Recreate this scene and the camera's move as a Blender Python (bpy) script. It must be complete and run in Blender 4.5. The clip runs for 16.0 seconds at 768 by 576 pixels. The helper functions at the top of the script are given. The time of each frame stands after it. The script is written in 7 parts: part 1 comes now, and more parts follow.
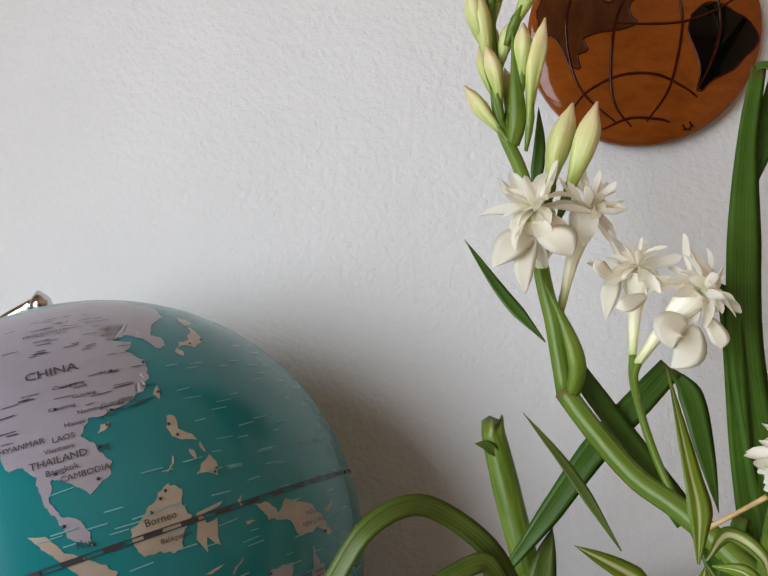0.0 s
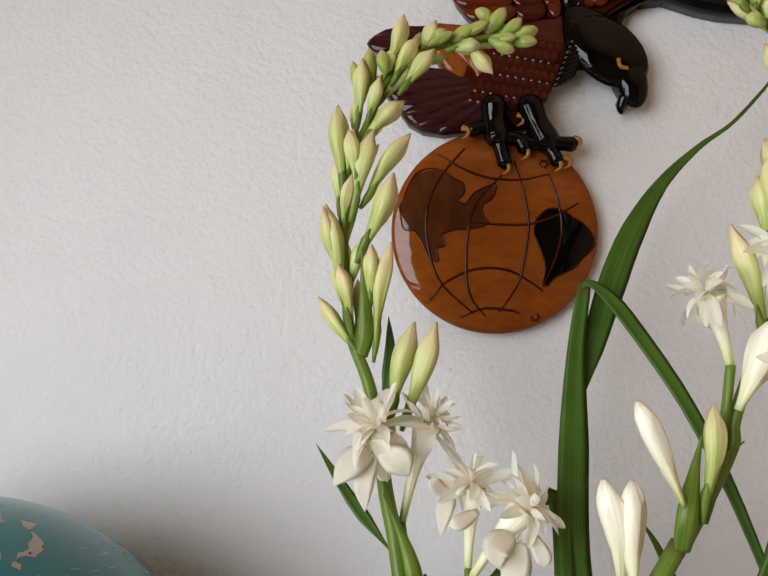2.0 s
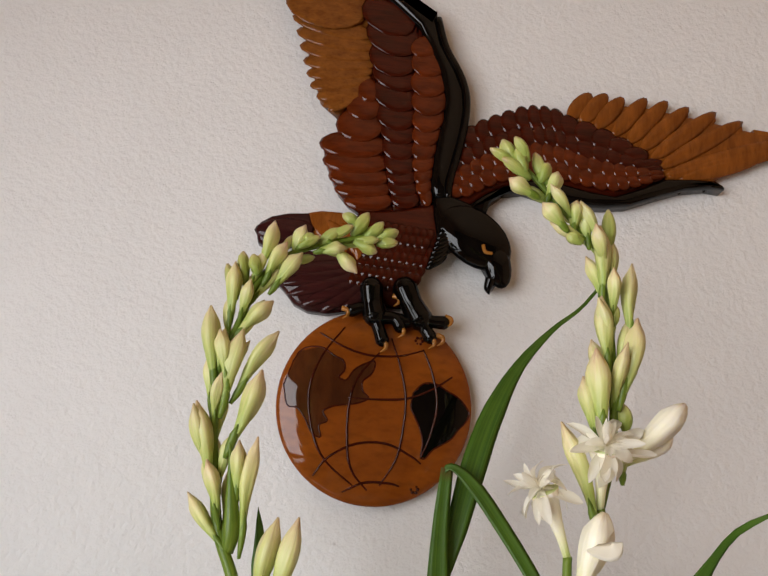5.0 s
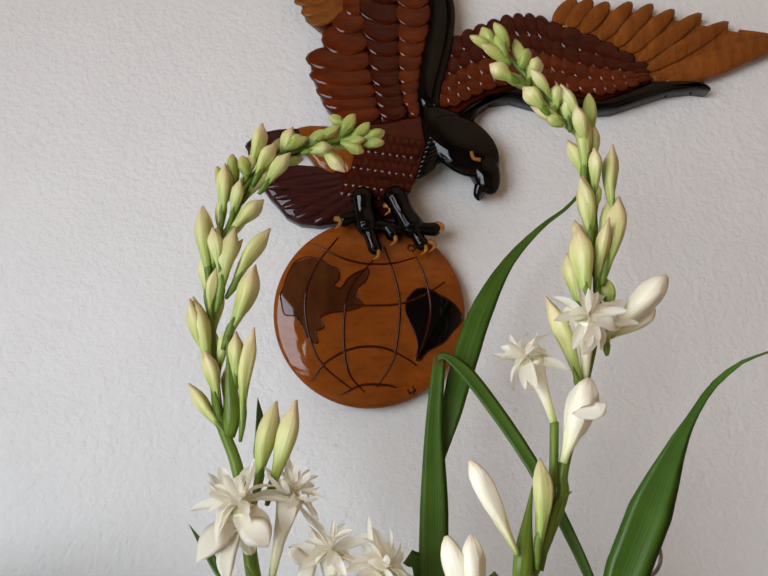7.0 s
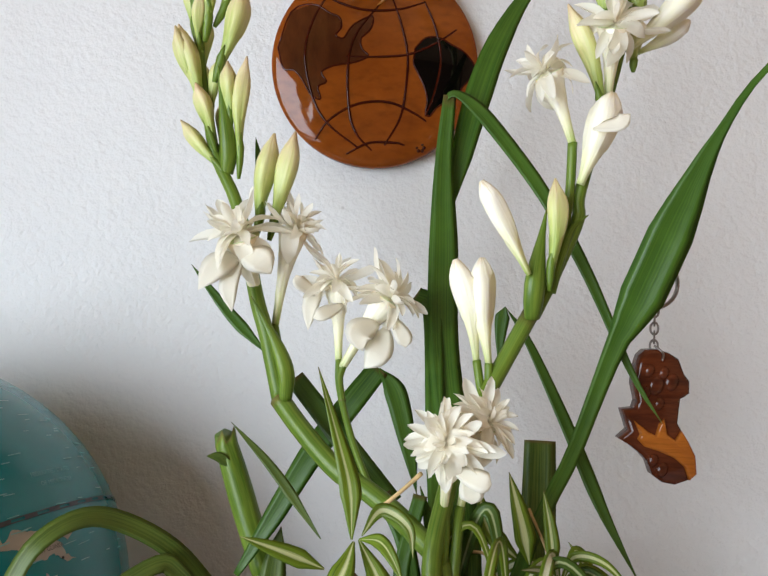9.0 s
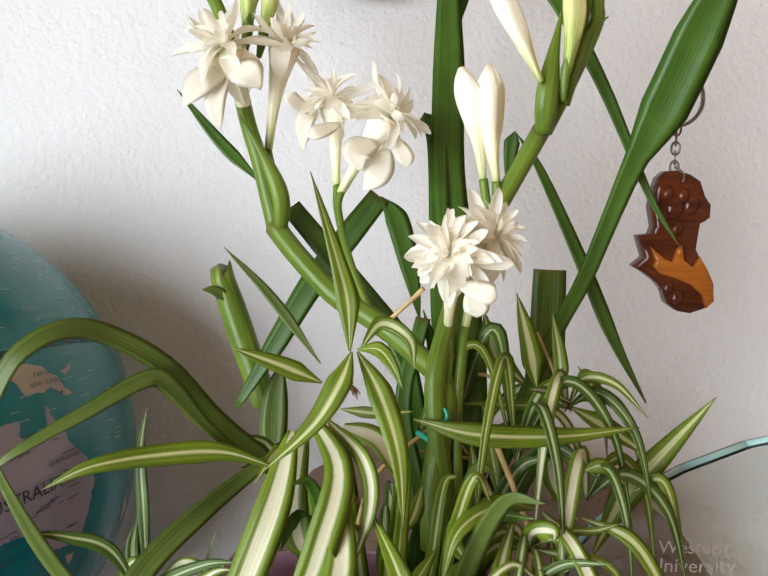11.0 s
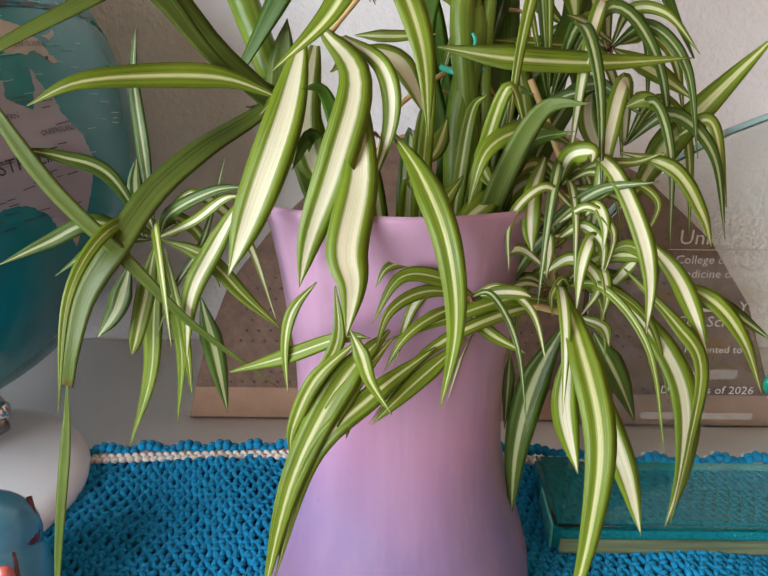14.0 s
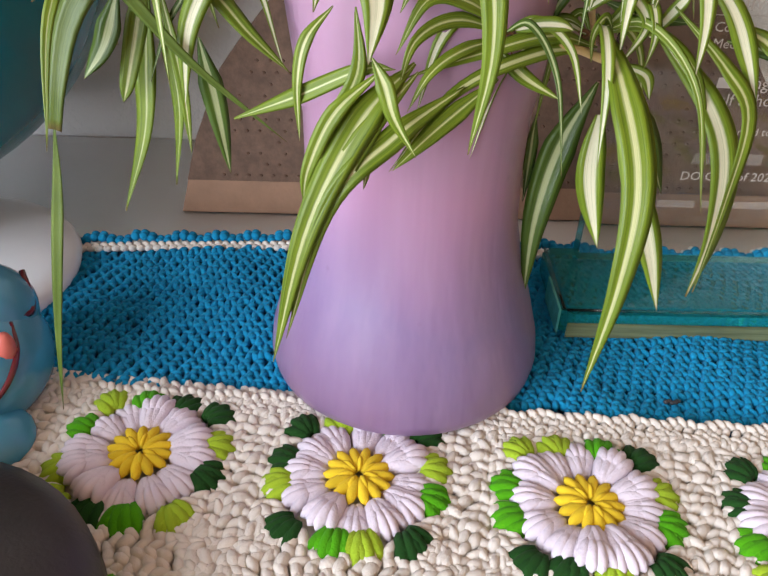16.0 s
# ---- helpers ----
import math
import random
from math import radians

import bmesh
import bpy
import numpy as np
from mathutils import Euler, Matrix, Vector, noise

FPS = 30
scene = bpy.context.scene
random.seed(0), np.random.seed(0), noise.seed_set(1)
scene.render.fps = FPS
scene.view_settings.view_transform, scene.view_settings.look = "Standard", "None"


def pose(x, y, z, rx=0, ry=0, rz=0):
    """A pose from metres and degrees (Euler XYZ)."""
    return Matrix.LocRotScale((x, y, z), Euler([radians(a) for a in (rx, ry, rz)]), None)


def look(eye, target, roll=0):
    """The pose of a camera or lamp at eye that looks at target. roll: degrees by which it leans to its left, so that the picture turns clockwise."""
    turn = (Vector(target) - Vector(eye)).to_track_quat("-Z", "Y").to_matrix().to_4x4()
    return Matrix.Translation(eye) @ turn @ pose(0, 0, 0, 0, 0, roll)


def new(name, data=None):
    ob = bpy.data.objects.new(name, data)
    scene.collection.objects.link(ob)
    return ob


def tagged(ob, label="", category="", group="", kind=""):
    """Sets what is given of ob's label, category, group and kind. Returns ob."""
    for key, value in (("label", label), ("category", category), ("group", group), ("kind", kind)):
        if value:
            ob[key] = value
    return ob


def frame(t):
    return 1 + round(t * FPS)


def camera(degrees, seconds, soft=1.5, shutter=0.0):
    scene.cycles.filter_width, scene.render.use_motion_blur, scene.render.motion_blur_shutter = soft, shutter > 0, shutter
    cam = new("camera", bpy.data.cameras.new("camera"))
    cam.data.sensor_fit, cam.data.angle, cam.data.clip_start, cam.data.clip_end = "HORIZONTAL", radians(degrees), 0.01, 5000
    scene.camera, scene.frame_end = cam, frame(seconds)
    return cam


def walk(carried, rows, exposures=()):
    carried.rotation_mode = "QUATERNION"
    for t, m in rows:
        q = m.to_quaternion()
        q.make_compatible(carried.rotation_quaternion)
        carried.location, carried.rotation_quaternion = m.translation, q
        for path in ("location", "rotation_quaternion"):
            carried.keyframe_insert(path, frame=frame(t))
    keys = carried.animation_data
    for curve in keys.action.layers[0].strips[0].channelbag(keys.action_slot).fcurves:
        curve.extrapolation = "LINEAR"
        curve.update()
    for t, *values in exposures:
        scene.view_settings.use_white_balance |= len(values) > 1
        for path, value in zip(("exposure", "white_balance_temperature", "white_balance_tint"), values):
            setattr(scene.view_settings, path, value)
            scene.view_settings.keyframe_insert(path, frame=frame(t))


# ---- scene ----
cam = camera(54.9, 16.0)
METRES, EYE, TILT, LEAN, TURN = 0.44, 0.39, -2.5, -5.4, 9.0
ROWS = [
    (0.0, 0.0, 0.0, 0.0, 0.0, 0.0, -0.0),
    (0.5, 0.0179, -0.012, 0.0164, -1.95, 1.67, -0.16),
    (1.0, 0.0425, -0.0314, 0.0554, -3.71, 3.51, -0.29),
    (1.5, 0.0591, -0.0456, 0.0916, -5.4, 5.65, -0.42),
    (2.0, 0.07, -0.0557, 0.129, -6.93, 7.92, -0.48),
    (2.5, 0.0712, -0.066, 0.1619, -8.29, 10.12, -0.47),
    (3.0, 0.0836, -0.0804, 0.1875, -9.56, 12.23, -0.46),
    (3.5, 0.1056, -0.0937, 0.206, -10.61, 14.41, -0.33),
    (4.0, 0.1198, -0.1197, 0.2263, -11.33, 16.61, 0.05),
    (6.5, 0.184, -0.173, 0.1497, -10.87, 17.12, 3.26),
    (7.0, 0.1709, -0.1585, 0.111, -10.63, 14.11, 3.43),
    (7.5, 0.1621, -0.1455, 0.0809, -10.37, 10.66, 3.54),
    (8.0, 0.1637, -0.1206, 0.0389, -10.06, 7.21, 3.71),
    (8.5, 0.1775, -0.0955, 0.0026, -9.76, 4.14, 3.94),
    (9.0, 0.1877, -0.0803, -0.0135, -9.44, 1.41, 4.18),
    (11.5, 0.1997, -0.0222, -0.1296, -8.49, -8.95, 5.14),
    (12.0, 0.198, -0.0127, -0.1675, -8.34, -11.32, 5.35),
    (12.5, 0.1951, -0.0054, -0.2, -8.27, -13.77, 5.48),
    (13.0, 0.1905, -0.0011, -0.2265, -8.19, -16.24, 5.52),
    (13.5, 0.1918, -0.0029, -0.2435, -8.04, -19.02, 5.55),
    (14.0, 0.18, -0.001, -0.2612, -8.09, -21.71, 5.47),
    (14.5, 0.1771, 0.0047, -0.2849, -8.02, -24.68, 5.44),
    (15.0, 0.1698, 0.0062, -0.3024, -8.15, -27.63, 5.18),
    (15.5, 0.1644, 0.003, -0.3188, -8.48, -30.7, 4.78),
    (16.0, 0.1458, 0.0124, -0.3447, -8.9, -33.85, 4.15),
]
walk(cam, [(t, pose(0, 0, EYE, TILT, LEAN, TURN) @ pose(METRES * x, METRES * y, METRES * z, 90 + pitch, roll, yaw)) for t, x, y, z, yaw, pitch, roll in ROWS],
     exposures=((0.0, -0.42, 6700, 11), (2.0, -0.42, 6850, 12), (4.0, -0.44, 7300, 15), (7.0, -0.38, 6700, 11), (9.0, -0.10, 6400, 9), (12.5, 0.26, 6850, 13), (16.0, 0.36, 6650, 14)))

# ---- world and light ----
world = bpy.data.worlds.new("sky")
scene.world = world
world.use_nodes = True
wn = world.node_tree
sky = wn.nodes.new("ShaderNodeTexSky")
sky.sky_type, sky.sun_disc = 'NISHITA', False
sky.sun_elevation, sky.sun_rotation = radians(40), radians(-100)
wn.links.new(sky.outputs[0], wn.nodes["Background"].inputs[0])
wn.nodes["Background"].inputs[1].default_value = 0.1

FLOOR, CEIL = -0.75, 1.75
WEST, EAST, SOUTH, NORTH = -0.90, 2.0, -3.2, 0.56
WIN = (-2.25, -0.10, -0.18, 1.00)      # south end, north end, sill and head of the window in the west wall


def area(name, m, sx, sy, power, colour):
    d = bpy.data.lights.new(name, 'AREA')
    d.shape, d.size, d.size_y, d.energy, d.color = 'RECTANGLE', sx, sy, power, colour
    ob = new(name, d)
    ob.matrix_world = m
    return ob


area("window_daylight", look((WEST - 0.02, (WIN[0] + WIN[1]) / 2, (WIN[2] + WIN[3]) / 2), (1.0, (WIN[0] + WIN[1]) / 2 + 0.15, (WIN[2] + WIN[3]) / 2 - 0.75)), 2.05, 1.10, 72.0, (0.80, 0.895, 1.0))


# ---- materials ----
class Nodes:
    """A small wrapper to wire node materials."""
    def __init__(self, name):
        self.m = bpy.data.materials.new(name)
        self.m.use_nodes = True
        self.t = self.m.node_tree
        self.b = self.t.nodes["Principled BSDF"]
        self.tc = self.t.nodes.new("ShaderNodeTexCoord")

    def put(self, key, value):
        if hasattr(value, "node"):
            self.t.links.new(value, self.b.inputs[key])
        else:
            self.b.inputs[key].default_value = value
        return self

    def node(self, kind, **inputs):
        n = self.t.nodes.new(kind)
        for key, value in inputs.items():
            k = int(key[1:]) if key[0] == "i" and key[1:].isdigit() else key.replace("_", " ")
            if hasattr(value, "node"):
                self.t.links.new(value, n.inputs[k])
            else:
                n.inputs[k].default_value = value
        return n

    def noise(self, scale, detail=4.0, rough=0.6, vector=None, stretch=None):
        v = vector or self.tc.outputs["Object"]
        if stretch:
            v = self.node("ShaderNodeMapping", Vector=v, Scale=stretch).outputs[0]
        return self.node("ShaderNodeTexNoise", Vector=v, Scale=scale, Detail=detail, Roughness=rough).outputs[0]

    def ramp(self, fac, *stops):
        n = self.node("ShaderNodeValToRGB", Fac=fac)
        e = n.color_ramp.elements
        while len(e) < len(stops):
            e.new(0.5)
        for k, (p, c) in zip(e, stops):
            k.position, k.color = p, (*c, 1) if len(c) == 3 else c
        return n.outputs[0]

    def mix(self, fac, a, b, mode='MIX'):
        n = self.t.nodes.new("ShaderNodeMix")
        n.data_type, n.blend_type = 'RGBA', mode
        for k, v in ((0, fac), (6, a), (7, b)):
            if hasattr(v, "node"):
                self.t.links.new(v, n.inputs[k])
            else:
                n.inputs[k].default_value = v if k == 0 else (*v, 1)
        return n.outputs[2]

    def math(self, op, a, b=0.0, c=0.0):
        n = self.t.nodes.new("ShaderNodeMath")
        n.operation = op
        for k, v in enumerate((a, b, c)):
            if hasattr(v, "node"):
                self.t.links.new(v, n.inputs[k])
            else:
                n.inputs[k].default_value = v
        return n.outputs[0]

    def bump(self, height, strength, dist=0.001):
        n = self.node("ShaderNodeBump", Height=height, Strength=strength, Distance=dist)
        self.t.links.new(n.outputs[0], self.b.inputs["Normal"])
        return self


def simple(name, col, rough=0.5, metal=0.0, vary=0.15, scale=40.0, bump=0.0, bscale=200.0, coat=0.0, sub=0.0, stretch=None, dist=0.001, through_light=0.0):
    n = Nodes(name)
    dark = tuple(c * (1 - vary) for c in col)
    light = tuple(min(1, c * (1 + vary)) for c in col)
    mixn = n.mix(n.ramp(n.noise(scale, stretch=stretch), (0.3, (0, 0, 0)), (0.7, (1, 1, 1))), dark, light)
    rnd = n.node("ShaderNodeObjectInfo").outputs["Random"]
    mixn = n.mix(n.math('MULTIPLY', rnd, 0.22 if vary else 0.0), mixn, dark)
    n.put("Base Color", mixn).put("Roughness", rough).put("Metallic", metal).put("Coat Weight", coat).put("Coat Roughness", 0.08)
    if sub:
        n.put("Subsurface Weight", sub).put("Subsurface Radius", (0.008, 0.008, 0.006)).put("Subsurface Scale", 1.0)
    if bump:
        n.bump(n.noise(bscale, 3, stretch=stretch), bump, dist)
    return thin(n, mixn, through_light) if through_light else n.m


def plaster(name, col):
    n = Nodes(name)
    blobs = n.node("ShaderNodeTexVoronoi", Vector=n.tc.outputs["Object"], Scale=150.0).outputs[0]
    h = n.math('ADD', n.math('MULTIPLY', n.noise(260, 3, 0.55), 1.0), n.math('MULTIPLY', blobs, -0.35))
    h = n.math('ADD', h, n.math('MULTIPLY', n.noise(60, 2), 0.7))
    c = n.mix(n.ramp(n.noise(9, 3), (0.3, (0, 0, 0)), (0.7, (1, 1, 1))), tuple(v * 0.96 for v in col), col)
    spots = n.ramp(n.node("ShaderNodeTexVoronoi", Vector=n.tc.outputs["Object"], Scale=11.0).outputs[0], (0.0, (1, 1, 1)), (0.022, (0, 0, 0)))
    c = n.mix(n.math('MULTIPLY', spots, 0.45), c, (0.25, 0.2, 0.17))
    n.put("Base Color", c).put("Roughness", 0.62).bump(h, 0.5, 0.0022)
    return n.m


def thin(n, colour, share):
    """Lets part of the light through, as leaves and petals do."""
    tr = n.node("ShaderNodeBsdfTranslucent", Color=colour)
    mx = n.node("ShaderNodeMixShader", i0=share, i1=n.b.outputs[0], i2=tr.outputs[0])
    n.t.links.new(mx.outputs[0], n.t.nodes["Material Output"].inputs[0])
    return n.m


def leaf_mat(name, green, margin, cream, stripe, rough=0.38):
    """A strap leaf: UV x runs across it, UV y along it. stripe: half-width of the pale middle, 0 for none."""
    n = Nodes(name)
    uv = n.node("ShaderNodeSeparateXYZ", Vector=n.tc.outputs["UV"])
    u, v = uv.outputs[0], uv.outputs[1]
    rnd = n.node("ShaderNodeObjectInfo").outputs["Random"]
    seed = n.math('MULTIPLY', rnd, 37.0)
    vec = n.node("ShaderNodeCombineXYZ", X=n.math('MULTIPLY', u, 26.0), Y=n.math('MULTIPLY', v, 1.6), Z=seed).outputs[0]
    streak = n.node("ShaderNodeTexNoise", Vector=vec, Scale=1.0, Detail=3.0, Roughness=0.6).outputs[0]
    blot = n.node("ShaderNodeTexNoise", Vector=n.tc.outputs["Object"], Scale=45.0, Detail=2.0).outputs[0]
    base = n.mix(n.ramp(streak, (0.35, (0, 0, 0)), (0.65, (1, 1, 1))), green, margin)
    base = n.mix(n.math('MULTIPLY', n.ramp(blot, (0.45, (0, 0, 0)), (0.75, (1, 1, 1))), 0.4), base, tuple(c * 1.25 for c in margin))
    if stripe:
        d = n.math('ABSOLUTE', n.math('SUBTRACT', u, 0.5))
        d = n.math('ADD', d, n.math('MULTIPLY', n.math('SUBTRACT', streak, 0.5), 0.16))
        wide = n.math('ADD', stripe - 0.06, n.math('MULTIPLY', rnd, 0.12))
        mask = n.math('MULTIPLY', n.math('SUBTRACT', wide, d), 13.0)
        mask.node.use_clamp = True
        fine = n.node("ShaderNodeTexNoise", Vector=n.node("ShaderNodeCombineXYZ", X=n.math('MULTIPLY', u, 70.0), Y=v, Z=seed).outputs[0], Scale=1.0, Detail=1.0).outputs[0]
        pale = n.mix(n.ramp(fine, (0.50, (0, 0, 0)), (0.75, (1, 1, 1))), cream, tuple(a * 0.55 + b * 0.45 for a, b in zip(cream, margin)))
        base = n.mix(mask, base, pale)
    tip = n.math('MULTIPLY', n.math('SUBTRACT', v, 0.965), 30.0)
    tip.node.use_clamp = True
    base = n.mix(n.math('MULTIPLY', tip, 0.7), base, (0.22, 0.12, 0.05))
    n.put("Base Color", base).put("Roughness", rough).put("Specular IOR Level", 0.45)
    n.bump(n.math('ADD', streak, n.math('MULTIPLY', n.noise(300, 2), 0.3)), 0.25, 0.0006)
    return thin(n, base, 0.32)


def wood(name, dark, light, rough=0.22, coat=0.6, along=(1, 1, 8)):
    n = Nodes(name)
    g = n.noise(22, 5, 0.65, stretch=along)
    f = n.noise(90, 3, 0.5, stretch=along)
    c = n.mix(n.ramp(g, (0.3, (0, 0, 0)), (0.7, (1, 1, 1))), dark, light)
    c = n.mix(n.math('MULTIPLY', n.ramp(f, (0.5, (0, 0, 0)), (0.7, (1, 1, 1))), 0.35), c, tuple(v * 0.55 for v in dark))
    n.put("Base Color", c).put("Roughness", rough + 0.15).put("Coat Weight", coat * 0.75).put("Coat Roughness", 0.04).put("Specular IOR Level", 0.0)
    n.bump(f, 0.05, 0.0003)
    return n.m


M_WALL = plaster("wall_paint", (0.80, 0.785, 0.77))
M_ROOM = simple("room_paint", (0.56, 0.36, 0.21), 0.7, vary=0.05, scale=3)
M_BACK = simple("dark_reflected_wall", (0.20, 0.125, 0.08), 0.7, vary=0.08, scale=3)
M_CEIL = simple("ceiling_paint", (0.86, 0.62, 0.40), 0.8, vary=0.04, scale=3)
M_FLOOR = wood("floor_wood", (0.16, 0.09, 0.05), (0.28, 0.17, 0.09), 0.4, 0.1, (1, 8, 1))
M_TABLE = simple("white_laminate", (0.88, 0.87, 0.87), 0.2, vary=0.03, scale=12, bump=0.03, bscale=300)
M_FRAME = simple("window_frame_paint", (0.78, 0.77, 0.74), 0.45, vary=0.04)
M_SPIDER = leaf_mat("spider_leaf", (0.085, 0.145, 0.008), (0.21, 0.29, 0.020), (0.66, 0.67, 0.34), 0.13)
M_SPIDER_PALE = leaf_mat("spider_leaf_pale", (0.11, 0.18, 0.010), (0.22, 0.31, 0.025), (0.82, 0.79, 0.57), 0.22)
M_SPIDER_DARK = leaf_mat("spider_leaf_dark", (0.040, 0.085, 0.010), (0.09, 0.16, 0.018), (0.50, 0.55, 0.28), 0.13)
M_STRAP = leaf_mat("strap_leaf", (0.038, 0.105, 0.010), (0.090, 0.185, 0.018), (1, 1, 1), 0)
M_STRAP_OLIVE = leaf_mat("strap_leaf_olive", (0.058, 0.108, 0.014), (0.145, 0.20, 0.034), (1, 1, 1), 0)
M_STEM = leaf_mat("flower_stem", (0.10, 0.19, 0.018), (0.23, 0.32, 0.040), (1, 1, 1), 0, 0.34)
M_PETAL = simple("white_petal", (1.0, 0.955, 0.845), 0.5, vary=0.01, scale=70, bump=0.10, bscale=260, dist=0.0005, through_light=0.5)
M_STOLON = simple("dry_runner", (0.56, 0.38, 0.16), 0.6, vary=0.25, scale=80, bump=0.2)
M_ROOT = simple("dry_roots", (0.16, 0.07, 0.025), 0.8, vary=0.4, scale=200, bump=0.4)
M_TAPE = simple("green_tie", (0.02, 0.40, 0.30), 0.3, vary=0.1)


def bud_mat(name, stops, tint):
    n = Nodes(name)
    uv = n.node("ShaderNodeSeparateXYZ", Vector=n.tc.outputs["UV"])
    u, v = uv.outputs[0], uv.outputs[1]
    rnd = n.node("ShaderNodeObjectInfo").outputs["Random"]
    vec = n.node("ShaderNodeCombineXYZ", X=n.math('MULTIPLY', u, 13.0), Y=n.math('MULTIPLY', v, 1.2), Z=n.math('MULTIPLY', rnd, 29.0)).outputs[0]
    s = n.node("ShaderNodeTexNoise", Vector=vec, Scale=1.0, Detail=2.0).outputs[0]
    k = n.math('ADD', v, n.math('MULTIPLY', n.math('SUBTRACT', s, 0.5), 0.5))
    c = n.ramp(k, *stops)
    c = n.mix(n.math('MULTIPLY', rnd, 0.30), c, tint)
    n.put("Base Color", c).put("Roughness", 0.42).put("Subsurface Weight", 0.25).put("Subsurface Radius", (0.004, 0.004, 0.002)).put("Subsurface Scale", 0.8)
    n.bump(s, 0.5, 0.0014)
    return n.m


M_BUD = bud_mat("flower_bud", ((0.0, (0.16, 0.28, 0.04)), (0.28, (0.38, 0.46, 0.10)), (0.6, (0.66, 0.64, 0.26)), (0.86, (0.78, 0.64, 0.37)), (1.0, (0.66, 0.42, 0.27))), (0.36, 0.47, 0.13))
M_TUBE = bud_mat("cream_corolla", ((0.0, (0.42, 0.52, 0.14)), (0.25, (0.80, 0.78, 0.46)), (0.5, (0.92, 0.87, 0.68)), (0.9, (0.95, 0.89, 0.74)), (1.0, (0.80, 0.66, 0.46))), (0.90, 0.80, 0.62))
M_BUD_GREEN = bud_mat("young_bud", ((0.0, (0.20, 0.30, 0.05)), (0.4, (0.33, 0.40, 0.08)), (0.8, (0.48, 0.48, 0.15)), (1.0, (0.56, 0.40, 0.22))), (0.40, 0.46, 0.14))


def vase_mat():
    n = Nodes("lilac_glazed_glass")
    sep = n.node("ShaderNodeSeparateXYZ", Vector=n.tc.outputs["Object"])
    k = n.math('ADD', sep.outputs[2], n.math('MULTIPLY', n.math('SUBTRACT', n.noise(9, 2, stretch=(1, 1, 0.6)), 0.5), 0.09))
    c = n.ramp(n.math('MULTIPLY', k, 5.0), (0.05, (0.23, 0.135, 0.235)), (0.30, (0.215, 0.145, 0.27)), (0.52, (0.38, 0.195, 0.30)), (0.9, (0.38, 0.22, 0.31)))
    streak = n.ramp(n.noise(16, 3, stretch=(5, 5, 0.25)), (0.42, (0, 0, 0)), (0.62, (1, 1, 1)))
    c = n.mix(n.math('MULTIPLY', streak, 0.10), c, (0.46, 0.32, 0.44))
    speck = n.ramp(n.node("ShaderNodeTexVoronoi", Vector=n.tc.outputs["Object"], Scale=42.0).outputs[0], (0.0, (1, 1, 1)), (0.07, (0, 0, 0)))
    c = n.mix(n.math('MULTIPLY', speck, 0.35), c, (0.16, 0.08, 0.12))
    n.put("Base Color", c).put("Roughness", 0.36).put("Coat Weight", 0.22).put("Coat Roughness", 0.09).put("Specular IOR Level", 0.4)
    n.put("Subsurface Weight", 0.35).put("Subsurface Radius", (0.01, 0.008, 0.01)).put("Subsurface Scale", 0.8)
    n.bump(n.noise(14, 3, stretch=(4, 4, 0.3)), 0.35, 0.0025)
    return n.m


M_VASE = vase_mat()
M_SEA = simple("globe_sea", (0.001, 0.175, 0.190), 0.22, vary=0.14, scale=9, coat=0.08)
M_LAND = simple("globe_land", (0.30, 0.275, 0.315), 0.3, vary=0.08, scale=25, coat=0.3)
M_LAND_SMALL = simple("globe_land_tan", (0.37, 0.31, 0.24), 0.3, vary=0.2, scale=40, coat=0.3)
M_PRINT = simple("dark_print", (0.03, 0.03, 0.035), 0.4, vary=0.0)
M_PALE_PRINT = simple("pale_print", (0.16, 0.40, 0.41), 0.4, vary=0.0)
M_CHROME = simple("polished_metal", (0.62, 0.62, 0.62), 0.16, 1.0, vary=0.05)
M_STEEL = simple("worn_steel", (0.30, 0.27, 0.25), 0.3, 1.0, vary=0.2, scale=300)
M_WHITE_PLASTIC = simple("white_plastic", (0.76, 0.76, 0.78), 0.3, vary=0.02)
M_EBONY = wood("black_wood", (0.0012, 0.0010, 0.0009), (0.003, 0.002, 0.0018), 0.10, 0.8)
M_ROSE = wood("dark_red_wood", (0.026, 0.0032, 0.0012), (0.070, 0.0078, 0.0022), 0.2, 0.8)
M_MAHOG = wood("red_brown_wood", (0.060, 0.0088, 0.0020), (0.140, 0.022, 0.0040), 0.22, 0.8, (1, 1, 4))
M_PLUM = wood("plum_wood", (0.026, 0.006, 0.006), (0.052, 0.012, 0.011), 0.2, 0.7)
M_ORANGE = wood("orange_wood", (0.16, 0.042, 0.006), (0.28, 0.080, 0.012), 0.22, 0.7, (4, 1, 1))
M_TAN = wood("tan_wood", (0.14, 0.040, 0.007), (0.27, 0.088, 0.016), 0.24, 0.6, (3, 1, 6))
M_DISC = wood("amber_wood", (0.19, 0.042, 0.005), (0.29, 0.072, 0.009), 0.16, 0.9, (1, 1, 2))
M_SEAWOOD = wood("brown_inlay", (0.045, 0.012, 0.004), (0.10, 0.028, 0.008), 0.16, 0.9, (3, 1, 1))
M_CLAW = wood("yellow_wood", (0.32, 0.12, 0.02), (0.46, 0.19, 0.04), 0.22, 0.6)
M_PENDANT = wood("pendant_dark_wood", (0.045, 0.011, 0.005), (0.12, 0.028, 0.009), 0.2, 0.8)
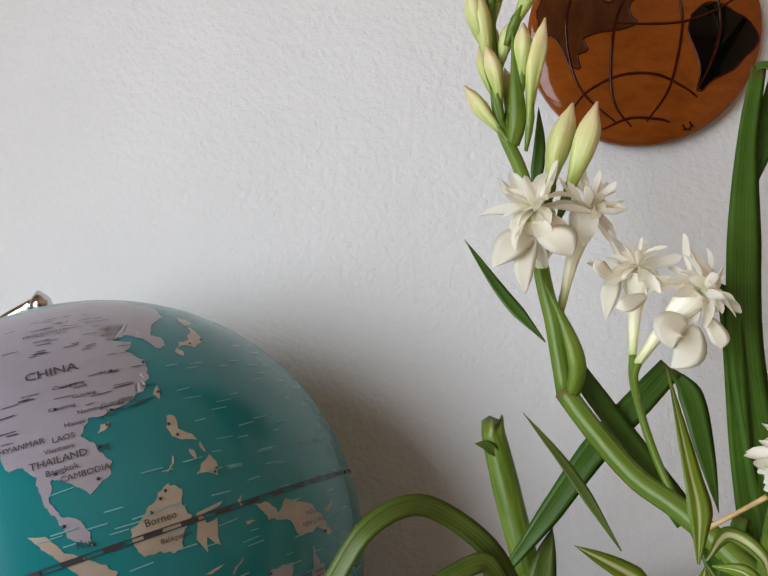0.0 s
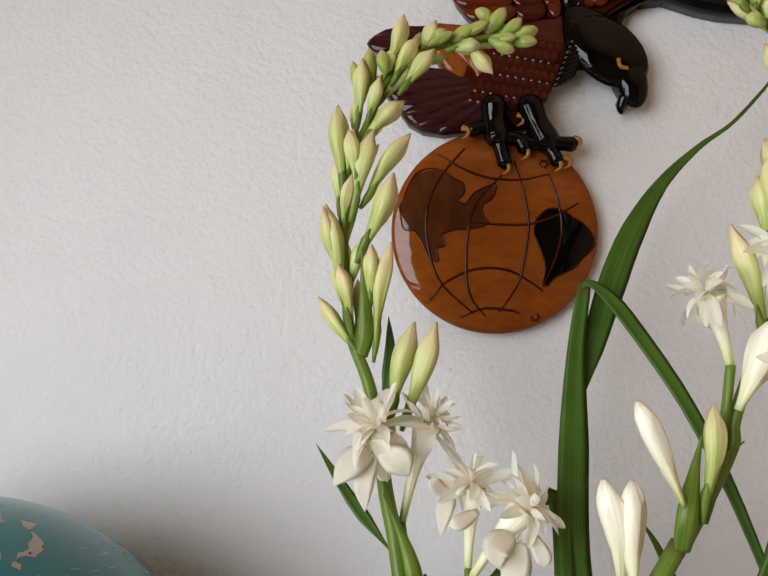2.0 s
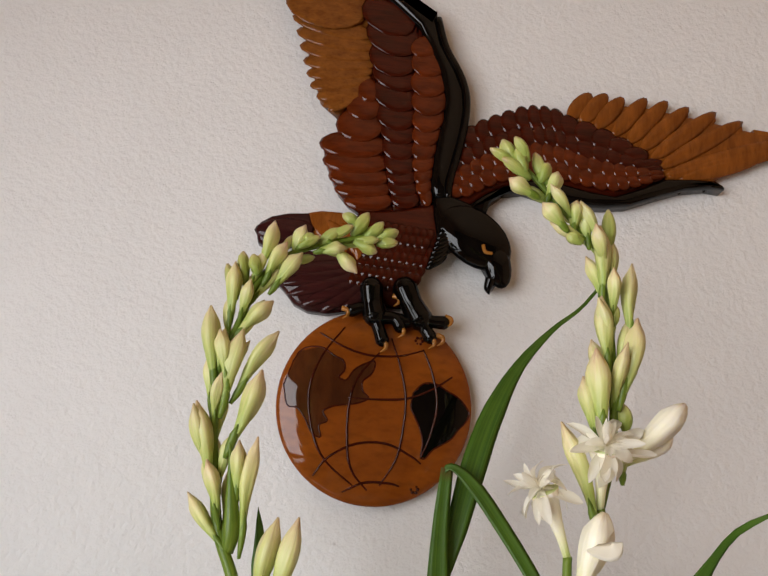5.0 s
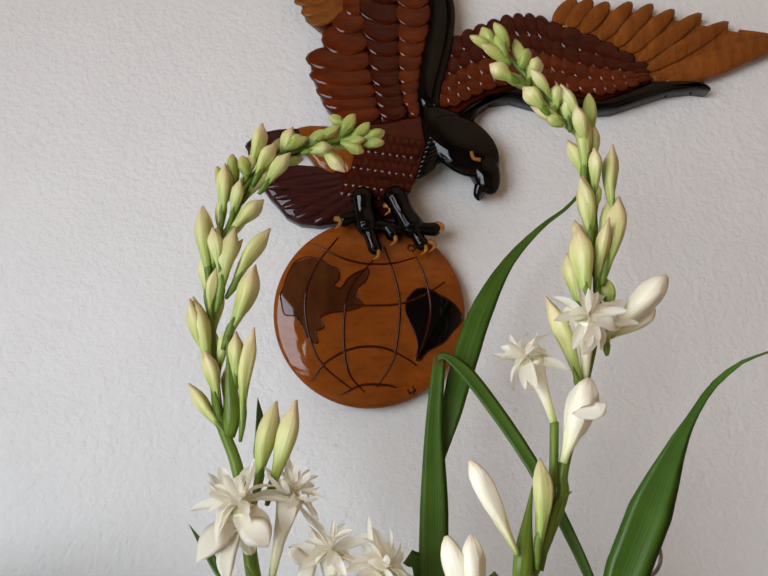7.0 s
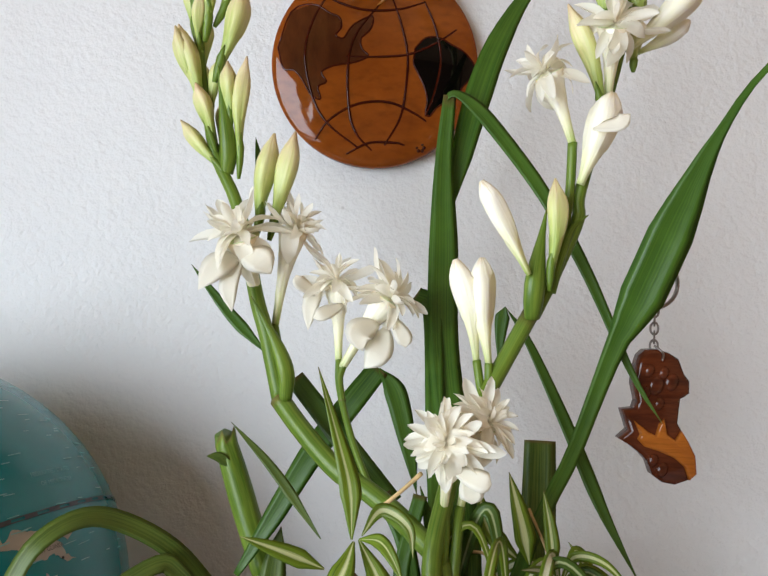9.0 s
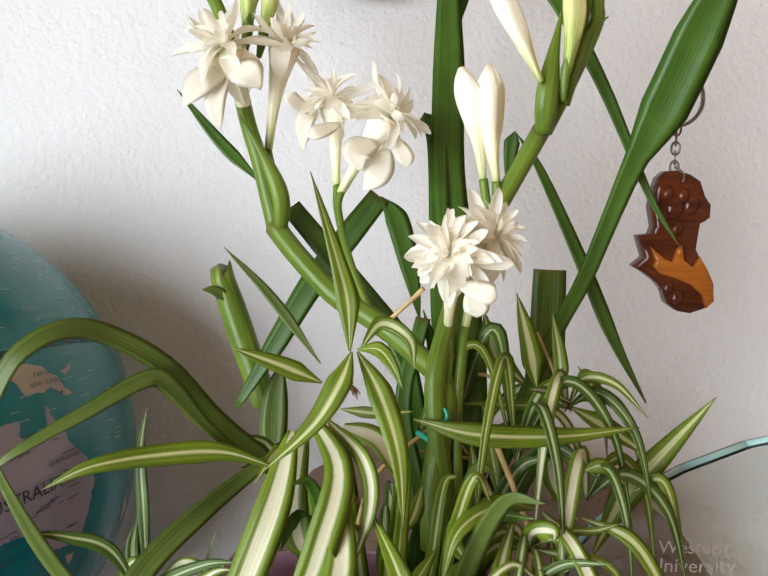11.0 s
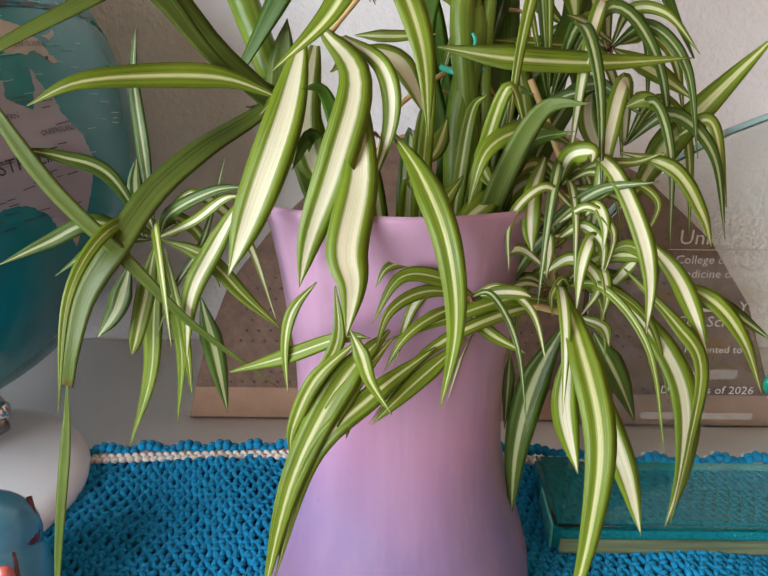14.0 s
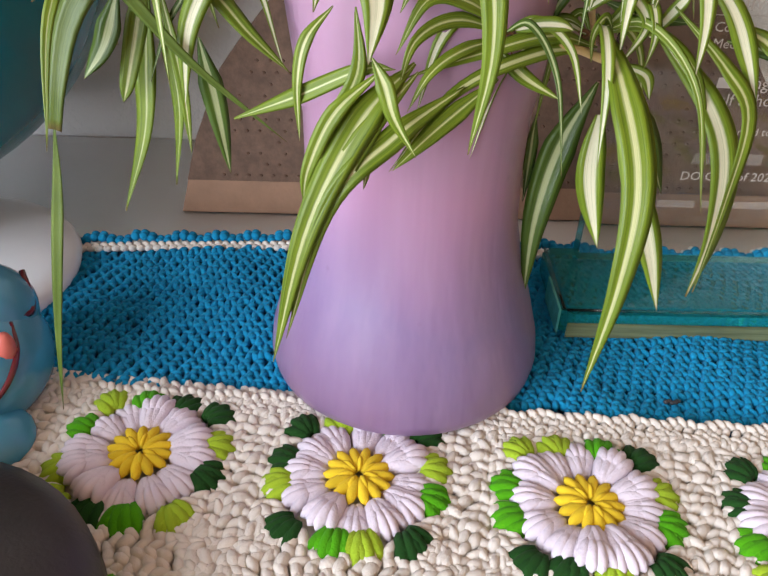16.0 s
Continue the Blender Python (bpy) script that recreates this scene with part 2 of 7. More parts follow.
M_PEND_ORANGE = wood("pendant_orange_wood", (0.24, 0.062, 0.008), (0.36, 0.11, 0.016), 0.22, 0.7)
M_BOARD = simple("brown_board", (0.29, 0.165, 0.10), 0.75, vary=0.14, scale=60, bump=0.25, bscale=260)
M_BOARD_DARK = simple("board_print", (0.13, 0.074, 0.047), 0.8, vary=0.3, scale=140, bump=0.4, bscale=300)
M_RIM = simple("polished_glass_edge", (0.36, 0.58, 0.55), 0.12, vary=0.1)
M_HOLE = simple("board_holes", (0.13, 0.07, 0.045), 0.9, vary=0.1)


def glass_mat(name, tint, rough=0.02):
    n = Nodes(name)
    n.put("Base Color", (*tint, 1)).put("Transmission Weight", 1.0).put("Roughness", rough).put("IOR", 1.5)
    return n.m


M_GLASS = glass_mat("clear_glass", (0.80, 0.84, 0.81))
M_GLASS_EDGE = glass_mat("green_glass", (0.012, 0.42, 0.38))
M_GLASS_EDGE.node_tree.nodes["Principled BSDF"].inputs["Transmission Weight"].default_value = 0.75
M_GLASS_END = simple("green_glass_end", (0.10, 0.46, 0.42), 0.1, vary=0.35, scale=90, coat=0.5)
M_EDGE_GLINT = glass_mat("edge_highlight_glass", (0.66, 0.86, 0.84), 0.12)
M_ETCH = simple("etched_frost", (0.62, 0.58, 0.52), 0.6, vary=0.05)
M_ETCH.node_tree.nodes["Principled BSDF"].inputs["Alpha"].default_value = 0.75
M_FAINT = simple("faint_frost", (0.62, 0.58, 0.52), 0.6, vary=0.05)
M_FAINT.node_tree.nodes["Principled BSDF"].inputs["Alpha"].default_value = 0.16


def yarn(name, col, vary=0.22):
    n = Nodes(name)
    twist = n.node("ShaderNodeTexWave", Vector=n.tc.outputs["Object"], Scale=260.0, Distortion=14.0, Detail=2.0).outputs[1]
    fuzz = n.noise(620, 4, 0.7)
    isl = n.node("ShaderNodeNewGeometry").outputs["Random Per Island"]
    c = n.mix(isl, tuple(v * (1 - vary) for v in col), tuple(min(1, v * (1 + vary * 0.6)) for v in col))
    c = n.mix(n.math('MULTIPLY', n.noise(25, 3), 0.35), c, tuple(v * 0.7 for v in col))
    n.put("Base Color", c).put("Roughness", 0.95).put("Sheen Weight", 0.06).put("Sheen Roughness", 0.5).put("Specular IOR Level", 0.15)
    n.bump(n.math('ADD', n.math('MULTIPLY', twist, 0.08), n.math('MULTIPLY', fuzz, 1.2)), 0.55, 0.0007)
    return n.m


M_BLUE = yarn("blue_yarn", (0.001, 0.245, 0.46))
M_CREAM = yarn("cream_yarn", (0.74, 0.68, 0.61), 0.07)
M_LILAC = yarn("pale_lilac_yarn", (0.72, 0.64, 0.72), 0.08)
M_YELLOW = yarn("yellow_yarn", (0.80, 0.56, 0.03), 0.18)
M_LEAFY = yarn("green_yarn", (0.07, 0.34, 0.006), 0.3)
M_LIME = yarn("lime_yarn", (0.34, 0.50, 0.03), 0.2)
M_PINE = yarn("dark_green_yarn", (0.012, 0.06, 0.010), 0.3)
M_FIG_BLUE = simple("blue_glaze", (0.05, 0.27, 0.42), 0.22, vary=0.15, scale=30, coat=0.4)
M_FIG_RED = simple("dark_red_glaze", (0.11, 0.008, 0.015), 0.25, vary=0.1, coat=0.4)
M_FIG_PINK = simple("salmon_glaze", (0.55, 0.13, 0.10), 0.3, vary=0.2, coat=0.3)
M_DARK = simple("dark_grey_cover", (0.030, 0.024, 0.024), 0.45, vary=0.2, scale=60, bump=0.2, bscale=500)
M_EMERALD = simple("emerald_enamel", (0.0, 0.28, 0.16), 0.2, vary=0.1, coat=0.5)


# ---- mesh helpers ----
def mesh_of(bm, name, mats, smooth=True):
    bmesh.ops.recalc_face_normals(bm, faces=bm.faces[:])
    me = bpy.data.meshes.new(name)
    bm.to_mesh(me)
    bm.free()
    for m in (mats if isinstance(mats, (list, tuple)) else [mats]):
        me.materials.append(m)
    if smooth:
        me.polygons.foreach_set("use_smooth", [True] * len(me.polygons))
    return me


def part(name, bm, material, parent=None, label="", smooth=True, kind=""):
    """Links a bmesh as one mesh object under a thing or under a part."""
    ob = new(name, mesh_of(bm, name, material, smooth) if isinstance(bm, bmesh.types.BMesh) else bm)
    if parent is not None:
        ob.parent = parent
        ob.matrix_parent_inverse = Matrix.Translation(-parent.matrix_basis.translation)
    return tagged(ob, label=label, kind=kind)


def thing(name, at, label, category, group="", kind=""):
    ob = new(name)
    ob.empty_display_size = 0.02
    ob.location = at
    return tagged(ob, label, category, group, kind)


def glide(pts, n):
    """n + 1 points on a smooth curve through pts."""
    p = [Vector(q) for q in pts]
    p = [p[0] * 2 - p[1]] + p + [p[-1] * 2 - p[-2]]
    out, segs = [], len(p) - 3
    for i in range(n + 1):
        s = i / n * segs
        k = min(int(s), segs - 1)
        t = s - k
        a, b, c, d = p[k:k + 4]
        out.append(0.5 * (2 * b + (c - a) * t + (2 * a - 5 * b + 4 * c - d) * t * t + (3 * b - a - 3 * c + d) * t ** 3))
    return out


def tube(bm, pts, radii, n=10, rings=None, uv=False, flat=1.0, mi=0):
    """A tapered round rod along pts. radii: one value, or a list spread evenly along it."""
    rings = rings or max(4, len(pts) * 4)
    path = glide(pts, rings) if len(pts) > 2 or rings > 1 else [Vector(q) for q in pts]
    rr = radii if isinstance(radii, (list, tuple)) else [radii, radii]
    loops, lay = [], bm.loops.layers.uv.verify() if uv else None
    side = None
    for i, q in enumerate(path):
        tan = (path[min(i + 1, rings)] - path[max(i - 1, 0)]).normalized()
        if side is None:
            side = tan.cross(Vector((0.3, -1, 0.2))).normalized()
        side = (side - tan * side.dot(tan)).normalized()
        up = tan.cross(side)
        s = i / rings * (len(rr) - 1)
        k = min(int(s), len(rr) - 2)
        r = rr[k] + (rr[k + 1] - rr[k]) * (s - k)
        loops.append([bm.verts.new(q + (side * math.cos(a) + up * math.sin(a) * flat) * max(r, 1e-5)) for a in (2 * math.pi * j / n for j in range(n))])
    made = []
    for i in range(rings):
        for j in range(n):
            f = bm.faces.new((loops[i][j], loops[i][(j + 1) % n], loops[i + 1][(j + 1) % n], loops[i + 1][j]))
            made.append((f, i, j))
            if uv:
                for l, (a, b) in zip(f.loops, ((j, i), (j + 1, i), (j + 1, i + 1), (j, i + 1))):
                    l[lay].uv = (a / n, b / rings)
    caps = [bm.faces.new(loops[0][::-1]), bm.faces.new(loops[-1])]
    for f in [m[0] for m in made] + caps:
        f.material_index = mi
    return loops


def strap(pts, width, facing=(0, -1, 0.45), crease=0.22, rings=20, thick=0.0005, shape="leaf", roll=0.0, wave=0.0):
    """A long leaf with a creased middle, widest past its foot and drawn out to a tip. Returns a bmesh."""
    bm = bmesh.new()
    lay = bm.loops.layers.uv.verify()
    path = glide(pts, rings)
    face = Vector(facing).normalized()
    loops = []
    for i, q in enumerate(path):
        s = i / rings
        tan = (path[min(i + 1, rings)] - path[max(i - 1, 0)]).normalized()
        side = tan.cross(face)
        side = side.normalized() if side.length > 0.15 else tan.cross(Vector((1, 0, 0.2))).normalized()
        if loops and side.dot(last) < 0:
            side = -side
        if loops:
            side = (side * 0.55 + last * 0.45).normalized()
        last = side.copy()
        up = side.cross(tan)
        if up.dot(face) < 0:
            up = -up
        a = radians(roll) * s
        side, up = side * math.cos(a) + up * math.sin(a), up * math.cos(a) - side * math.sin(a)
        if shape == "leaf":
            w = min(1, 0.10 + s * 2.8) * (1 - max(0, (s - 0.35) / 0.65) ** 1.9)
        elif shape == "blade":
            w = math.sin(math.pi * min(1, 0.05 + s * 0.95)) ** (1.0 if s > 0.5 else 0.72)
        elif shape == "even":
            w = 1 - 0.15 * s
        else:                                            # widths given along the leaf
            f = s * (len(shape) - 1)
            k = min(int(f), len(shape) - 2)
            w = shape[k] + (shape[k + 1] - shape[k]) * (f - k)
        w = max(w, 0.03) * width / 2
        ring = []
        for k in (-1, -0.5, 0, 0.5, 1):
            ring.append(bm.verts.new(q + side * (w * k) + up * (w * crease * abs(k) + wave * w * math.sin(s * 17 + k * 2) * abs(k))))
        for k in (0.5, 0, -0.5):
            ring.append(bm.verts.new(q + side * (w * k) + up * (w * crease * abs(k) - thick + wave * w * math.sin(s * 17 + k * 2) * abs(k))))
        loops.append(ring)
    us = (0, 0.25, 0.5, 0.75, 1, 0.75, 0.5, 0.25, 0)
    for i in range(rings):
        for j in range(8):
            f = bm.faces.new((loops[i][j], loops[i][(j + 1) % 8], loops[i + 1][(j + 1) % 8], loops[i + 1][j]))
            for l, (a, b) in zip(f.loops, ((j, i), (j + 1, i), (j + 1, i + 1), (j, i + 1))):
                l[lay].uv = (us[a], b / rings)
    bm.faces.new(loops[0][::-1])
    bm.faces.new(loops[-1])
    return bm


def lathe(bm, profile, at=(0, 0, 0), n=48, mi=0):
    """A turned shape about the z axis from (radius, height) pairs."""
    loops = []
    for r, z in profile:
        if r <= 1e-6:
            loops.append([bm.verts.new((at[0], at[1], at[2] + z))])
        else:
            loops.append([bm.verts.new((at[0] + r * math.cos(a), at[1] + r * math.sin(a), at[2] + z)) for a in (2 * math.pi * j / n for j in range(n))])
    for a, b in zip(loops, loops[1:]):
        for j in range(n):
            q = [a[j % len(a)], a[(j + 1) % len(a)], b[(j + 1) % len(b)], b[j % len(b)]]
            q = [v for i, v in enumerate(q) if v not in q[:i]]
            if len(q) > 2:
                bm.faces.new(q).material_index = mi


def slab(bm, lo, hi, bevel=0.0, mi=0):
    old = set(bm.faces)
    ret = bmesh.ops.create_cube(bm, size=1.0, matrix=Matrix.Translation([(a + b) / 2 for a, b in zip(lo, hi)]) @ Matrix.Diagonal([b - a for a, b in zip(lo, hi)] + [1]))
    if bevel:
        bmesh.ops.bevel(bm, geom=list({e for v in ret["verts"] for e in v.link_edges}), offset=bevel, segments=2, affect='EDGES')
    for f in set(bm.faces) - old:
        f.material_index = mi


def blob(bm, m, seg=8, rings=5, mi=0):
    """A round ball of unit size, shaped and placed by the matrix m."""
    loops = []
    for i in range(rings + 1):
        a = math.pi * i / rings
        if i in (0, rings):
            loops.append([bm.verts.new(m @ Vector((0, 0, math.cos(a))))])
        else:
            loops.append([bm.verts.new(m @ Vector((math.sin(a) * math.cos(2 * math.pi * j / seg), math.sin(a) * math.sin(2 * math.pi * j / seg), math.cos(a)))) for j in range(seg)])
    for a, b in zip(loops, loops[1:]):
        for j in range(seg):
            k = (j + 1) % seg
            q = (a[0], b[j], b[k]) if len(a) == 1 else (a[j], b[0], a[k]) if len(b) == 1 else (a[j], b[j], b[k], a[k])
            bm.faces.new(q).material_index = mi


def scaled(x, y, z, sx, sy, sz, rx=0, ry=0, rz=0):
    return pose(x, y, z, rx, ry, rz) @ Matrix.Diagonal((sx, sy, sz, 1))


# ---- the room ----
def structure(name, boxes, mat, label, category, bevel=0.0):
    bm = bmesh.new()
    for lo, hi in boxes:
        slab(bm, lo, hi, bevel)
    ob = part(name, bm, mat, smooth=False)
    return tagged(ob, label, category, kind="structure")


structure("wall_north", [((WEST, NORTH, FLOOR), (EAST, NORTH + 0.12, CEIL))], M_WALL, "white orange-peel plaster wall behind the table", "wall")
# Unseen wall added behind the camera; dark brown keeps glossy reflections dark.
structure("wall_south", [((WEST, SOUTH - 0.12, FLOOR), (EAST, SOUTH, CEIL))], M_BACK, "plain unseen wall, added and coloured dark brown for darker reflections", "wall")
structure("wall_east", [((EAST, SOUTH, FLOOR), (EAST + 0.12, NORTH, CEIL))], M_ROOM, "plain beige painted side wall", "wall")
structure("wall_west", [((WEST - 0.12, SOUTH, FLOOR), (WEST, WIN[0], CEIL)), ((WEST - 0.12, WIN[1], FLOOR), (WEST, NORTH, CEIL)),
                        ((WEST - 0.12, WIN[0], FLOOR), (WEST, WIN[1], WIN[2])), ((WEST - 0.12, WIN[0], WIN[3]), (WEST, WIN[1], CEIL))], M_ROOM, "beige wall with a window opening", "wall")
structure("floor", [((WEST, SOUTH, FLOOR - 0.1), (EAST, NORTH, FLOOR))], M_FLOOR, "brown wooden floor", "floor")
structure("ceiling", [((WEST, SOUTH, CEIL), (EAST, NORTH, CEIL + 0.1))], M_CEIL, "cream painted ceiling", "ceiling")
structure("window_frame", [((WEST - 0.12, WIN[0], WIN[2]), (WEST + 0.01, WIN[0] + 0.04, WIN[3])), ((WEST - 0.12, WIN[1] - 0.04, WIN[2]), (WEST + 0.01, WIN[1], WIN[3])),
                           ((WEST - 0.12, WIN[0] + 0.04, WIN[2]), (WEST + 0.01, WIN[1] - 0.04, WIN[2] + 0.04)), ((WEST - 0.12, WIN[0] + 0.04, WIN[3] - 0.04), (WEST + 0.01, WIN[1] - 0.04, WIN[3]))], M_FRAME, "white painted window frame", "window")

TABLE = thing("table", (0.1, 0.25, FLOOR), "white laminate table against the wall", "table")
bm = bmesh.new()
slab(bm, (-0.70, -0.05, -0.032), (0.95, NORTH - 0.001, -0.003), 0.003)
part("tabletop", bm, M_TABLE, TABLE)
for x in (-0.65, 0.90):
    for y in (0.0, 0.5):
        bm = bmesh.new()
        slab(bm, (x - 0.022, y - 0.022, FLOOR), (x + 0.022, y + 0.022, -0.032), 0.003)
        part("leg", bm, M_TABLE, TABLE)


# ---- the vase ----
VX, VY = 0.0935, 0.292
bm = bmesh.new()
lathe(bm, [(0.0, 0.001), (0.052, 0.001), (0.0592, 0.003), (0.0626, 0.007), (0.0634, 0.012), (0.0622, 0.022), (0.0572, 0.040), (0.0506, 0.060), (0.0460, 0.082), (0.0448, 0.105), (0.0450, 0.125),
           (0.0475, 0.145), (0.0500, 0.165), (0.0530, 0.182), (0.0550, 0.1865), (0.0547, 0.1885), (0.0535, 0.188), (0.0505, 0.180), (0.0475, 0.160), (0.0445, 0.140), (0.0435, 0.110), (0.0, 0.105)], n=64)
for v in bm.verts:                                     # the lip rises towards the front
    rise = 0.5 - 0.5 * v.co.y / max(0.02, math.hypot(v.co.x, v.co.y))
    v.co.z += max(0.0, (v.co.z - 0.10) / 0.09) * (0.015 * rise - 0.024 * (1 - rise) ** 2)
vase = part("vase", bm, M_VASE)
vase.location = (VX, VY, 0.006)
tagged(vase, "pink and lilac glazed flared vase on the crocheted blanket", "vase")
bm = bmesh.new()
lathe(bm, [(0.0, 0.160), (0.03, 0.161), (0.0450, 0.158), (0.0440, 0.148), (0.0, 0.142)], n=32)
soil = part("potting_soil", bm, M_ROOT)
soil.location = (VX, VY, 0.001)
tagged(soil, "dark potting soil filling the lilac vase", "soil")

# ---- the plants ----
TUBEROSE = thing("tuberose_plant", (VX, VY, 0.17), "tuberose with two tall spikes of white flowers and green buds", "plant")
SPIDER = thing("spider_plant", (VX, VY, 0.17), "variegated spider plant with drooping green and cream striped leaves", "plant")
rng = random.Random(7)


def stalk(pts, w, taper=1.0):
    bm = bmesh.new()
    tube(bm, pts, [w / 2, w / 2 * (0.4 + 0.6 * taper), w / 2 * taper], n=12, rings=len(pts) * 5, uv=True)
    return part("stem", bm, M_STEM, TUBEROSE)


def sheath(pts, w):
    bm = bmesh.new()
    tube(bm, pts, [w * 0.30, w * 0.39, w * 0.41, w * 0.32, w * 0.16, 0.0003], n=12, rings=16, uv=True, flat=0.8)
    return part("sheath", bm, M_STEM, TUBEROSE)


BUD_SHAPE = (0.26, 0.32, 0.40, 0.50, 0.63, 0.79, 0.92, 1.0, 0.98, 0.80, 0.40, 0.10)


def bud_mesh(a, b, r, shape=BUD_SHAPE):
    bm = bmesh.new()
    a, b = Vector(a), Vector(b)
    bow = Vector((rng.uniform(-1, 1), rng.uniform(-1, 0.3), rng.uniform(-1, 1))) * (b - a).length * 0.04
    loops = tube(bm, [a, (a + b) / 2 + bow, b], [r * s for s in shape], n=12, rings=14, uv=True)
    mid = glide([a, (a + b) / 2 + bow, b], 14)
    turn = rng.randrange(12)
    for i, ring in enumerate(loops):                      # three closed petals: shallow grooves along the bud
        deep = 0.30 * min(1, i / 5)
        for j, v in enumerate(ring):
            if (j + turn + i // 6) % 4 == 0:
                v.co = mid[i] + (v.co - mid[i]) * (1 - deep)
    return bm


def bud(a, b, r):
    r *= 1.06
    a = tuple(p - (q - p) * 0.30 for p, q in zip(a, b))
    part("bud", bud_mesh(a, b, r), M_BUD, TUBEROSE)
    bm = bmesh.new()
    a, b = Vector(a), Vector(b)
    tube(bm, [a - (b - a) * 0.12, a + (b - a) * 0.1, a + (b - a) * 0.3 + Vector((0, -r * 0.5, 0))], [r * 0.2, r * 0.40, r * 0.42, 0.0002], n=8, rings=6, uv=True)
    part("bract", bm, M_STEM, TUBEROSE)


def young(a, b, r):
    r *= 1.08
    part("bud", bud_mesh(a, b, r, (0.4, 0.7, 0.9, 1.0, 0.95, 0.75, 0.2)), M_BUD_GREEN, TUBEROSE)


def whitebud(a, b, r):
    part("bud", bud_mesh(a, b, r, (0.22, 0.26, 0.34, 0.46, 0.6, 0.74, 0.85, 0.9, 0.88, 0.68, 0.2)), M_TUBE, TUBEROSE, "cream bud about to open")


def petal_mesh(length, w, curl, cup):
    """A pointed petal that lies along +x from the origin, its face to +z, curling back."""
    bm = bmesh.new()
    rows, n = [], 8
    for i in range(n + 1):
        s = i / n
        half = w / 2 * min(1.0, 0.34 + 1.25 * s) * math.sqrt(max(0.02, 1 - max(0.0, (s - 0.58) / 0.42) ** 2))
        ang = curl * s
        x = length * (math.sin(ang) / curl if abs(curl) > 1e-3 else s)
        z = -length * (1 - math.cos(ang)) / curl if abs(curl) > 1e-3 else 0
        rows.append([bm.verts.new((x, half * k, z + cup * half * k * k + 0.02 * math.sin(s * 7 + k * 2))) for k in (-1, -0.5, 0, 0.5, 1)])
    for i in range(n):
        for j in range(4):
            bm.faces.new((rows[i][j], rows[i][j + 1], rows[i + 1][j + 1], rows[i + 1][j]))
    return mesh_of(bm, "petal", M_PETAL)


PETALS = [petal_mesh(1.0, w, c, u) for w, c, u in ((0.28, 0.8, 0.6), (0.34, 1.4, 0.5), (0.25, 0.4, 0.7), (0.37, 2.0, 0.5), (0.27, -0.7, 0.7))]


def flower(heart, axis, size, foot, n, seed):
    """A double flower: a corolla tube, and whorls of petals, open outside and closer within."""
    r = random.Random(seed)
    heart, foot, ax = Vector(heart), Vector(foot), Vector(axis).normalized()
    bm = bmesh.new()
    mid = foot.lerp(heart, 0.55) - ax * size * 0.12
    tube(bm, [foot, mid, heart - ax * size * 0.05], [size * 0.10, size * 0.12, size * 0.17, size * 0.27, size * 0.42], n=12, rings=12, uv=True)
    flow = part("flower", bm, M_TUBE, TUBEROSE, "open double white flower")
    q = ax.to_track_quat('Z', 'Y')
    n, size = int(n * 2.2), size * 1.2
    for k in range(n):
        s = k / n
        lift = radians(-22 + 98 * s + r.uniform(-16, 16))
        turn = k * 2.39996 + r.uniform(-0.25, 0.25)
        ln = size * (1.06 - 0.46 * s) * r.uniform(0.82, 1.15)
        m = Matrix.Translation(heart + ax * size * 0.10 * s) @ q.to_matrix().to_4x4() @ Matrix.Rotation(turn, 4, 'Z') @ Matrix.Rotation(-lift, 4, 'Y') @ Matrix.Rotation(r.uniform(-0.7, 0.7), 4, 'X') @ Matrix.Scale(ln, 4)
        ob = new("petal", r.choice(PETALS))
        ob.parent = flow
        ob.matrix_basis = m


def petal_at(pts, w):
    part("petal", strap(pts, w * 1.2, shape="blade", crease=0.12, rings=10, thick=0.0006), M_PETAL, TUBEROSE)


def blade(pts, w, shape="leaf", olive=False):
    part("leaf", strap(pts, w, shape=shape, crease=0.2, rings=26, roll=rng.uniform(-12, 12)), M_STRAP_OLIVE if olive else M_STRAP, TUBEROSE)


def spider(pts, w, pale=False, dark=False):
    part("leaf", strap(pts, w, shape="blade" if pale else "leaf", crease=0.24, rings=22, roll=rng.uniform(-25, 25), wave=0.05), M_SPIDER_PALE if pale else M_SPIDER_DARK if dark else M_SPIDER, SPIDER)


def runner(pts, w):
    bm = bmesh.new()
    tube(bm, pts, [w * 0.5, w * 0.42, w * 0.5], n=8, rings=len(pts) * 5)
    part("runner", bm, M_STOLON, SPIDER, "tan dry runner")


def roots(at, r):
    bm = bmesh.new()
    for k in range(14):
        d = Vector((rng.uniform(-1, 1), rng.uniform(-1, 0.4), rng.uniform(-1, 0.6))) * r
        tube(bm, [Vector(at), Vector(at) + d * 0.5 + Vector((0, 0, r * 0.2)), Vector(at) + d], [r * 0.16, r * 0.12, r * 0.03], n=5, rings=5)
    part("root_cluster", bm, M_ROOT, SPIDER, "brown aerial root stubs")


def tie(at):
    bm = bmesh.new()
    x, y, z = at
    tube(bm, [(x - 0.008, y - 0.006, z + 0.001), (x, y - 0.012, z - 0.001), (x + 0.010, y - 0.006, z + 0.001)], 0.0012, n=6)
    tube(bm, [(x, y - 0.011, z), (x + 0.004, y - 0.013, z + 0.010), (x + 0.003, y - 0.012, z + 0.014)], [0.0010, 0.0007], n=6)
    part("plant_tie", bm, M_TAPE, TUBEROSE, "shiny green plant tie")


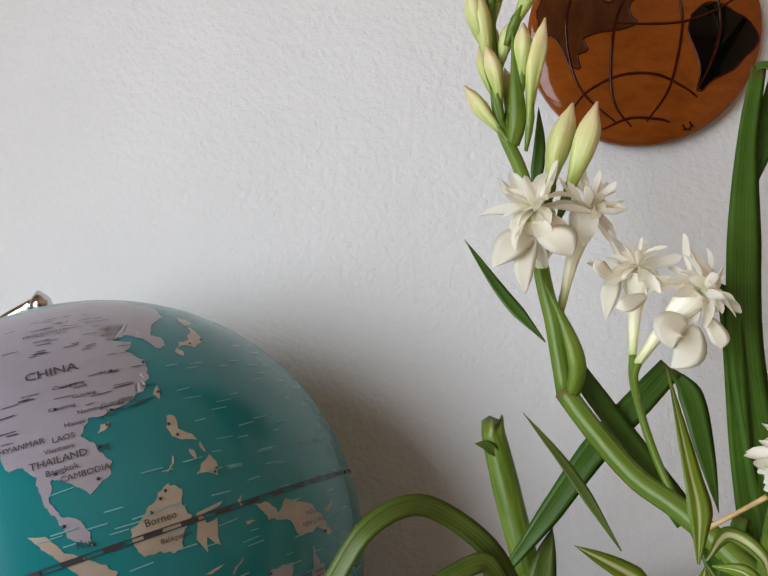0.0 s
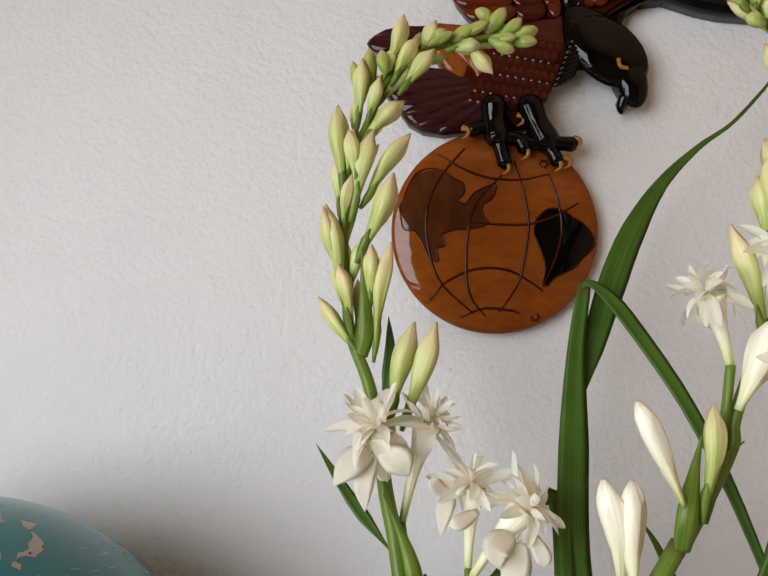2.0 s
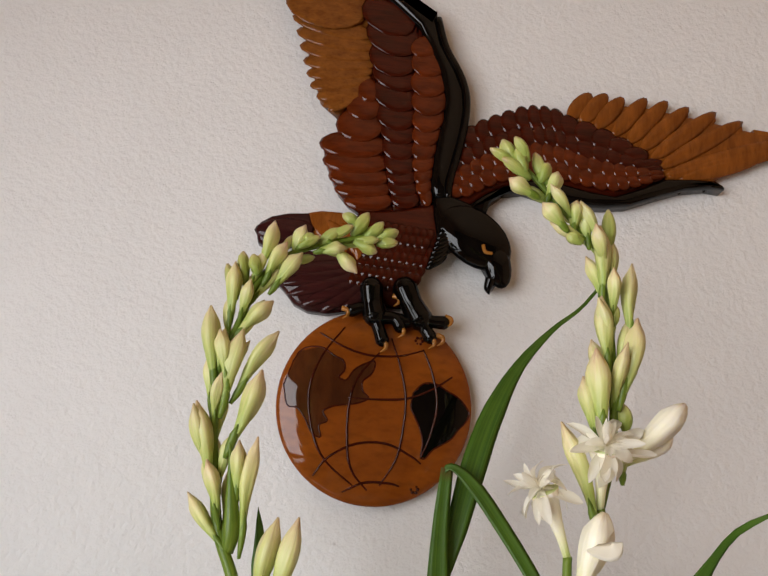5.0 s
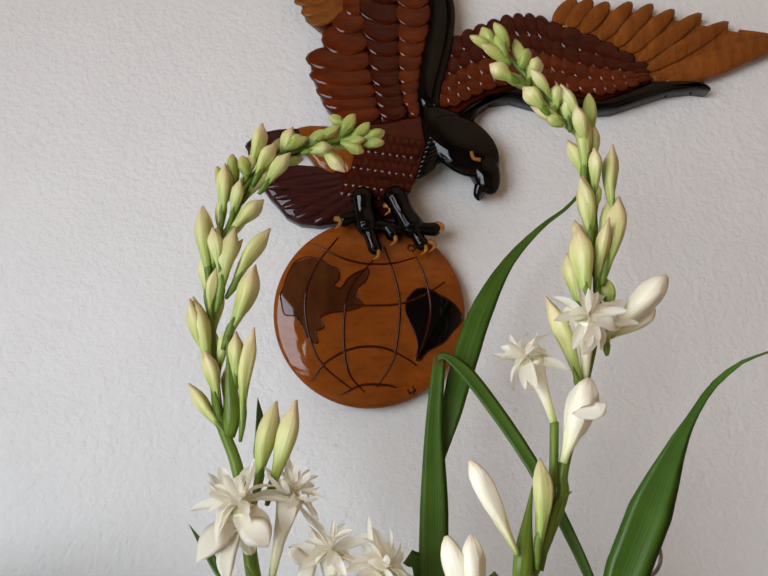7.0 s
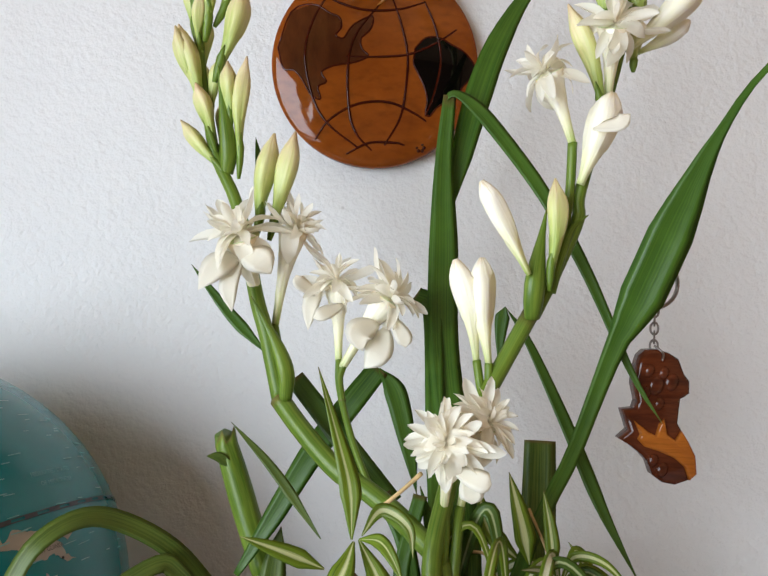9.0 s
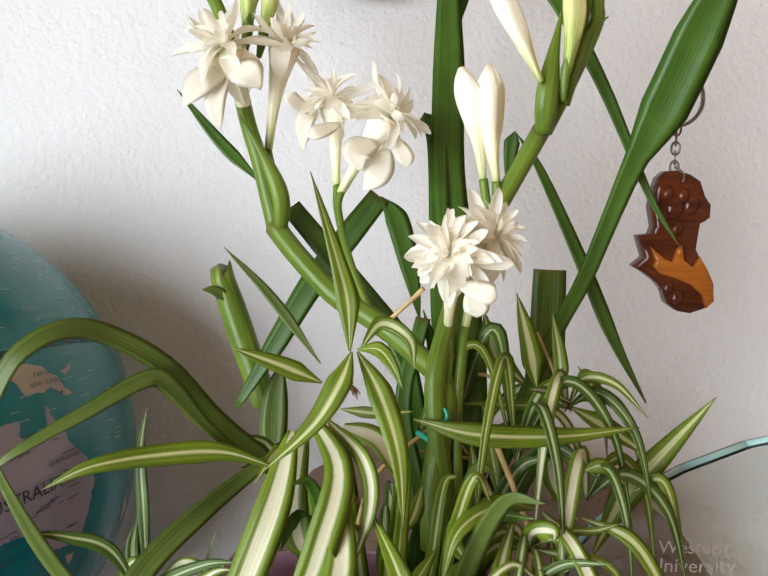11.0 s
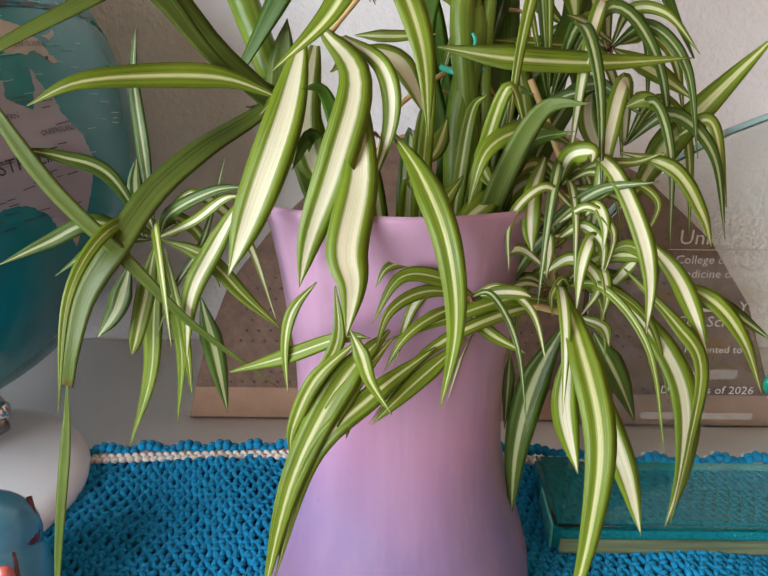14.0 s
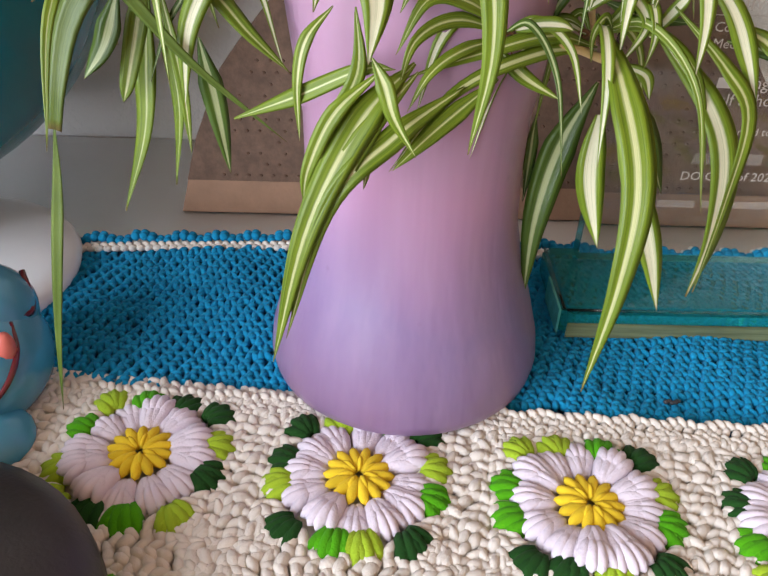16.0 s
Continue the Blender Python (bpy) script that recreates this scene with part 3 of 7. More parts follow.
def tuft(at, n, reach, seed, rise=0.35, drop=1.0, w=0.0085, front=1.0):
    """A crown of narrow leaves that spring from one spot and arch over."""
    rr = random.Random(seed)
    at = Vector(at)
    for k in range(n):
        a = 2 * math.pi * k / n + rr.uniform(-0.3, 0.3)
        d = Vector((math.cos(a), min(0.25, math.sin(a)) * front, 0))
        ln = reach * rr.uniform(0.6, 1.15)
        up = rise * rr.uniform(0.5, 1.3)
        pts = [at, at + d * ln * 0.35 + Vector((0, 0, ln * up)), at + d * ln * 0.75 + Vector((0, 0, ln * (up * 0.75 - 0.25 * drop))), at + d * ln * 0.98 + Vector((0, 0, ln * (up * 0.2 - 0.85 * drop)))]
        spider(pts, w * rr.uniform(0.6, 1.2), pale=rr.random() < 0.35, dark=rr.random() < 0.4)


def crowd(line, n, long, fat, lean, seed):
    """Further buds in a spiral round a spike, close against it, smaller towards its end."""
    rr = random.Random(seed)
    path = glide(line, 60)
    for k in range(n):
        s = (k + 0.5) / n
        i = min(58, int(s * 60))
        tan = (path[i + 1] - path[i]).normalized()
        a = k * 2.39996 + rr.uniform(-0.3, 0.3)
        side = tan.cross(Vector((0, 1, 0))).normalized()
        out = side * math.cos(a) + side.cross(tan) * math.sin(a)
        ln = long * (1 - 0.45 * s) * rr.uniform(0.85, 1.15)
        way = (tan + out * lean * rr.uniform(0.7, 1.3)).normalized()
        foot = path[i] + out * 0.004
        (young if s > 0.72 else bud)(tuple(foot), tuple(foot + way * ln), fat * (1 - 0.35 * s) * rr.uniform(0.85, 1.1))


# the left flower stalk, arching over
stalk([(0.115, 0.295, 0.200), (0.115, 0.300, 0.228), (0.120, 0.310, 0.265), (0.107, 0.325, 0.279), (0.088, 0.340, 0.291), (0.070, 0.350, 0.300), (0.051, 0.362, 0.317), (0.037, 0.372, 0.332)], 0.0106)
stalk([(0.038, 0.372, 0.330), (0.029, 0.378, 0.364), (0.022, 0.382, 0.385), (0.013, 0.392, 0.420), (0.005, 0.398, 0.442), (-0.007, 0.405, 0.465), (-0.013, 0.408, 0.489), (-0.020, 0.410, 0.534), (-0.018, 0.412, 0.571), (-0.012, 0.415, 0.597), (-0.004, 0.418, 0.624), (0.012, 0.422, 0.644), (0.037, 0.428, 0.657), (0.062, 0.431, 0.665), (0.077, 0.432, 0.667)], 0.0093, taper=0.35)
sheath([(0.041, 0.368, 0.332), (0.041, 0.366, 0.347), (0.034, 0.368, 0.364), (0.021, 0.370, 0.386)], 0.0111)
sheath([(-0.000, 0.402, 0.455), (0.001, 0.400, 0.468), (-0.002, 0.400, 0.490), (-0.007, 0.402, 0.519)], 0.0117)
bud((-0.024, 0.408, 0.563), (-0.031, 0.408, 0.602), 0.0062)
bud((-0.019, 0.406, 0.502), (-0.031, 0.406, 0.541), 0.0057)
bud((-0.013, 0.405, 0.549), (-0.008, 0.405, 0.588), 0.0061)
bud((-0.003, 0.408, 0.556), (0.014, 0.408, 0.589), 0.0056)
bud((-0.004, 0.404, 0.525), (0.007, 0.404, 0.563), 0.0066)
bud((-0.009, 0.410, 0.589), (0.008, 0.410, 0.609), 0.0057)
bud((0.001, 0.400, 0.493), (-0.001, 0.400, 0.519), 0.0047)
bud((0.008, 0.400, 0.474), (0.010, 0.400, 0.522), 0.0047)
bud((0.022, 0.392, 0.437), (0.028, 0.392, 0.477), 0.0064)
bud((0.031, 0.390, 0.436), (0.040, 0.390, 0.478), 0.0061)
bud((-0.015, 0.402, 0.560), (-0.022, 0.402, 0.586), 0.0049)
bud((-0.014, 0.412, 0.497), (-0.020, 0.412, 0.525), 0.0043)
bud((-0.019, 0.412, 0.602), (-0.020, 0.412, 0.634), 0.0051)
young((-0.017, 0.416, 0.609), (-0.026, 0.416, 0.633), 0.0037)
bud((-0.003, 0.416, 0.639), (0.002, 0.416, 0.666), 0.0053)
young((-0.004, 0.412, 0.626), (-0.009, 0.412, 0.640), 0.0040)
bud((0.003, 0.414, 0.629), (0.012, 0.414, 0.651), 0.0052)
bud((0.010, 0.412, 0.623), (0.023, 0.412, 0.644), 0.0052)
bud((0.017, 0.424, 0.649), (0.022, 0.424, 0.668), 0.0048)
young((0.024, 0.420, 0.651), (0.027, 0.420, 0.661), 0.0041)
bud((0.036, 0.420, 0.649), (0.051, 0.420, 0.653), 0.0050)
young((0.032, 0.426, 0.656), (0.046, 0.426, 0.668), 0.0045)
bud((0.045, 0.422, 0.651), (0.060, 0.422, 0.636), 0.0048)
young((0.054, 0.430, 0.665), (0.064, 0.430, 0.683), 0.0045)
young((0.063, 0.430, 0.664), (0.075, 0.430, 0.677), 0.0039)
young((0.070, 0.432, 0.664), (0.086, 0.432, 0.672), 0.0046)
young((0.071, 0.430, 0.661), (0.086, 0.430, 0.663), 0.0039)
young((0.056, 0.426, 0.660), (0.072, 0.426, 0.653), 0.0042)
young((0.058, 0.432, 0.674), (0.046, 0.432, 0.681), 0.0039)
young((-0.013, 0.418, 0.620), (-0.017, 0.418, 0.643), 0.0043)
crowd([(-0.004, 0.402, 0.462), (-0.013, 0.408, 0.489), (-0.020, 0.410, 0.534), (-0.018, 0.412, 0.571), (-0.012, 0.415, 0.597), (-0.004, 0.418, 0.624), (0.012, 0.422, 0.644), (0.037, 0.428, 0.657), (0.068, 0.431, 0.666)], 30, 0.031, 0.0047, 0.32, 61)
# the right flower stalk
stalk([(0.121, 0.295, 0.200), (0.119, 0.300, 0.228), (0.115, 0.305, 0.267), (0.121, 0.320, 0.293), (0.133, 0.340, 0.323), (0.146, 0.350, 0.344), (0.167, 0.358, 0.381)], 0.0091)
stalk([(0.168, 0.358, 0.380), (0.179, 0.360, 0.402), (0.191, 0.362, 0.430), (0.192, 0.363, 0.444), (0.203, 0.364, 0.485), (0.213, 0.365, 0.528), (0.214, 0.365, 0.569), (0.211, 0.364, 0.609), (0.205, 0.362, 0.644), (0.188, 0.360, 0.662), (0.163, 0.358, 0.688), (0.148, 0.356, 0.702)], 0.0082, taper=0.35)
sheath([(0.167, 0.354, 0.379), (0.167, 0.350, 0.394), (0.169, 0.352, 0.411), (0.173, 0.354, 0.435)], 0.0139)
sheath([(0.177, 0.356, 0.392), (0.180, 0.356, 0.407), (0.187, 0.358, 0.425), (0.196, 0.360, 0.433)], 0.0076)
young((0.210, 0.366, 0.642), (0.212, 0.366, 0.674), 0.0042)
bud((0.206, 0.360, 0.624), (0.205, 0.360, 0.661), 0.0050)
bud((0.224, 0.362, 0.601), (0.225, 0.362, 0.639), 0.0047)
bud((0.208, 0.358, 0.582), (0.205, 0.358, 0.616), 0.0052)
bud((0.219, 0.360, 0.567), (0.227, 0.360, 0.605), 0.0063)
bud((0.204, 0.355, 0.546), (0.201, 0.355, 0.584), 0.0070)
bud((0.201, 0.360, 0.540), (0.195, 0.360, 0.568), 0.0054)
bud((0.198, 0.358, 0.497), (0.182, 0.358, 0.541), 0.0052)
young((0.151, 0.356, 0.694), (0.143, 0.356, 0.710), 0.0045)
young((0.157, 0.354, 0.688), (0.152, 0.354, 0.705), 0.0042)
bud((0.160, 0.352, 0.675), (0.147, 0.352, 0.683), 0.0051)
young((0.167, 0.358, 0.684), (0.172, 0.358, 0.698), 0.0042)
bud((0.173, 0.358, 0.677), (0.178, 0.358, 0.693), 0.0051)
bud((0.179, 0.354, 0.658), (0.168, 0.354, 0.670), 0.0053)
bud((0.188, 0.358, 0.659), (0.190, 0.358, 0.675), 0.0054)
bud((0.197, 0.360, 0.653), (0.194, 0.360, 0.671), 0.0048)
young((0.193, 0.356, 0.647), (0.183, 0.356, 0.652), 0.0036)
young((0.213, 0.362, 0.599), (0.215, 0.362, 0.612), 0.0032)
young((0.221, 0.365, 0.539), (0.219, 0.365, 0.555), 0.0043)
bud((0.219, 0.365, 0.517), (0.219, 0.365, 0.534), 0.0048)
whitebud((0.214, 0.362, 0.519), (0.252, 0.356, 0.556), 0.0085)
whitebud((0.223, 0.370, 0.521), (0.250, 0.370, 0.539), 0.0058)
whitebud((0.163, 0.345, 0.401), (0.138, 0.345, 0.447), 0.0066)
bud((0.175, 0.350, 0.411), (0.176, 0.350, 0.450), 0.0054)
whitebud((0.139, 0.352, 0.356), (0.127, 0.352, 0.408), 0.0075)
whitebud((0.145, 0.350, 0.355), (0.140, 0.350, 0.409), 0.0079)
whitebud((0.190, 0.355, 0.448), (0.204, 0.350, 0.494), 0.0096)
petal_at([(0.193, 0.345, 0.475), (0.202, 0.335, 0.475), (0.208, 0.335, 0.480)], 0.0088)
crowd([(0.213, 0.365, 0.540), (0.214, 0.365, 0.569), (0.211, 0.364, 0.609), (0.205, 0.362, 0.644), (0.188, 0.360, 0.662), (0.163, 0.358, 0.688), (0.152, 0.356, 0.698)], 22, 0.031, 0.0048, 0.32, 62)
# open flowers: heart, direction of facing, size, foot of the tube
flower((0.014, 0.372, 0.418), (-0.25, -0.6, 0.7), 0.0240, (0.024, 0.388, 0.376), 16, 1)
flower((0.041, 0.388, 0.423), (0.55, -0.1, 0.8), 0.0201, (0.032, 0.385, 0.369), 14, 2)
flower((0.066, 0.378, 0.394), (-0.1, -0.4, 0.9), 0.0191, (0.068, 0.376, 0.352), 13, 3)
flower((0.094, 0.372, 0.387), (0.75, -0.45, 0.45), 0.0222, (0.070, 0.374, 0.349), 15, 4)
flower((0.120, 0.298, 0.326), (-0.3, -0.85, 0.45), 0.0190, (0.121, 0.318, 0.291), 34, 5)
flower((0.137, 0.312, 0.332), (0.55, -0.6, 0.6), 0.0182, (0.129, 0.322, 0.290), 30, 6)
flower((0.204, 0.350, 0.528), (-0.15, -0.85, 0.5), 0.0220, (0.205, 0.362, 0.495), 12, 7)
flower((0.170, 0.350, 0.503), (-0.75, -0.35, 0.55), 0.0206, (0.186, 0.357, 0.469), 13, 8)
petal_at([(0.014, 0.372, 0.408), (0.004, 0.362, 0.401), (-0.004, 0.358, 0.389)], 0.0132)
petal_at([(0.015, 0.370, 0.407), (0.011, 0.360, 0.392), (0.013, 0.360, 0.378)], 0.0086)
petal_at([(0.017, 0.368, 0.409), (0.027, 0.358, 0.405), (0.033, 0.358, 0.398)], 0.0141)
petal_at([(0.057, 0.376, 0.391), (0.053, 0.368, 0.383), (0.052, 0.366, 0.369)], 0.0077)
petal_at([(0.056, 0.372, 0.388), (0.047, 0.366, 0.394), (0.045, 0.366, 0.398)], 0.0067)
petal_at([(0.088, 0.366, 0.374), (0.079, 0.356, 0.369), (0.081, 0.354, 0.360)], 0.0130)
petal_at([(0.093, 0.366, 0.371), (0.089, 0.356, 0.359), (0.082, 0.356, 0.351)], 0.0120)
petal_at([(0.096, 0.364, 0.377), (0.102, 0.358, 0.367), (0.103, 0.358, 0.362)], 0.0076)
petal_at([(0.070, 0.370, 0.383), (0.060, 0.360, 0.378), (0.055, 0.360, 0.376)], 0.0071)
petal_at([(0.123, 0.295, 0.315), (0.134, 0.288, 0.312), (0.138, 0.288, 0.311)], 0.0082)
petal_at([(0.128, 0.295, 0.313), (0.130, 0.290, 0.306), (0.130, 0.290, 0.302)], 0.0091)
# short flower stalks
stalk([(0.068, 0.376, 0.353), (0.069, 0.370, 0.339), (0.077, 0.355, 0.314), (0.088, 0.340, 0.291)], 0.0037)
stalk([(0.071, 0.374, 0.351), (0.069, 0.372, 0.343), (0.071, 0.366, 0.332)], 0.0039)
stalk([(0.024, 0.388, 0.378), (0.030, 0.378, 0.364)], 0.0042)
stalk([(0.032, 0.385, 0.370), (0.036, 0.378, 0.356), (0.041, 0.372, 0.341)], 0.0042)
stalk([(0.186, 0.357, 0.470), (0.186, 0.360, 0.444), (0.183, 0.360, 0.420)], 0.0049)
stalk([(0.205, 0.362, 0.496), (0.207, 0.364, 0.488)], 0.0056)
stalk([(0.139, 0.352, 0.357), (0.141, 0.350, 0.344), (0.143, 0.350, 0.338)], 0.0044)
stalk([(0.145, 0.350, 0.356), (0.145, 0.350, 0.344), (0.143, 0.350, 0.338)], 0.0044)
stalk([(0.121, 0.318, 0.292), (0.121, 0.312, 0.280), (0.119, 0.305, 0.251), (0.122, 0.295, 0.208)], 0.0052)
stalk([(0.129, 0.322, 0.291), (0.127, 0.314, 0.279), (0.125, 0.307, 0.251), (0.126, 0.297, 0.208)], 0.0052)
# plain strap leaves
blade([(0.125, 0.300, 0.211), (0.132, 0.330, 0.262), (0.130, 0.370, 0.312), (0.126, 0.400, 0.362), (0.127, 0.425, 0.419), (0.127, 0.437, 0.472), (0.130, 0.442, 0.514)], 0.0179, shape=(1, 1, 1, 1, 1, 0.62, 0.45))
blade([(0.126, 0.442, 0.508), (0.132, 0.441, 0.515), (0.144, 0.436, 0.507), (0.159, 0.425, 0.487), (0.183, 0.405, 0.448), (0.205, 0.390, 0.403), (0.226, 0.375, 0.350), (0.241, 0.368, 0.324)], 0.0102)
blade([(0.132, 0.440, 0.440), (0.139, 0.445, 0.4774), (0.1491, 0.452, 0.5162), (0.1624, 0.462, 0.5534), (0.1828, 0.475, 0.5913), (0.2096, 0.485, 0.623), (0.2335, 0.492, 0.6441), (0.2549, 0.497, 0.671), (0.262, 0.499, 0.682)], 0.0180, shape=(0.06, 0.8, 1.0, 0.9, 0.5, 0.24, 0.16, 0.14, 0.1))
blade([(0.135, 0.300, 0.207), (0.159, 0.330, 0.258), (0.175, 0.350, 0.282), (0.1913, 0.360, 0.3084), (0.204, 0.366, 0.338), (0.216, 0.370, 0.3666), (0.2284, 0.370, 0.3917), (0.2406, 0.362, 0.4272), (0.2481, 0.345, 0.4582), (0.2518, 0.332, 0.4736), (0.2554, 0.315, 0.4882), (0.2579, 0.290, 0.4974), (0.262, 0.270, 0.501)], 0.0250, shape=(0.3, 0.3, 0.3, 0.32, 0.36, 0.45, 0.95, 0.95, 0.42, 0.2, 0.14, 0.11, 0.05))
blade([(0.177, 0.375, 0.254), (0.179, 0.382, 0.281), (0.180, 0.387, 0.310)], 0.0204, shape='even', olive=True)
bm = bmesh.new()                                         # a cut, hollow old stalk with a torn rim
loops = tube(bm, [(0.030, 0.385, 0.234), (0.019, 0.391, 0.262), (0.011, 0.395, 0.284), (0.004, 0.397, 0.304)], [0.0070, 0.0072, 0.0074, 0.0070, 0.0062], n=16, rings=16, uv=True)
for k, ring in enumerate(loops):
    for q, v in enumerate(ring):
        v.co += Vector((0, -0.0008 * math.sin(q * 2.4), 0)) + (Vector((0, 0, 0.0045 * math.sin(q * 1.9) + 0.002)) if k == 16 else Vector())
part("cut_stalk", bm, M_STEM, TUBEROSE, "cut green stalk with a torn dark rim")
blade([(0.010, 0.390, 0.290), (0.003, 0.388, 0.296), (-0.004, 0.386, 0.297)], 0.006, olive=True)
blade([(0.017, 0.370, 0.238), (0.036, 0.375, 0.269), (0.055, 0.382, 0.301), (0.076, 0.388, 0.329), (0.090, 0.392, 0.347)], 0.0139, shape=(0.25, 0.8, 1.0, 1.0, 0.9))
blade([(0.090, 0.392, 0.347), (0.099, 0.385, 0.335), (0.106, 0.375, 0.310), (0.111, 0.360, 0.286)], 0.0126)
blade([(0.098, 0.360, 0.280), (0.071, 0.375, 0.310), (0.043, 0.388, 0.341)], 0.0132, shape='even')
blade([(0.027, 0.395, 0.353), (0.003, 0.405, 0.375), (-0.021, 0.410, 0.403)], 0.0073)
blade([(0.014, 0.430, 0.428), (0.015, 0.430, 0.457), (0.012, 0.425, 0.481)], 0.0075)
blade([(0.064, 0.330, 0.272), (0.040, 0.340, 0.301), (0.017, 0.345, 0.324)], 0.0053, olive=True)
blade([(0.226, 0.360, 0.246), (0.212, 0.375, 0.276), (0.197, 0.390, 0.315), (0.176, 0.405, 0.363), (0.163, 0.410, 0.383)], 0.0082)
blade([(0.163, 0.410, 0.383), (0.161, 0.410, 0.373), (0.160, 0.410, 0.350)], 0.0086)
blade([(0.122, 0.335, 0.267), (0.121, 0.370, 0.312), (0.120, 0.410, 0.378), (0.111, 0.415, 0.389)], 0.0115, shape='even')
blade([(0.116, 0.310, 0.203), (0.111, 0.320, 0.231), (0.105, 0.335, 0.267), (0.093, 0.345, 0.290)], 0.0099, shape='even')
blade([(0.126, 0.310, 0.203), (0.121, 0.315, 0.241), (0.118, 0.325, 0.271), (0.111, 0.335, 0.297)], 0.0121)
blade([(0.111, 0.300, 0.215), (0.102, 0.315, 0.257), (0.111, 0.330, 0.294)], 0.0082, shape='even')
blade([(0.036, 0.360, 0.200), (0.036, 0.375, 0.237), (0.039, 0.380, 0.261)], 0.0148, olive=True)
blade([(0.174, 0.350, 0.224), (0.173, 0.360, 0.255), (0.176, 0.365, 0.275)], 0.0117, olive=True)
# long arching leaves over the globe side
blade([(0.045, 0.310, 0.230), (0.023, 0.300, 0.254), (0.007, 0.285, 0.281), (-0.012, 0.275, 0.296), (-0.025, 0.265, 0.300), (-0.038, 0.255, 0.292), (-0.048, 0.250, 0.272)], 0.0089, shape='even', olive=True)
blade([(-0.049, 0.250, 0.266), (-0.041, 0.250, 0.243), (-0.025, 0.250, 0.214), (-0.004, 0.250, 0.189), (0.016, 0.252, 0.163), (0.046, 0.255, 0.134)], 0.0061, olive=True)
blade([(0.045, 0.310, 0.226), (0.023, 0.290, 0.253), (0.010, 0.280, 0.274), (0.002, 0.275, 0.279), (-0.018, 0.262, 0.269), (-0.040, 0.250, 0.257), (-0.047, 0.250, 0.250)], 0.0080, olive=True)
blade([(0.053, 0.310, 0.241), (0.033, 0.300, 0.228), (0.019, 0.280, 0.221), (0.004, 0.265, 0.209), (-0.007, 0.250, 0.193), (-0.018, 0.245, 0.177), (-0.024, 0.240, 0.158), (-0.028, 0.240, 0.143)], 0.0100, shape=(0.3, 0.7, 0.9, 1, 1, 0.85, 0.6, 0.45), olive=True)
blade([(-0.028, 0.240, 0.145), (-0.032, 0.240, 0.122), (-0.039, 0.238, 0.088), (-0.046, 0.238, 0.055), (-0.053, 0.238, 0.016)], 0.0046, olive=True)
# spider plant leaves
spider([(0.048, 0.290, 0.238), (0.028, 0.285, 0.246), (0.003, 0.275, 0.248), (-0.018, 0.265, 0.247), (-0.034, 0.260, 0.240)], 0.0091)
spider([(0.081, 0.270, 0.292), (0.077, 0.262, 0.282), (0.068, 0.256, 0.268), (0.051, 0.250, 0.253)], 0.0096)
spider([(0.083, 0.275, 0.291), (0.092, 0.262, 0.278), (0.099, 0.252, 0.258), (0.101, 0.248, 0.233)], 0.0096)
spider([(0.080, 0.275, 0.291), (0.079, 0.278, 0.309), (0.075, 0.282, 0.324), (0.064, 0.285, 0.359)], 0.0090)
spider([(0.069, 0.280, 0.277), (0.054, 0.275, 0.285), (0.036, 0.270, 0.293)], 0.0077)
spider([(0.083, 0.270, 0.293), (0.091, 0.262, 0.295), (0.096, 0.255, 0.291), (0.100, 0.252, 0.283)], 0.0058)
spider([(0.084, 0.280, 0.291), (0.092, 0.285, 0.300), (0.103, 0.280, 0.295), (0.105, 0.275, 0.284)], 0.0063)
spider([(0.058, 0.275, 0.259), (0.053, 0.258, 0.236), (0.042, 0.246, 0.207), (0.034, 0.240, 0.187)], 0.0142, pale=True)
spider([(0.062, 0.280, 0.258), (0.059, 0.268, 0.236), (0.062, 0.262, 0.220), (0.066, 0.262, 0.214)], 0.0128, pale=True)
spider([(0.065, 0.280, 0.263), (0.077, 0.258, 0.250), (0.071, 0.246, 0.225), (0.062, 0.242, 0.200), (0.058, 0.240, 0.183)], 0.0128, pale=True)
spider([(0.077, 0.262, 0.246), (0.079, 0.245, 0.222), (0.075, 0.230, 0.201), (0.077, 0.224, 0.190), (0.075, 0.221, 0.174)], 0.0138, pale=True)
spider([(0.072, 0.280, 0.261), (0.086, 0.262, 0.253), (0.089, 0.256, 0.237), (0.082, 0.252, 0.213)], 0.0068, pale=True)
spider([(0.077, 0.290, 0.256), (0.092, 0.285, 0.251), (0.102, 0.280, 0.233)], 0.0094, pale=True)
spider([(0.106, 0.300, 0.256), (0.132, 0.290, 0.253), (0.168, 0.295, 0.251), (0.204, 0.305, 0.252)], 0.0100)
spider([(0.075, 0.300, 0.260), (0.090, 0.295, 0.260), (0.106, 0.295, 0.261)], 0.0050)
spider([(0.190, 0.315, 0.188), (0.204, 0.320, 0.214), (0.222, 0.322, 0.235), (0.245, 0.325, 0.260)], 0.0132)
spider([(0.178, 0.330, 0.253), (0.153, 0.325, 0.255), (0.128, 0.320, 0.257)], 0.0055)
spider([(0.164, 0.330, 0.262), (0.160, 0.330, 0.281), (0.153, 0.330, 0.306)], 0.0105)
spider([(0.161, 0.335, 0.261), (0.146, 0.340, 0.275), (0.140, 0.345, 0.296)], 0.0096)
spider([(0.176, 0.330, 0.257), (0.175, 0.335, 0.276), (0.172, 0.340, 0.295)], 0.0073)
spider([(0.180, 0.330, 0.255), (0.184, 0.325, 0.268), (0.197, 0.320, 0.267), (0.212, 0.318, 0.252)], 0.0054)
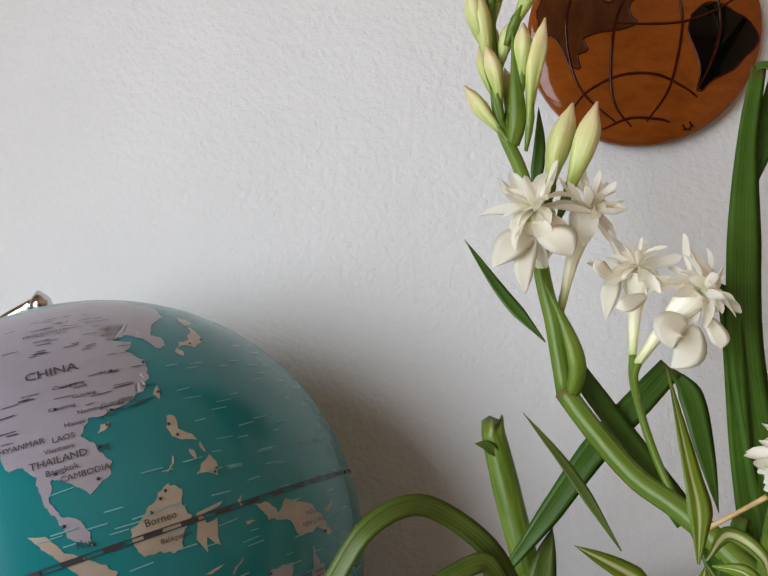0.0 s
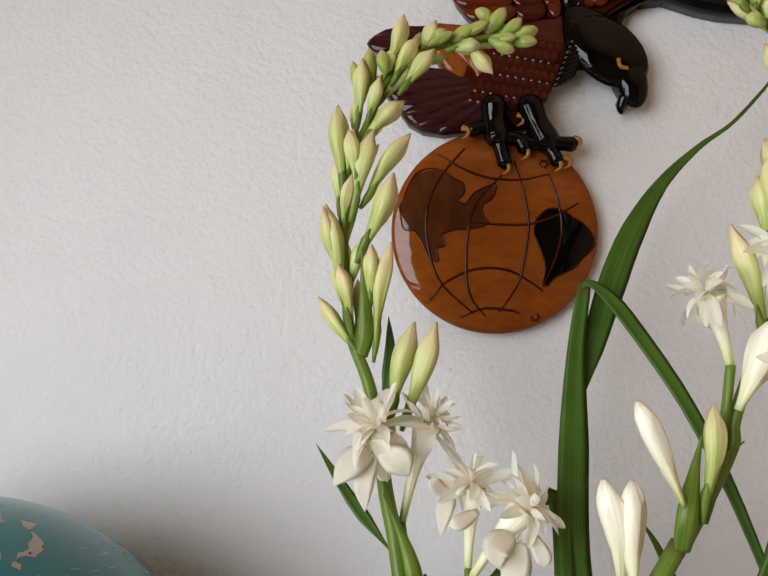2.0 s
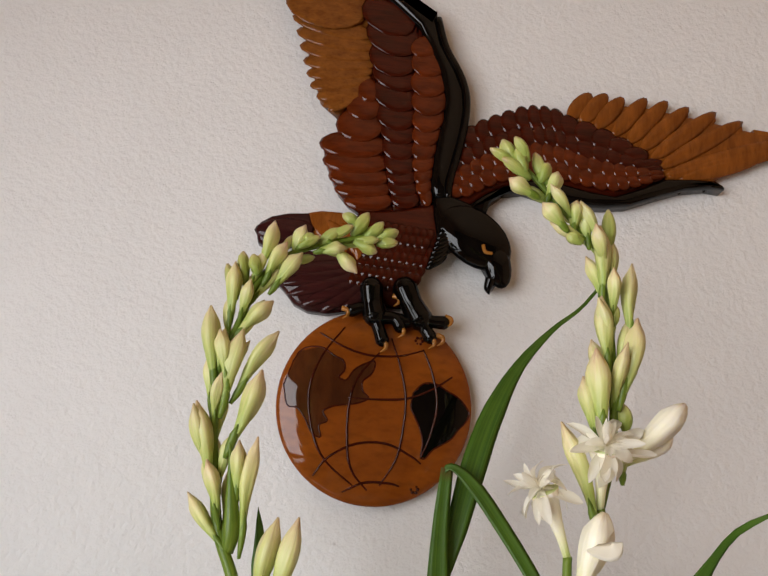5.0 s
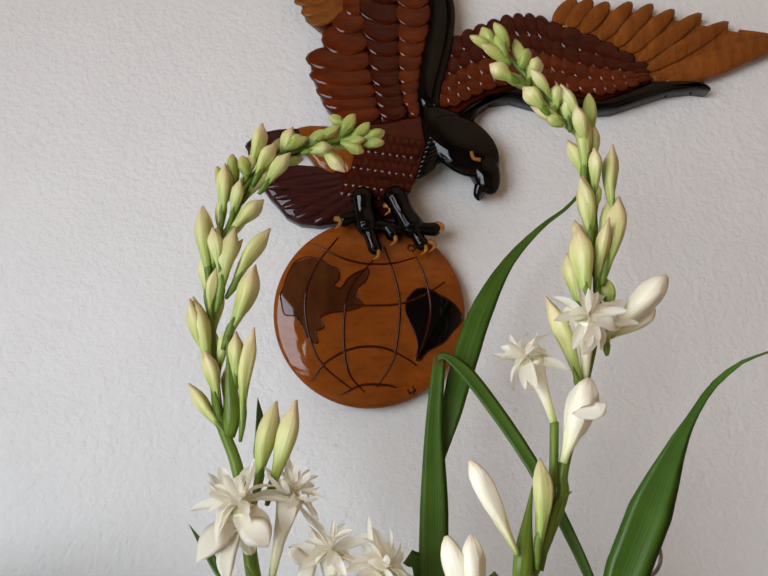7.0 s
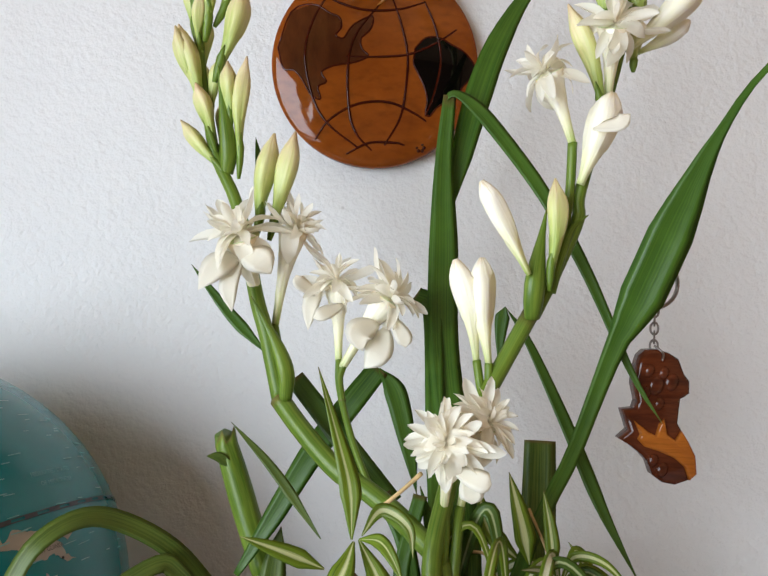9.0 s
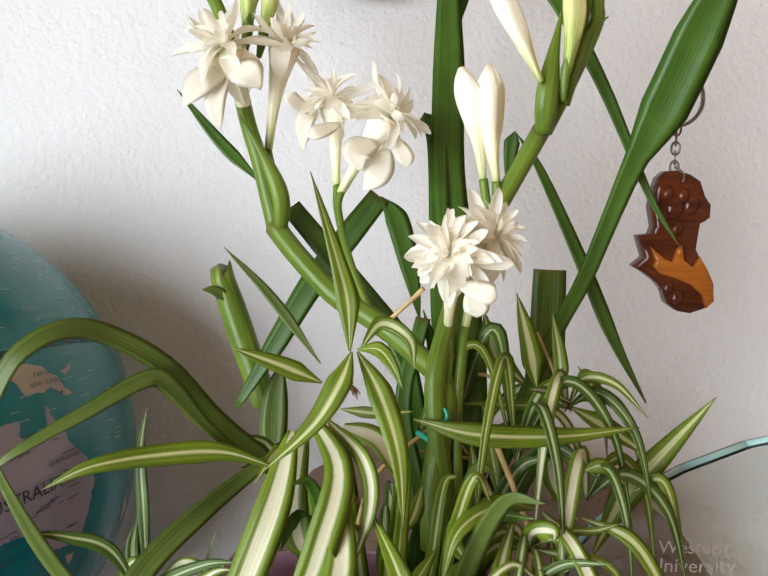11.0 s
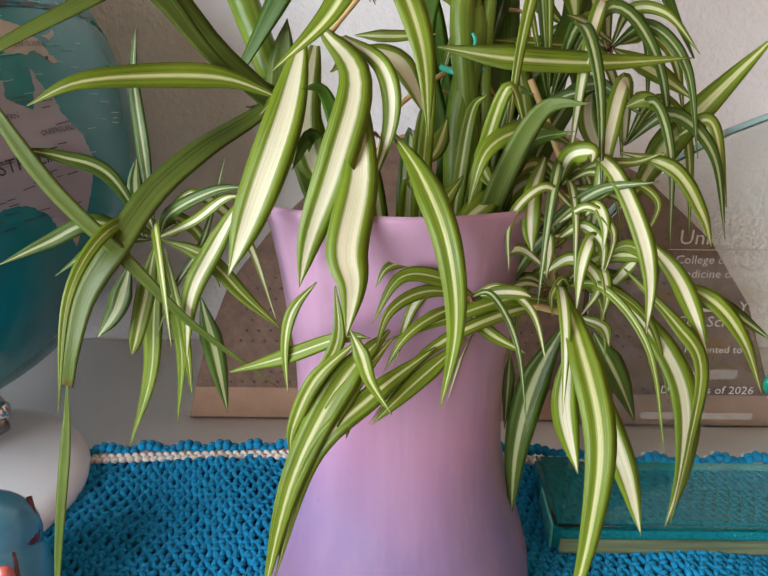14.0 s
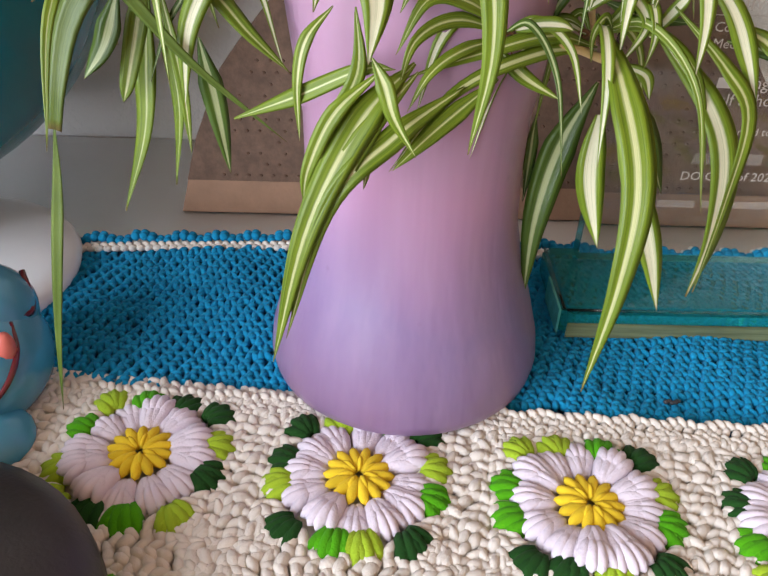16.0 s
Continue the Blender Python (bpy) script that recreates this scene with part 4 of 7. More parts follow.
spider([(0.180, 0.330, 0.253), (0.199, 0.325, 0.243), (0.213, 0.320, 0.234)], 0.0094)
spider([(0.180, 0.330, 0.255), (0.167, 0.320, 0.263), (0.156, 0.310, 0.267)], 0.0046, pale=True)
spider([(0.185, 0.335, 0.254), (0.192, 0.335, 0.259), (0.185, 0.340, 0.270)], 0.0052)
spider([(0.138, 0.320, 0.257), (0.142, 0.310, 0.234), (0.144, 0.300, 0.220)], 0.0074)
spider([(0.170, 0.320, 0.244), (0.170, 0.315, 0.224), (0.181, 0.310, 0.206)], 0.0097, pale=True)
spider([(0.127, 0.300, 0.207), (0.133, 0.305, 0.226), (0.132, 0.310, 0.242)], 0.0082)
spider([(0.110, 0.290, 0.231), (0.106, 0.280, 0.222), (0.101, 0.275, 0.217)], 0.0064)
spider([(0.205, 0.310, 0.221), (0.216, 0.305, 0.227), (0.226, 0.300, 0.194)], 0.0061)
# leaves round the left plantlet
spider([(-0.001, 0.270, 0.189), (-0.009, 0.260, 0.216), (-0.023, 0.255, 0.224), (-0.037, 0.250, 0.228)], 0.0058, dark=True)
spider([(-0.003, 0.270, 0.189), (-0.017, 0.260, 0.199), (-0.033, 0.255, 0.193), (-0.050, 0.250, 0.186)], 0.0067, dark=True)
spider([(-0.001, 0.270, 0.189), (-0.015, 0.262, 0.191), (-0.034, 0.258, 0.179)], 0.0054, dark=True)
spider([(-0.001, 0.275, 0.190), (-0.003, 0.280, 0.221), (-0.005, 0.285, 0.246), (-0.002, 0.285, 0.264)], 0.0055, dark=True)
spider([(0.002, 0.270, 0.190), (0.009, 0.265, 0.201), (0.027, 0.260, 0.211), (0.040, 0.258, 0.213)], 0.0052, dark=True)
spider([(0.002, 0.265, 0.191), (0.018, 0.262, 0.199), (0.030, 0.260, 0.208), (0.037, 0.260, 0.209)], 0.0042, pale=True)
spider([(0.003, 0.268, 0.190), (0.021, 0.262, 0.185), (0.035, 0.260, 0.170), (0.048, 0.258, 0.158)], 0.0066)
spider([(0.001, 0.268, 0.188), (-0.002, 0.262, 0.173), (-0.008, 0.260, 0.153), (-0.011, 0.260, 0.145)], 0.0076)
spider([(0.000, 0.272, 0.185), (-0.004, 0.270, 0.156), (-0.008, 0.268, 0.130), (-0.020, 0.266, 0.098)], 0.0084)
spider([(0.003, 0.268, 0.186), (0.006, 0.266, 0.163), (0.007, 0.264, 0.140), (0.002, 0.264, 0.111)], 0.0054)
spider([(0.035, 0.262, 0.206), (0.026, 0.258, 0.191), (0.016, 0.255, 0.172), (0.012, 0.254, 0.146)], 0.0080, pale=True)
spider([(0.016, 0.268, 0.166), (0.020, 0.266, 0.143), (0.023, 0.265, 0.116)], 0.0086, dark=True)
spider([(-0.006, 0.260, 0.184), (-0.012, 0.256, 0.167), (-0.021, 0.255, 0.155)], 0.0084, dark=True)
spider([(0.027, 0.280, 0.218), (0.019, 0.270, 0.190), (0.007, 0.265, 0.171), (-0.001, 0.262, 0.152)], 0.0026, dark=True)
spider([(-0.005, 0.275, 0.188), (-0.008, 0.280, 0.206), (-0.006, 0.280, 0.218)], 0.0064, dark=True)
spider([(0.003, 0.272, 0.189), (0.009, 0.272, 0.193), (0.009, 0.270, 0.197)], 0.0037)
spider([(0.005, 0.266, 0.187), (0.010, 0.262, 0.152), (0.010, 0.262, 0.125)], 0.0042)
# leaves hanging over the front and the right of the vase
spider([(0.152, 0.270, 0.177), (0.155, 0.238, 0.164), (0.160, 0.218, 0.139), (0.158, 0.208, 0.107), (0.153, 0.205, 0.063)], 0.0116)
spider([(0.163, 0.290, 0.146), (0.151, 0.285, 0.120), (0.145, 0.280, 0.089), (0.145, 0.278, 0.052)], 0.0137, dark=True)
spider([(0.170, 0.275, 0.135), (0.179, 0.268, 0.112), (0.189, 0.262, 0.087), (0.198, 0.260, 0.059)], 0.0114, pale=True)
spider([(0.163, 0.280, 0.137), (0.163, 0.275, 0.112), (0.171, 0.272, 0.082)], 0.0114, pale=True)
spider([(0.175, 0.270, 0.171), (0.193, 0.258, 0.151), (0.201, 0.250, 0.132), (0.203, 0.246, 0.104), (0.200, 0.244, 0.078)], 0.0117, pale=True)
spider([(0.175, 0.262, 0.182), (0.192, 0.250, 0.166), (0.202, 0.245, 0.151), (0.202, 0.242, 0.120), (0.200, 0.240, 0.083)], 0.0063)
spider([(0.182, 0.260, 0.193), (0.191, 0.254, 0.183), (0.199, 0.252, 0.169), (0.206, 0.250, 0.153)], 0.0076, pale=True)
spider([(0.159, 0.285, 0.222), (0.167, 0.265, 0.218), (0.175, 0.250, 0.200), (0.179, 0.245, 0.183), (0.180, 0.244, 0.163)], 0.0072, pale=True)
spider([(0.193, 0.262, 0.178), (0.207, 0.255, 0.172), (0.218, 0.250, 0.159), (0.228, 0.248, 0.138)], 0.0070)
spider([(0.199, 0.270, 0.169), (0.214, 0.262, 0.167), (0.233, 0.258, 0.155)], 0.0065, dark=True)
spider([(0.174, 0.285, 0.144), (0.185, 0.282, 0.125), (0.195, 0.280, 0.104)], 0.0110, dark=True)
spider([(0.140, 0.285, 0.134), (0.140, 0.285, 0.116), (0.140, 0.285, 0.096)], 0.0054, dark=True)
spider([(0.159, 0.290, 0.221), (0.140, 0.272, 0.231), (0.122, 0.258, 0.227), (0.115, 0.252, 0.207)], 0.0080)
spider([(0.137, 0.285, 0.227), (0.122, 0.270, 0.223), (0.124, 0.265, 0.214), (0.132, 0.262, 0.213)], 0.0067)
spider([(0.133, 0.270, 0.213), (0.122, 0.262, 0.206), (0.115, 0.258, 0.199), (0.115, 0.256, 0.182)], 0.0094)
spider([(0.133, 0.270, 0.209), (0.129, 0.268, 0.196), (0.135, 0.266, 0.174)], 0.0063, dark=True)
spider([(0.146, 0.280, 0.219), (0.139, 0.262, 0.210), (0.138, 0.256, 0.199), (0.139, 0.254, 0.191)], 0.0073, pale=True)
spider([(0.152, 0.280, 0.209), (0.152, 0.268, 0.222), (0.158, 0.262, 0.225), (0.158, 0.260, 0.222)], 0.0078, pale=True)
spider([(0.156, 0.285, 0.206), (0.164, 0.280, 0.216), (0.179, 0.278, 0.218), (0.188, 0.276, 0.222)], 0.0042)
spider([(0.157, 0.285, 0.206), (0.169, 0.275, 0.207), (0.179, 0.270, 0.201)], 0.0046, pale=True)
spider([(0.155, 0.280, 0.205), (0.162, 0.270, 0.199), (0.151, 0.264, 0.194), (0.142, 0.262, 0.196)], 0.0038, pale=True)
spider([(0.154, 0.275, 0.167), (0.164, 0.265, 0.184), (0.176, 0.260, 0.188), (0.192, 0.258, 0.183)], 0.0062)
spider([(0.170, 0.265, 0.171), (0.176, 0.262, 0.182), (0.179, 0.260, 0.187)], 0.0046, pale=True)
spider([(0.161, 0.262, 0.162), (0.169, 0.258, 0.160), (0.172, 0.257, 0.152)], 0.0047, pale=True)
spider([(0.161, 0.270, 0.177), (0.161, 0.268, 0.181), (0.159, 0.266, 0.171)], 0.0036, pale=True)
spider([(0.156, 0.280, 0.179), (0.170, 0.275, 0.175), (0.188, 0.272, 0.174)], 0.0056, dark=True)
spider([(0.179, 0.300, 0.234), (0.187, 0.298, 0.237), (0.197, 0.296, 0.229)], 0.0068)
spider([(0.175, 0.285, 0.220), (0.192, 0.275, 0.216), (0.203, 0.270, 0.201), (0.209, 0.270, 0.188)], 0.0066)
spider([(0.148, 0.290, 0.214), (0.159, 0.285, 0.191), (0.149, 0.282, 0.178)], 0.0034)
# the tuft that leans across the front of the vase
spider([(0.152, 0.262, 0.168), (0.133, 0.250, 0.175), (0.110, 0.240, 0.172), (0.086, 0.230, 0.167)], 0.0056)
spider([(0.152, 0.262, 0.167), (0.130, 0.248, 0.170), (0.102, 0.235, 0.161), (0.082, 0.225, 0.138)], 0.0050)
spider([(0.120, 0.250, 0.175), (0.105, 0.240, 0.187), (0.092, 0.234, 0.189), (0.083, 0.230, 0.174)], 0.0057)
spider([(0.121, 0.252, 0.174), (0.102, 0.240, 0.182), (0.089, 0.232, 0.178), (0.084, 0.228, 0.164)], 0.0048)
spider([(0.120, 0.252, 0.175), (0.102, 0.245, 0.190), (0.089, 0.240, 0.191), (0.084, 0.238, 0.184)], 0.0045)
spider([(0.120, 0.250, 0.174), (0.105, 0.238, 0.174), (0.094, 0.230, 0.169), (0.087, 0.226, 0.158)], 0.0042)
spider([(0.089, 0.232, 0.171), (0.073, 0.222, 0.156), (0.056, 0.213, 0.122), (0.043, 0.210, 0.070)], 0.0109)
spider([(0.105, 0.235, 0.163), (0.083, 0.222, 0.151), (0.063, 0.214, 0.131), (0.048, 0.211, 0.080)], 0.0081)
spider([(0.090, 0.230, 0.169), (0.073, 0.220, 0.150), (0.056, 0.214, 0.117), (0.050, 0.212, 0.091)], 0.0073)
spider([(0.116, 0.240, 0.164), (0.097, 0.228, 0.152), (0.083, 0.220, 0.141)], 0.0066)
spider([(0.079, 0.225, 0.171), (0.065, 0.220, 0.159), (0.057, 0.218, 0.142), (0.055, 0.218, 0.130)], 0.0058)
spider([(0.071, 0.232, 0.187), (0.072, 0.225, 0.171), (0.065, 0.222, 0.158), (0.058, 0.220, 0.148)], 0.0051)
spider([(0.030, 0.246, 0.146), (0.052, 0.236, 0.158), (0.073, 0.228, 0.170), (0.083, 0.226, 0.171)], 0.0057)
spider([(0.064, 0.240, 0.185), (0.056, 0.236, 0.176), (0.053, 0.234, 0.163), (0.053, 0.234, 0.144)], 0.0043)
spider([(0.076, 0.224, 0.175), (0.080, 0.220, 0.168), (0.083, 0.218, 0.159), (0.090, 0.217, 0.147)], 0.0056)
spider([(0.117, 0.250, 0.170), (0.125, 0.246, 0.163), (0.138, 0.244, 0.156)], 0.0055)
spider([(0.089, 0.262, 0.232), (0.099, 0.238, 0.222), (0.107, 0.224, 0.204), (0.110, 0.219, 0.178), (0.106, 0.220, 0.147)], 0.0096)
spider([(0.105, 0.260, 0.205), (0.097, 0.250, 0.197), (0.094, 0.248, 0.190)], 0.0043)
spider([(0.115, 0.268, 0.215), (0.105, 0.255, 0.206), (0.098, 0.250, 0.198)], 0.0059)
spider([(0.076, 0.228, 0.144), (0.075, 0.226, 0.137), (0.074, 0.226, 0.131)], 0.0023)
# leaves packed in the mouth of the vase
rp = random.Random(77)
for k in range(26):
    x, y = VX + rp.uniform(-0.036, 0.040), VY + rp.uniform(-0.028, 0.034)
    tilt, up = (x - VX) * rp.uniform(0.4, 1.3), rp.uniform(0.045, 0.085)
    pts = [(x, y, 0.162), (x + tilt * 0.3, y - 0.004, 0.162 + up * 0.55), (x + tilt * 0.8, y - rp.uniform(0.0, 0.014), 0.162 + up), (x + tilt * 1.3, y - rp.uniform(0.004, 0.024), 0.162 + up * rp.uniform(0.85, 1.2))]
    if k % 3:
        spider(pts, rp.uniform(0.006, 0.011), dark=k % 2 == 0)
    else:
        blade(pts, rp.uniform(0.006, 0.009), olive=k % 2 == 0)
# pale young leaves curling round the plantlet at the side of the vase
for k in range(13):
    a, ln = k * 2.39996 + rp.uniform(-0.6, 0.6), rp.uniform(0.012, 0.030)
    hub = Vector((0.155 + rp.uniform(-0.010, 0.012), 0.262, 0.208 - 0.0028 * k))
    d = Vector((math.cos(a), -abs(math.sin(a)) * 0.5, 0))
    spider([hub, hub + d * ln * 0.5 + Vector((0, 0, ln * 0.30)), hub + d * ln + Vector((0, 0, -ln * 0.05)), hub + d * ln * rp.uniform(0.7, 1.1) + Vector((0, 0, -ln * rp.uniform(0.5, 0.95)))], rp.uniform(0.0030, 0.0056), pale=k % 4 != 0)
spider([(0.121, 0.248, 0.177), (0.127, 0.244, 0.180), (0.134, 0.242, 0.1805), (0.138, 0.242, 0.179)], 0.0050, pale=True)
# runners and roots
runner([(0.083, 0.290, 0.212), (0.087, 0.290, 0.228), (0.094, 0.295, 0.237), (0.111, 0.310, 0.246), (0.115, 0.315, 0.246)], 0.0024)
runner([(0.124, 0.320, 0.244), (0.136, 0.310, 0.229), (0.143, 0.300, 0.217)], 0.0023)
runner([(0.135, 0.330, 0.268), (0.143, 0.330, 0.266), (0.146, 0.330, 0.255)], 0.0017)
runner([(0.178, 0.330, 0.253), (0.172, 0.335, 0.270), (0.165, 0.340, 0.286)], 0.0017)
runner([(0.142, 0.300, 0.244), (0.149, 0.290, 0.227), (0.155, 0.285, 0.208), (0.152, 0.280, 0.183), (0.154, 0.275, 0.164)], 0.0027)
runner([(0.072, 0.285, 0.259), (0.066, 0.285, 0.261), (0.080, 0.280, 0.278)], 0.0037)
runner([(0.090, 0.310, 0.292), (0.101, 0.305, 0.303), (0.109, 0.300, 0.312)], 0.0022)
runner([(0.155, 0.262, 0.164), (0.141, 0.255, 0.170), (0.123, 0.250, 0.174)], 0.0031)
runner([(0.109, 0.310, 0.238), (0.119, 0.310, 0.237), (0.136, 0.310, 0.234)], 0.0018)
roots((0.080, 0.278, 0.276), 0.0046)
roots((0.083, 0.285, 0.226), 0.0027)
roots((0.117, 0.250, 0.175), 0.0058)
roots((0.151, 0.268, 0.170), 0.0062)
roots((0.154, 0.284, 0.207), 0.0054)
roots((0.179, 0.332, 0.252), 0.0035)
# crowns of small leaves
tuft((0.179, 0.332, 0.252), 7, 0.050, 41, w=0.005)
tuft((0.154, 0.284, 0.207), 9, 0.045, 42, rise=0.25, w=0.0045)
tuft((0.151, 0.268, 0.170), 7, 0.050, 43, rise=0.15, w=0.005)
tuft((0.001, 0.270, 0.191), 6, 0.050, 44, rise=0.3, w=0.006)
tuft((0.117, 0.250, 0.175), 5, 0.035, 45, rise=0.3, w=0.004)
tuft((0.153, 0.315, 0.232), 6, 0.065, 47, rise=0.8, drop=0.8, w=0.007)
tuft((0.184, 0.310, 0.217), 6, 0.055, 49, rise=0.5, w=0.006)
tie((0.116, 0.312, 0.247))



# ---- writing ----
def letters(text, size, align='CENTER'):
    """The outlines of a text as vertices and faces in the plane, from the built-in font."""
    cu = bpy.data.curves.new("writing", 'FONT')
    cu.body, cu.size, cu.align_x, cu.align_y, cu.resolution_u = text, size, align, 'CENTER', 2
    tmp = bpy.data.objects.new("writing", cu)
    me = bpy.data.meshes.new_from_object(tmp)
    verts = [v.co.copy() for v in me.vertices]
    faces = [tuple(p.vertices) for p in me.polygons]
    bpy.data.objects.remove(tmp)
    bpy.data.meshes.remove(me)
    bpy.data.curves.remove(cu)
    return verts, faces


def add_mesh(bm, verts, faces, mi=0):
    vs = [bm.verts.new(v) for v in verts]
    for f in faces:
        try:
            bm.faces.new([vs[i] for i in f]).material_index = mi
        except ValueError:
            pass


# ---- the terrestrial globe ----
GC, GR = Vector((-0.2218, 0.4164, 0.1877)), 0.16
GTURN = Matrix(((-0.8663, 0.2086, -0.4539), (-0.3303, -0.9209, 0.2072), (-0.3748, 0.3294, 0.8666)))
GLOBE = thing("desk_globe", (GC.x, GC.y, 0.0), "teal desk globe on a tilted silver arm and white base", "globe")


def on_globe(lat, lon, lift=0.0):
    la, lo = radians(lat), radians(lon)
    return GC + GTURN @ Vector((math.cos(la) * math.cos(lo), math.cos(la) * math.sin(lo), math.sin(la))) * (GR + lift)


bm = bmesh.new()
blob(bm, Matrix.Translation(GC) @ GTURN.to_4x4() @ Matrix.Scale(GR, 4), 96, 48)
ball = part("ball", bm, M_SEA, GLOBE, "glossy teal printed sphere")


def land(outline, mat=None, lift=0.00014, cuts=4):
    """A land mass from (latitude, longitude) pairs, laid on the ball."""
    bm = bmesh.new()
    vs = [bm.verts.new((lo, la, 0)) for la, lo in outline]
    f = bm.faces.new(vs)
    bmesh.ops.triangulate(bm, faces=[f])
    for _ in range(2 if cuts > 2 else 1):
        bmesh.ops.subdivide_edges(bm, edges=bm.edges[:], cuts=2 if cuts > 2 else 1, use_grid_fill=True)
    for v in bm.verts:
        w = Vector((noise.noise(Vector((v.co.x * 0.9, v.co.y * 0.9, 3))), noise.noise(Vector((v.co.x * 0.9, v.co.y * 0.9, 9))), 0))
        v.co = on_globe(v.co.y + w.y * 0.5, v.co.x + w.x * 0.5, lift)
    part("land", bm, mat or M_LAND_SMALL, ball, "pale printed land")


land([(62, 78), (62, 140), (56, 137), (53, 141), (46, 137), (43, 131), (39, 127.5), (37.5, 129.5), (35, 129), (34.5, 126.5), (38, 125), (40, 122), (39, 118), (37.3, 122), (35, 119.5), (31.5, 121.8),
      (28, 121), (25, 119), (22.5, 114.5), (21.3, 110), (21.6, 108), (19, 105.8), (16.5, 107.8), (13, 109.3), (11, 108.8), (9, 105), (10.5, 103.8), (12.5, 101.5), (13.3, 100.3), (10, 99.3), (7, 100.4),
      (5.5, 103), (2, 104), (1.4, 103.5), (3.5, 100.8), (7, 99.6), (9.5, 98.3), (14, 97.9), (16.5, 96), (16, 94.4), (20, 92.8), (22.3, 91), (21.5, 87.5), (17, 82.5), (13, 80.2), (8.2, 77.5), (20, 73), (40, 70)], M_LAND)
land([(5.5, 95.4), (4.8, 97.8), (1.5, 100), (-1, 103.6), (-3.2, 106), (-5.8, 105.6), (-3.5, 102), (0.3, 99.2), (3, 97)])
land([(7, 116.8), (5.2, 119), (3, 118), (1, 119), (-1, 117.5), (-3.8, 116.2), (-3.2, 113), (-2.8, 110.3), (0.5, 109), (1.8, 109.8), (2.8, 111.4), (4.8, 114)])
land([(-6, 105.5), (-6.1, 108), (-6.8, 111), (-7, 113), (-8.2, 114.5), (-8.2, 111), (-7.5, 107)], cuts=2)
land([(1.5, 125), (0.6, 123.5), (0.6, 120.5), (-1.2, 121.2), (-0.8, 123.2), (-3.5, 122.5), (-5.2, 122.6), (-3.2, 120.8), (-5.5, 120.2), (-3, 118.9), (1, 120)], cuts=2)
land([(18.6, 120.8), (18.2, 122.2), (15.8, 121.6), (14, 124), (12.7, 124), (13.6, 121.5), (14.6, 120.2), (16.4, 119.9)], cuts=2)
land([(9.7, 125.5), (7.2, 126.5), (5.8, 125.4), (7, 124), (6.9, 122), (8.4, 123.4)], cuts=2)
land([(12.4, 124.6), (10.8, 125.2), (10.2, 124.9), (11.6, 124.3)], cuts=2)
land([(11.8, 122.2), (10.6, 123.2), (9.3, 123), (10.6, 122)], cuts=2)
land([(11.2, 119.4), (9, 117.9), (8.4, 117.2), (10, 118.9)], cuts=2)
land([(25.2, 121.6), (23.2, 121.3), (22, 120.8), (23.4, 120.1)], cuts=2)
land([(20, 110.9), (18.6, 110), (18.6, 108.8), (19.8, 109.3)], cuts=2)
land([(41.3, 141), (38, 141.2), (35.7, 140.6), (34.6, 138.5), (33.6, 135.9), (34.4, 133), (33.9, 131), (35.4, 133), (35.7, 136), (37.4, 137.2), (39.5, 139.9)], cuts=2)
land([(45.4, 142), (43.5, 145.2), (42, 143), (41.6, 140.3), (43.2, 140.5)], cuts=2)
land([(33.8, 130.8), (32.5, 132), (31.2, 130.8), (32.8, 129.8)], cuts=2)
land([(-0.7, 131), (-1, 134), (-3.3, 135.3), (-1.6, 138), (-2.8, 141.5), (-3.8, 144.5), (-5.6, 146), (-6.6, 147.6), (-8.8, 148.4), (-10.5, 150.6), (-10.2, 148), (-7.9, 145), (-8.6, 142.8), (-8.2, 139), (-5.2, 137.8), (-4, 133), (-2.4, 132.2)])
land([(-4.3, 152), (-5.4, 152), (-6.2, 149.5), (-5.5, 148.4), (-5.3, 150.5)], cuts=2)
land([(0.8, 127.6), (-0.8, 128.1), (0.4, 128.2), (1.6, 128.6)], cuts=2)
land([(-2.9, 128.2), (-3.2, 130.6), (-3.5, 128.4)], cuts=2)
land([(-8.4, 126.5), (-9.5, 124.6), (-10.3, 123.5), (-9.3, 124)], cuts=2)
land([(-8.4, 119), (-8.3, 122.8), (-8.9, 120)], cuts=2)
land([(-10.8, 142.5), (-14.2, 143.8), (-15.2, 145.3), (-19, 146.6), (-23, 150.8), (-28, 153.5), (-33.5, 151.6), (-37.6, 149.8), (-38.8, 146.3), (-38, 140.5), (-35, 138), (-32.5, 134), (-31.6, 129), (-33.9, 122), (-34.8, 117),
      (-31.8, 115.8), (-26, 113.5), (-21.8, 114.3), (-19.5, 121), (-16.5, 123), (-14, 127), (-15, 129.6), (-12, 131), (-12.2, 136.5), (-15, 135.5), (-17.6, 140), (-15, 141.7)], M_LAND)
land([(-41, 144.8), (-41, 148.2), (-43.5, 147)], cuts=2)
land([(-34.5, 172.8), (-37.6, 178.3), (-41.5, 175.3), (-39.3, 173.8)], cuts=2)


def globe_writing(lines, mat, name, label):
    for text, lat, lon, size in lines:
        bm = bmesh.new()
        verts, faces = letters(text, size)
        add_mesh(bm, [on_globe(lat + math.degrees(v.y / GR), lon + math.degrees(v.x / GR) / math.cos(radians(lat)), 0.0007) for v in verts], faces)
        part(name, bm, mat, ball, label, smooth=False)


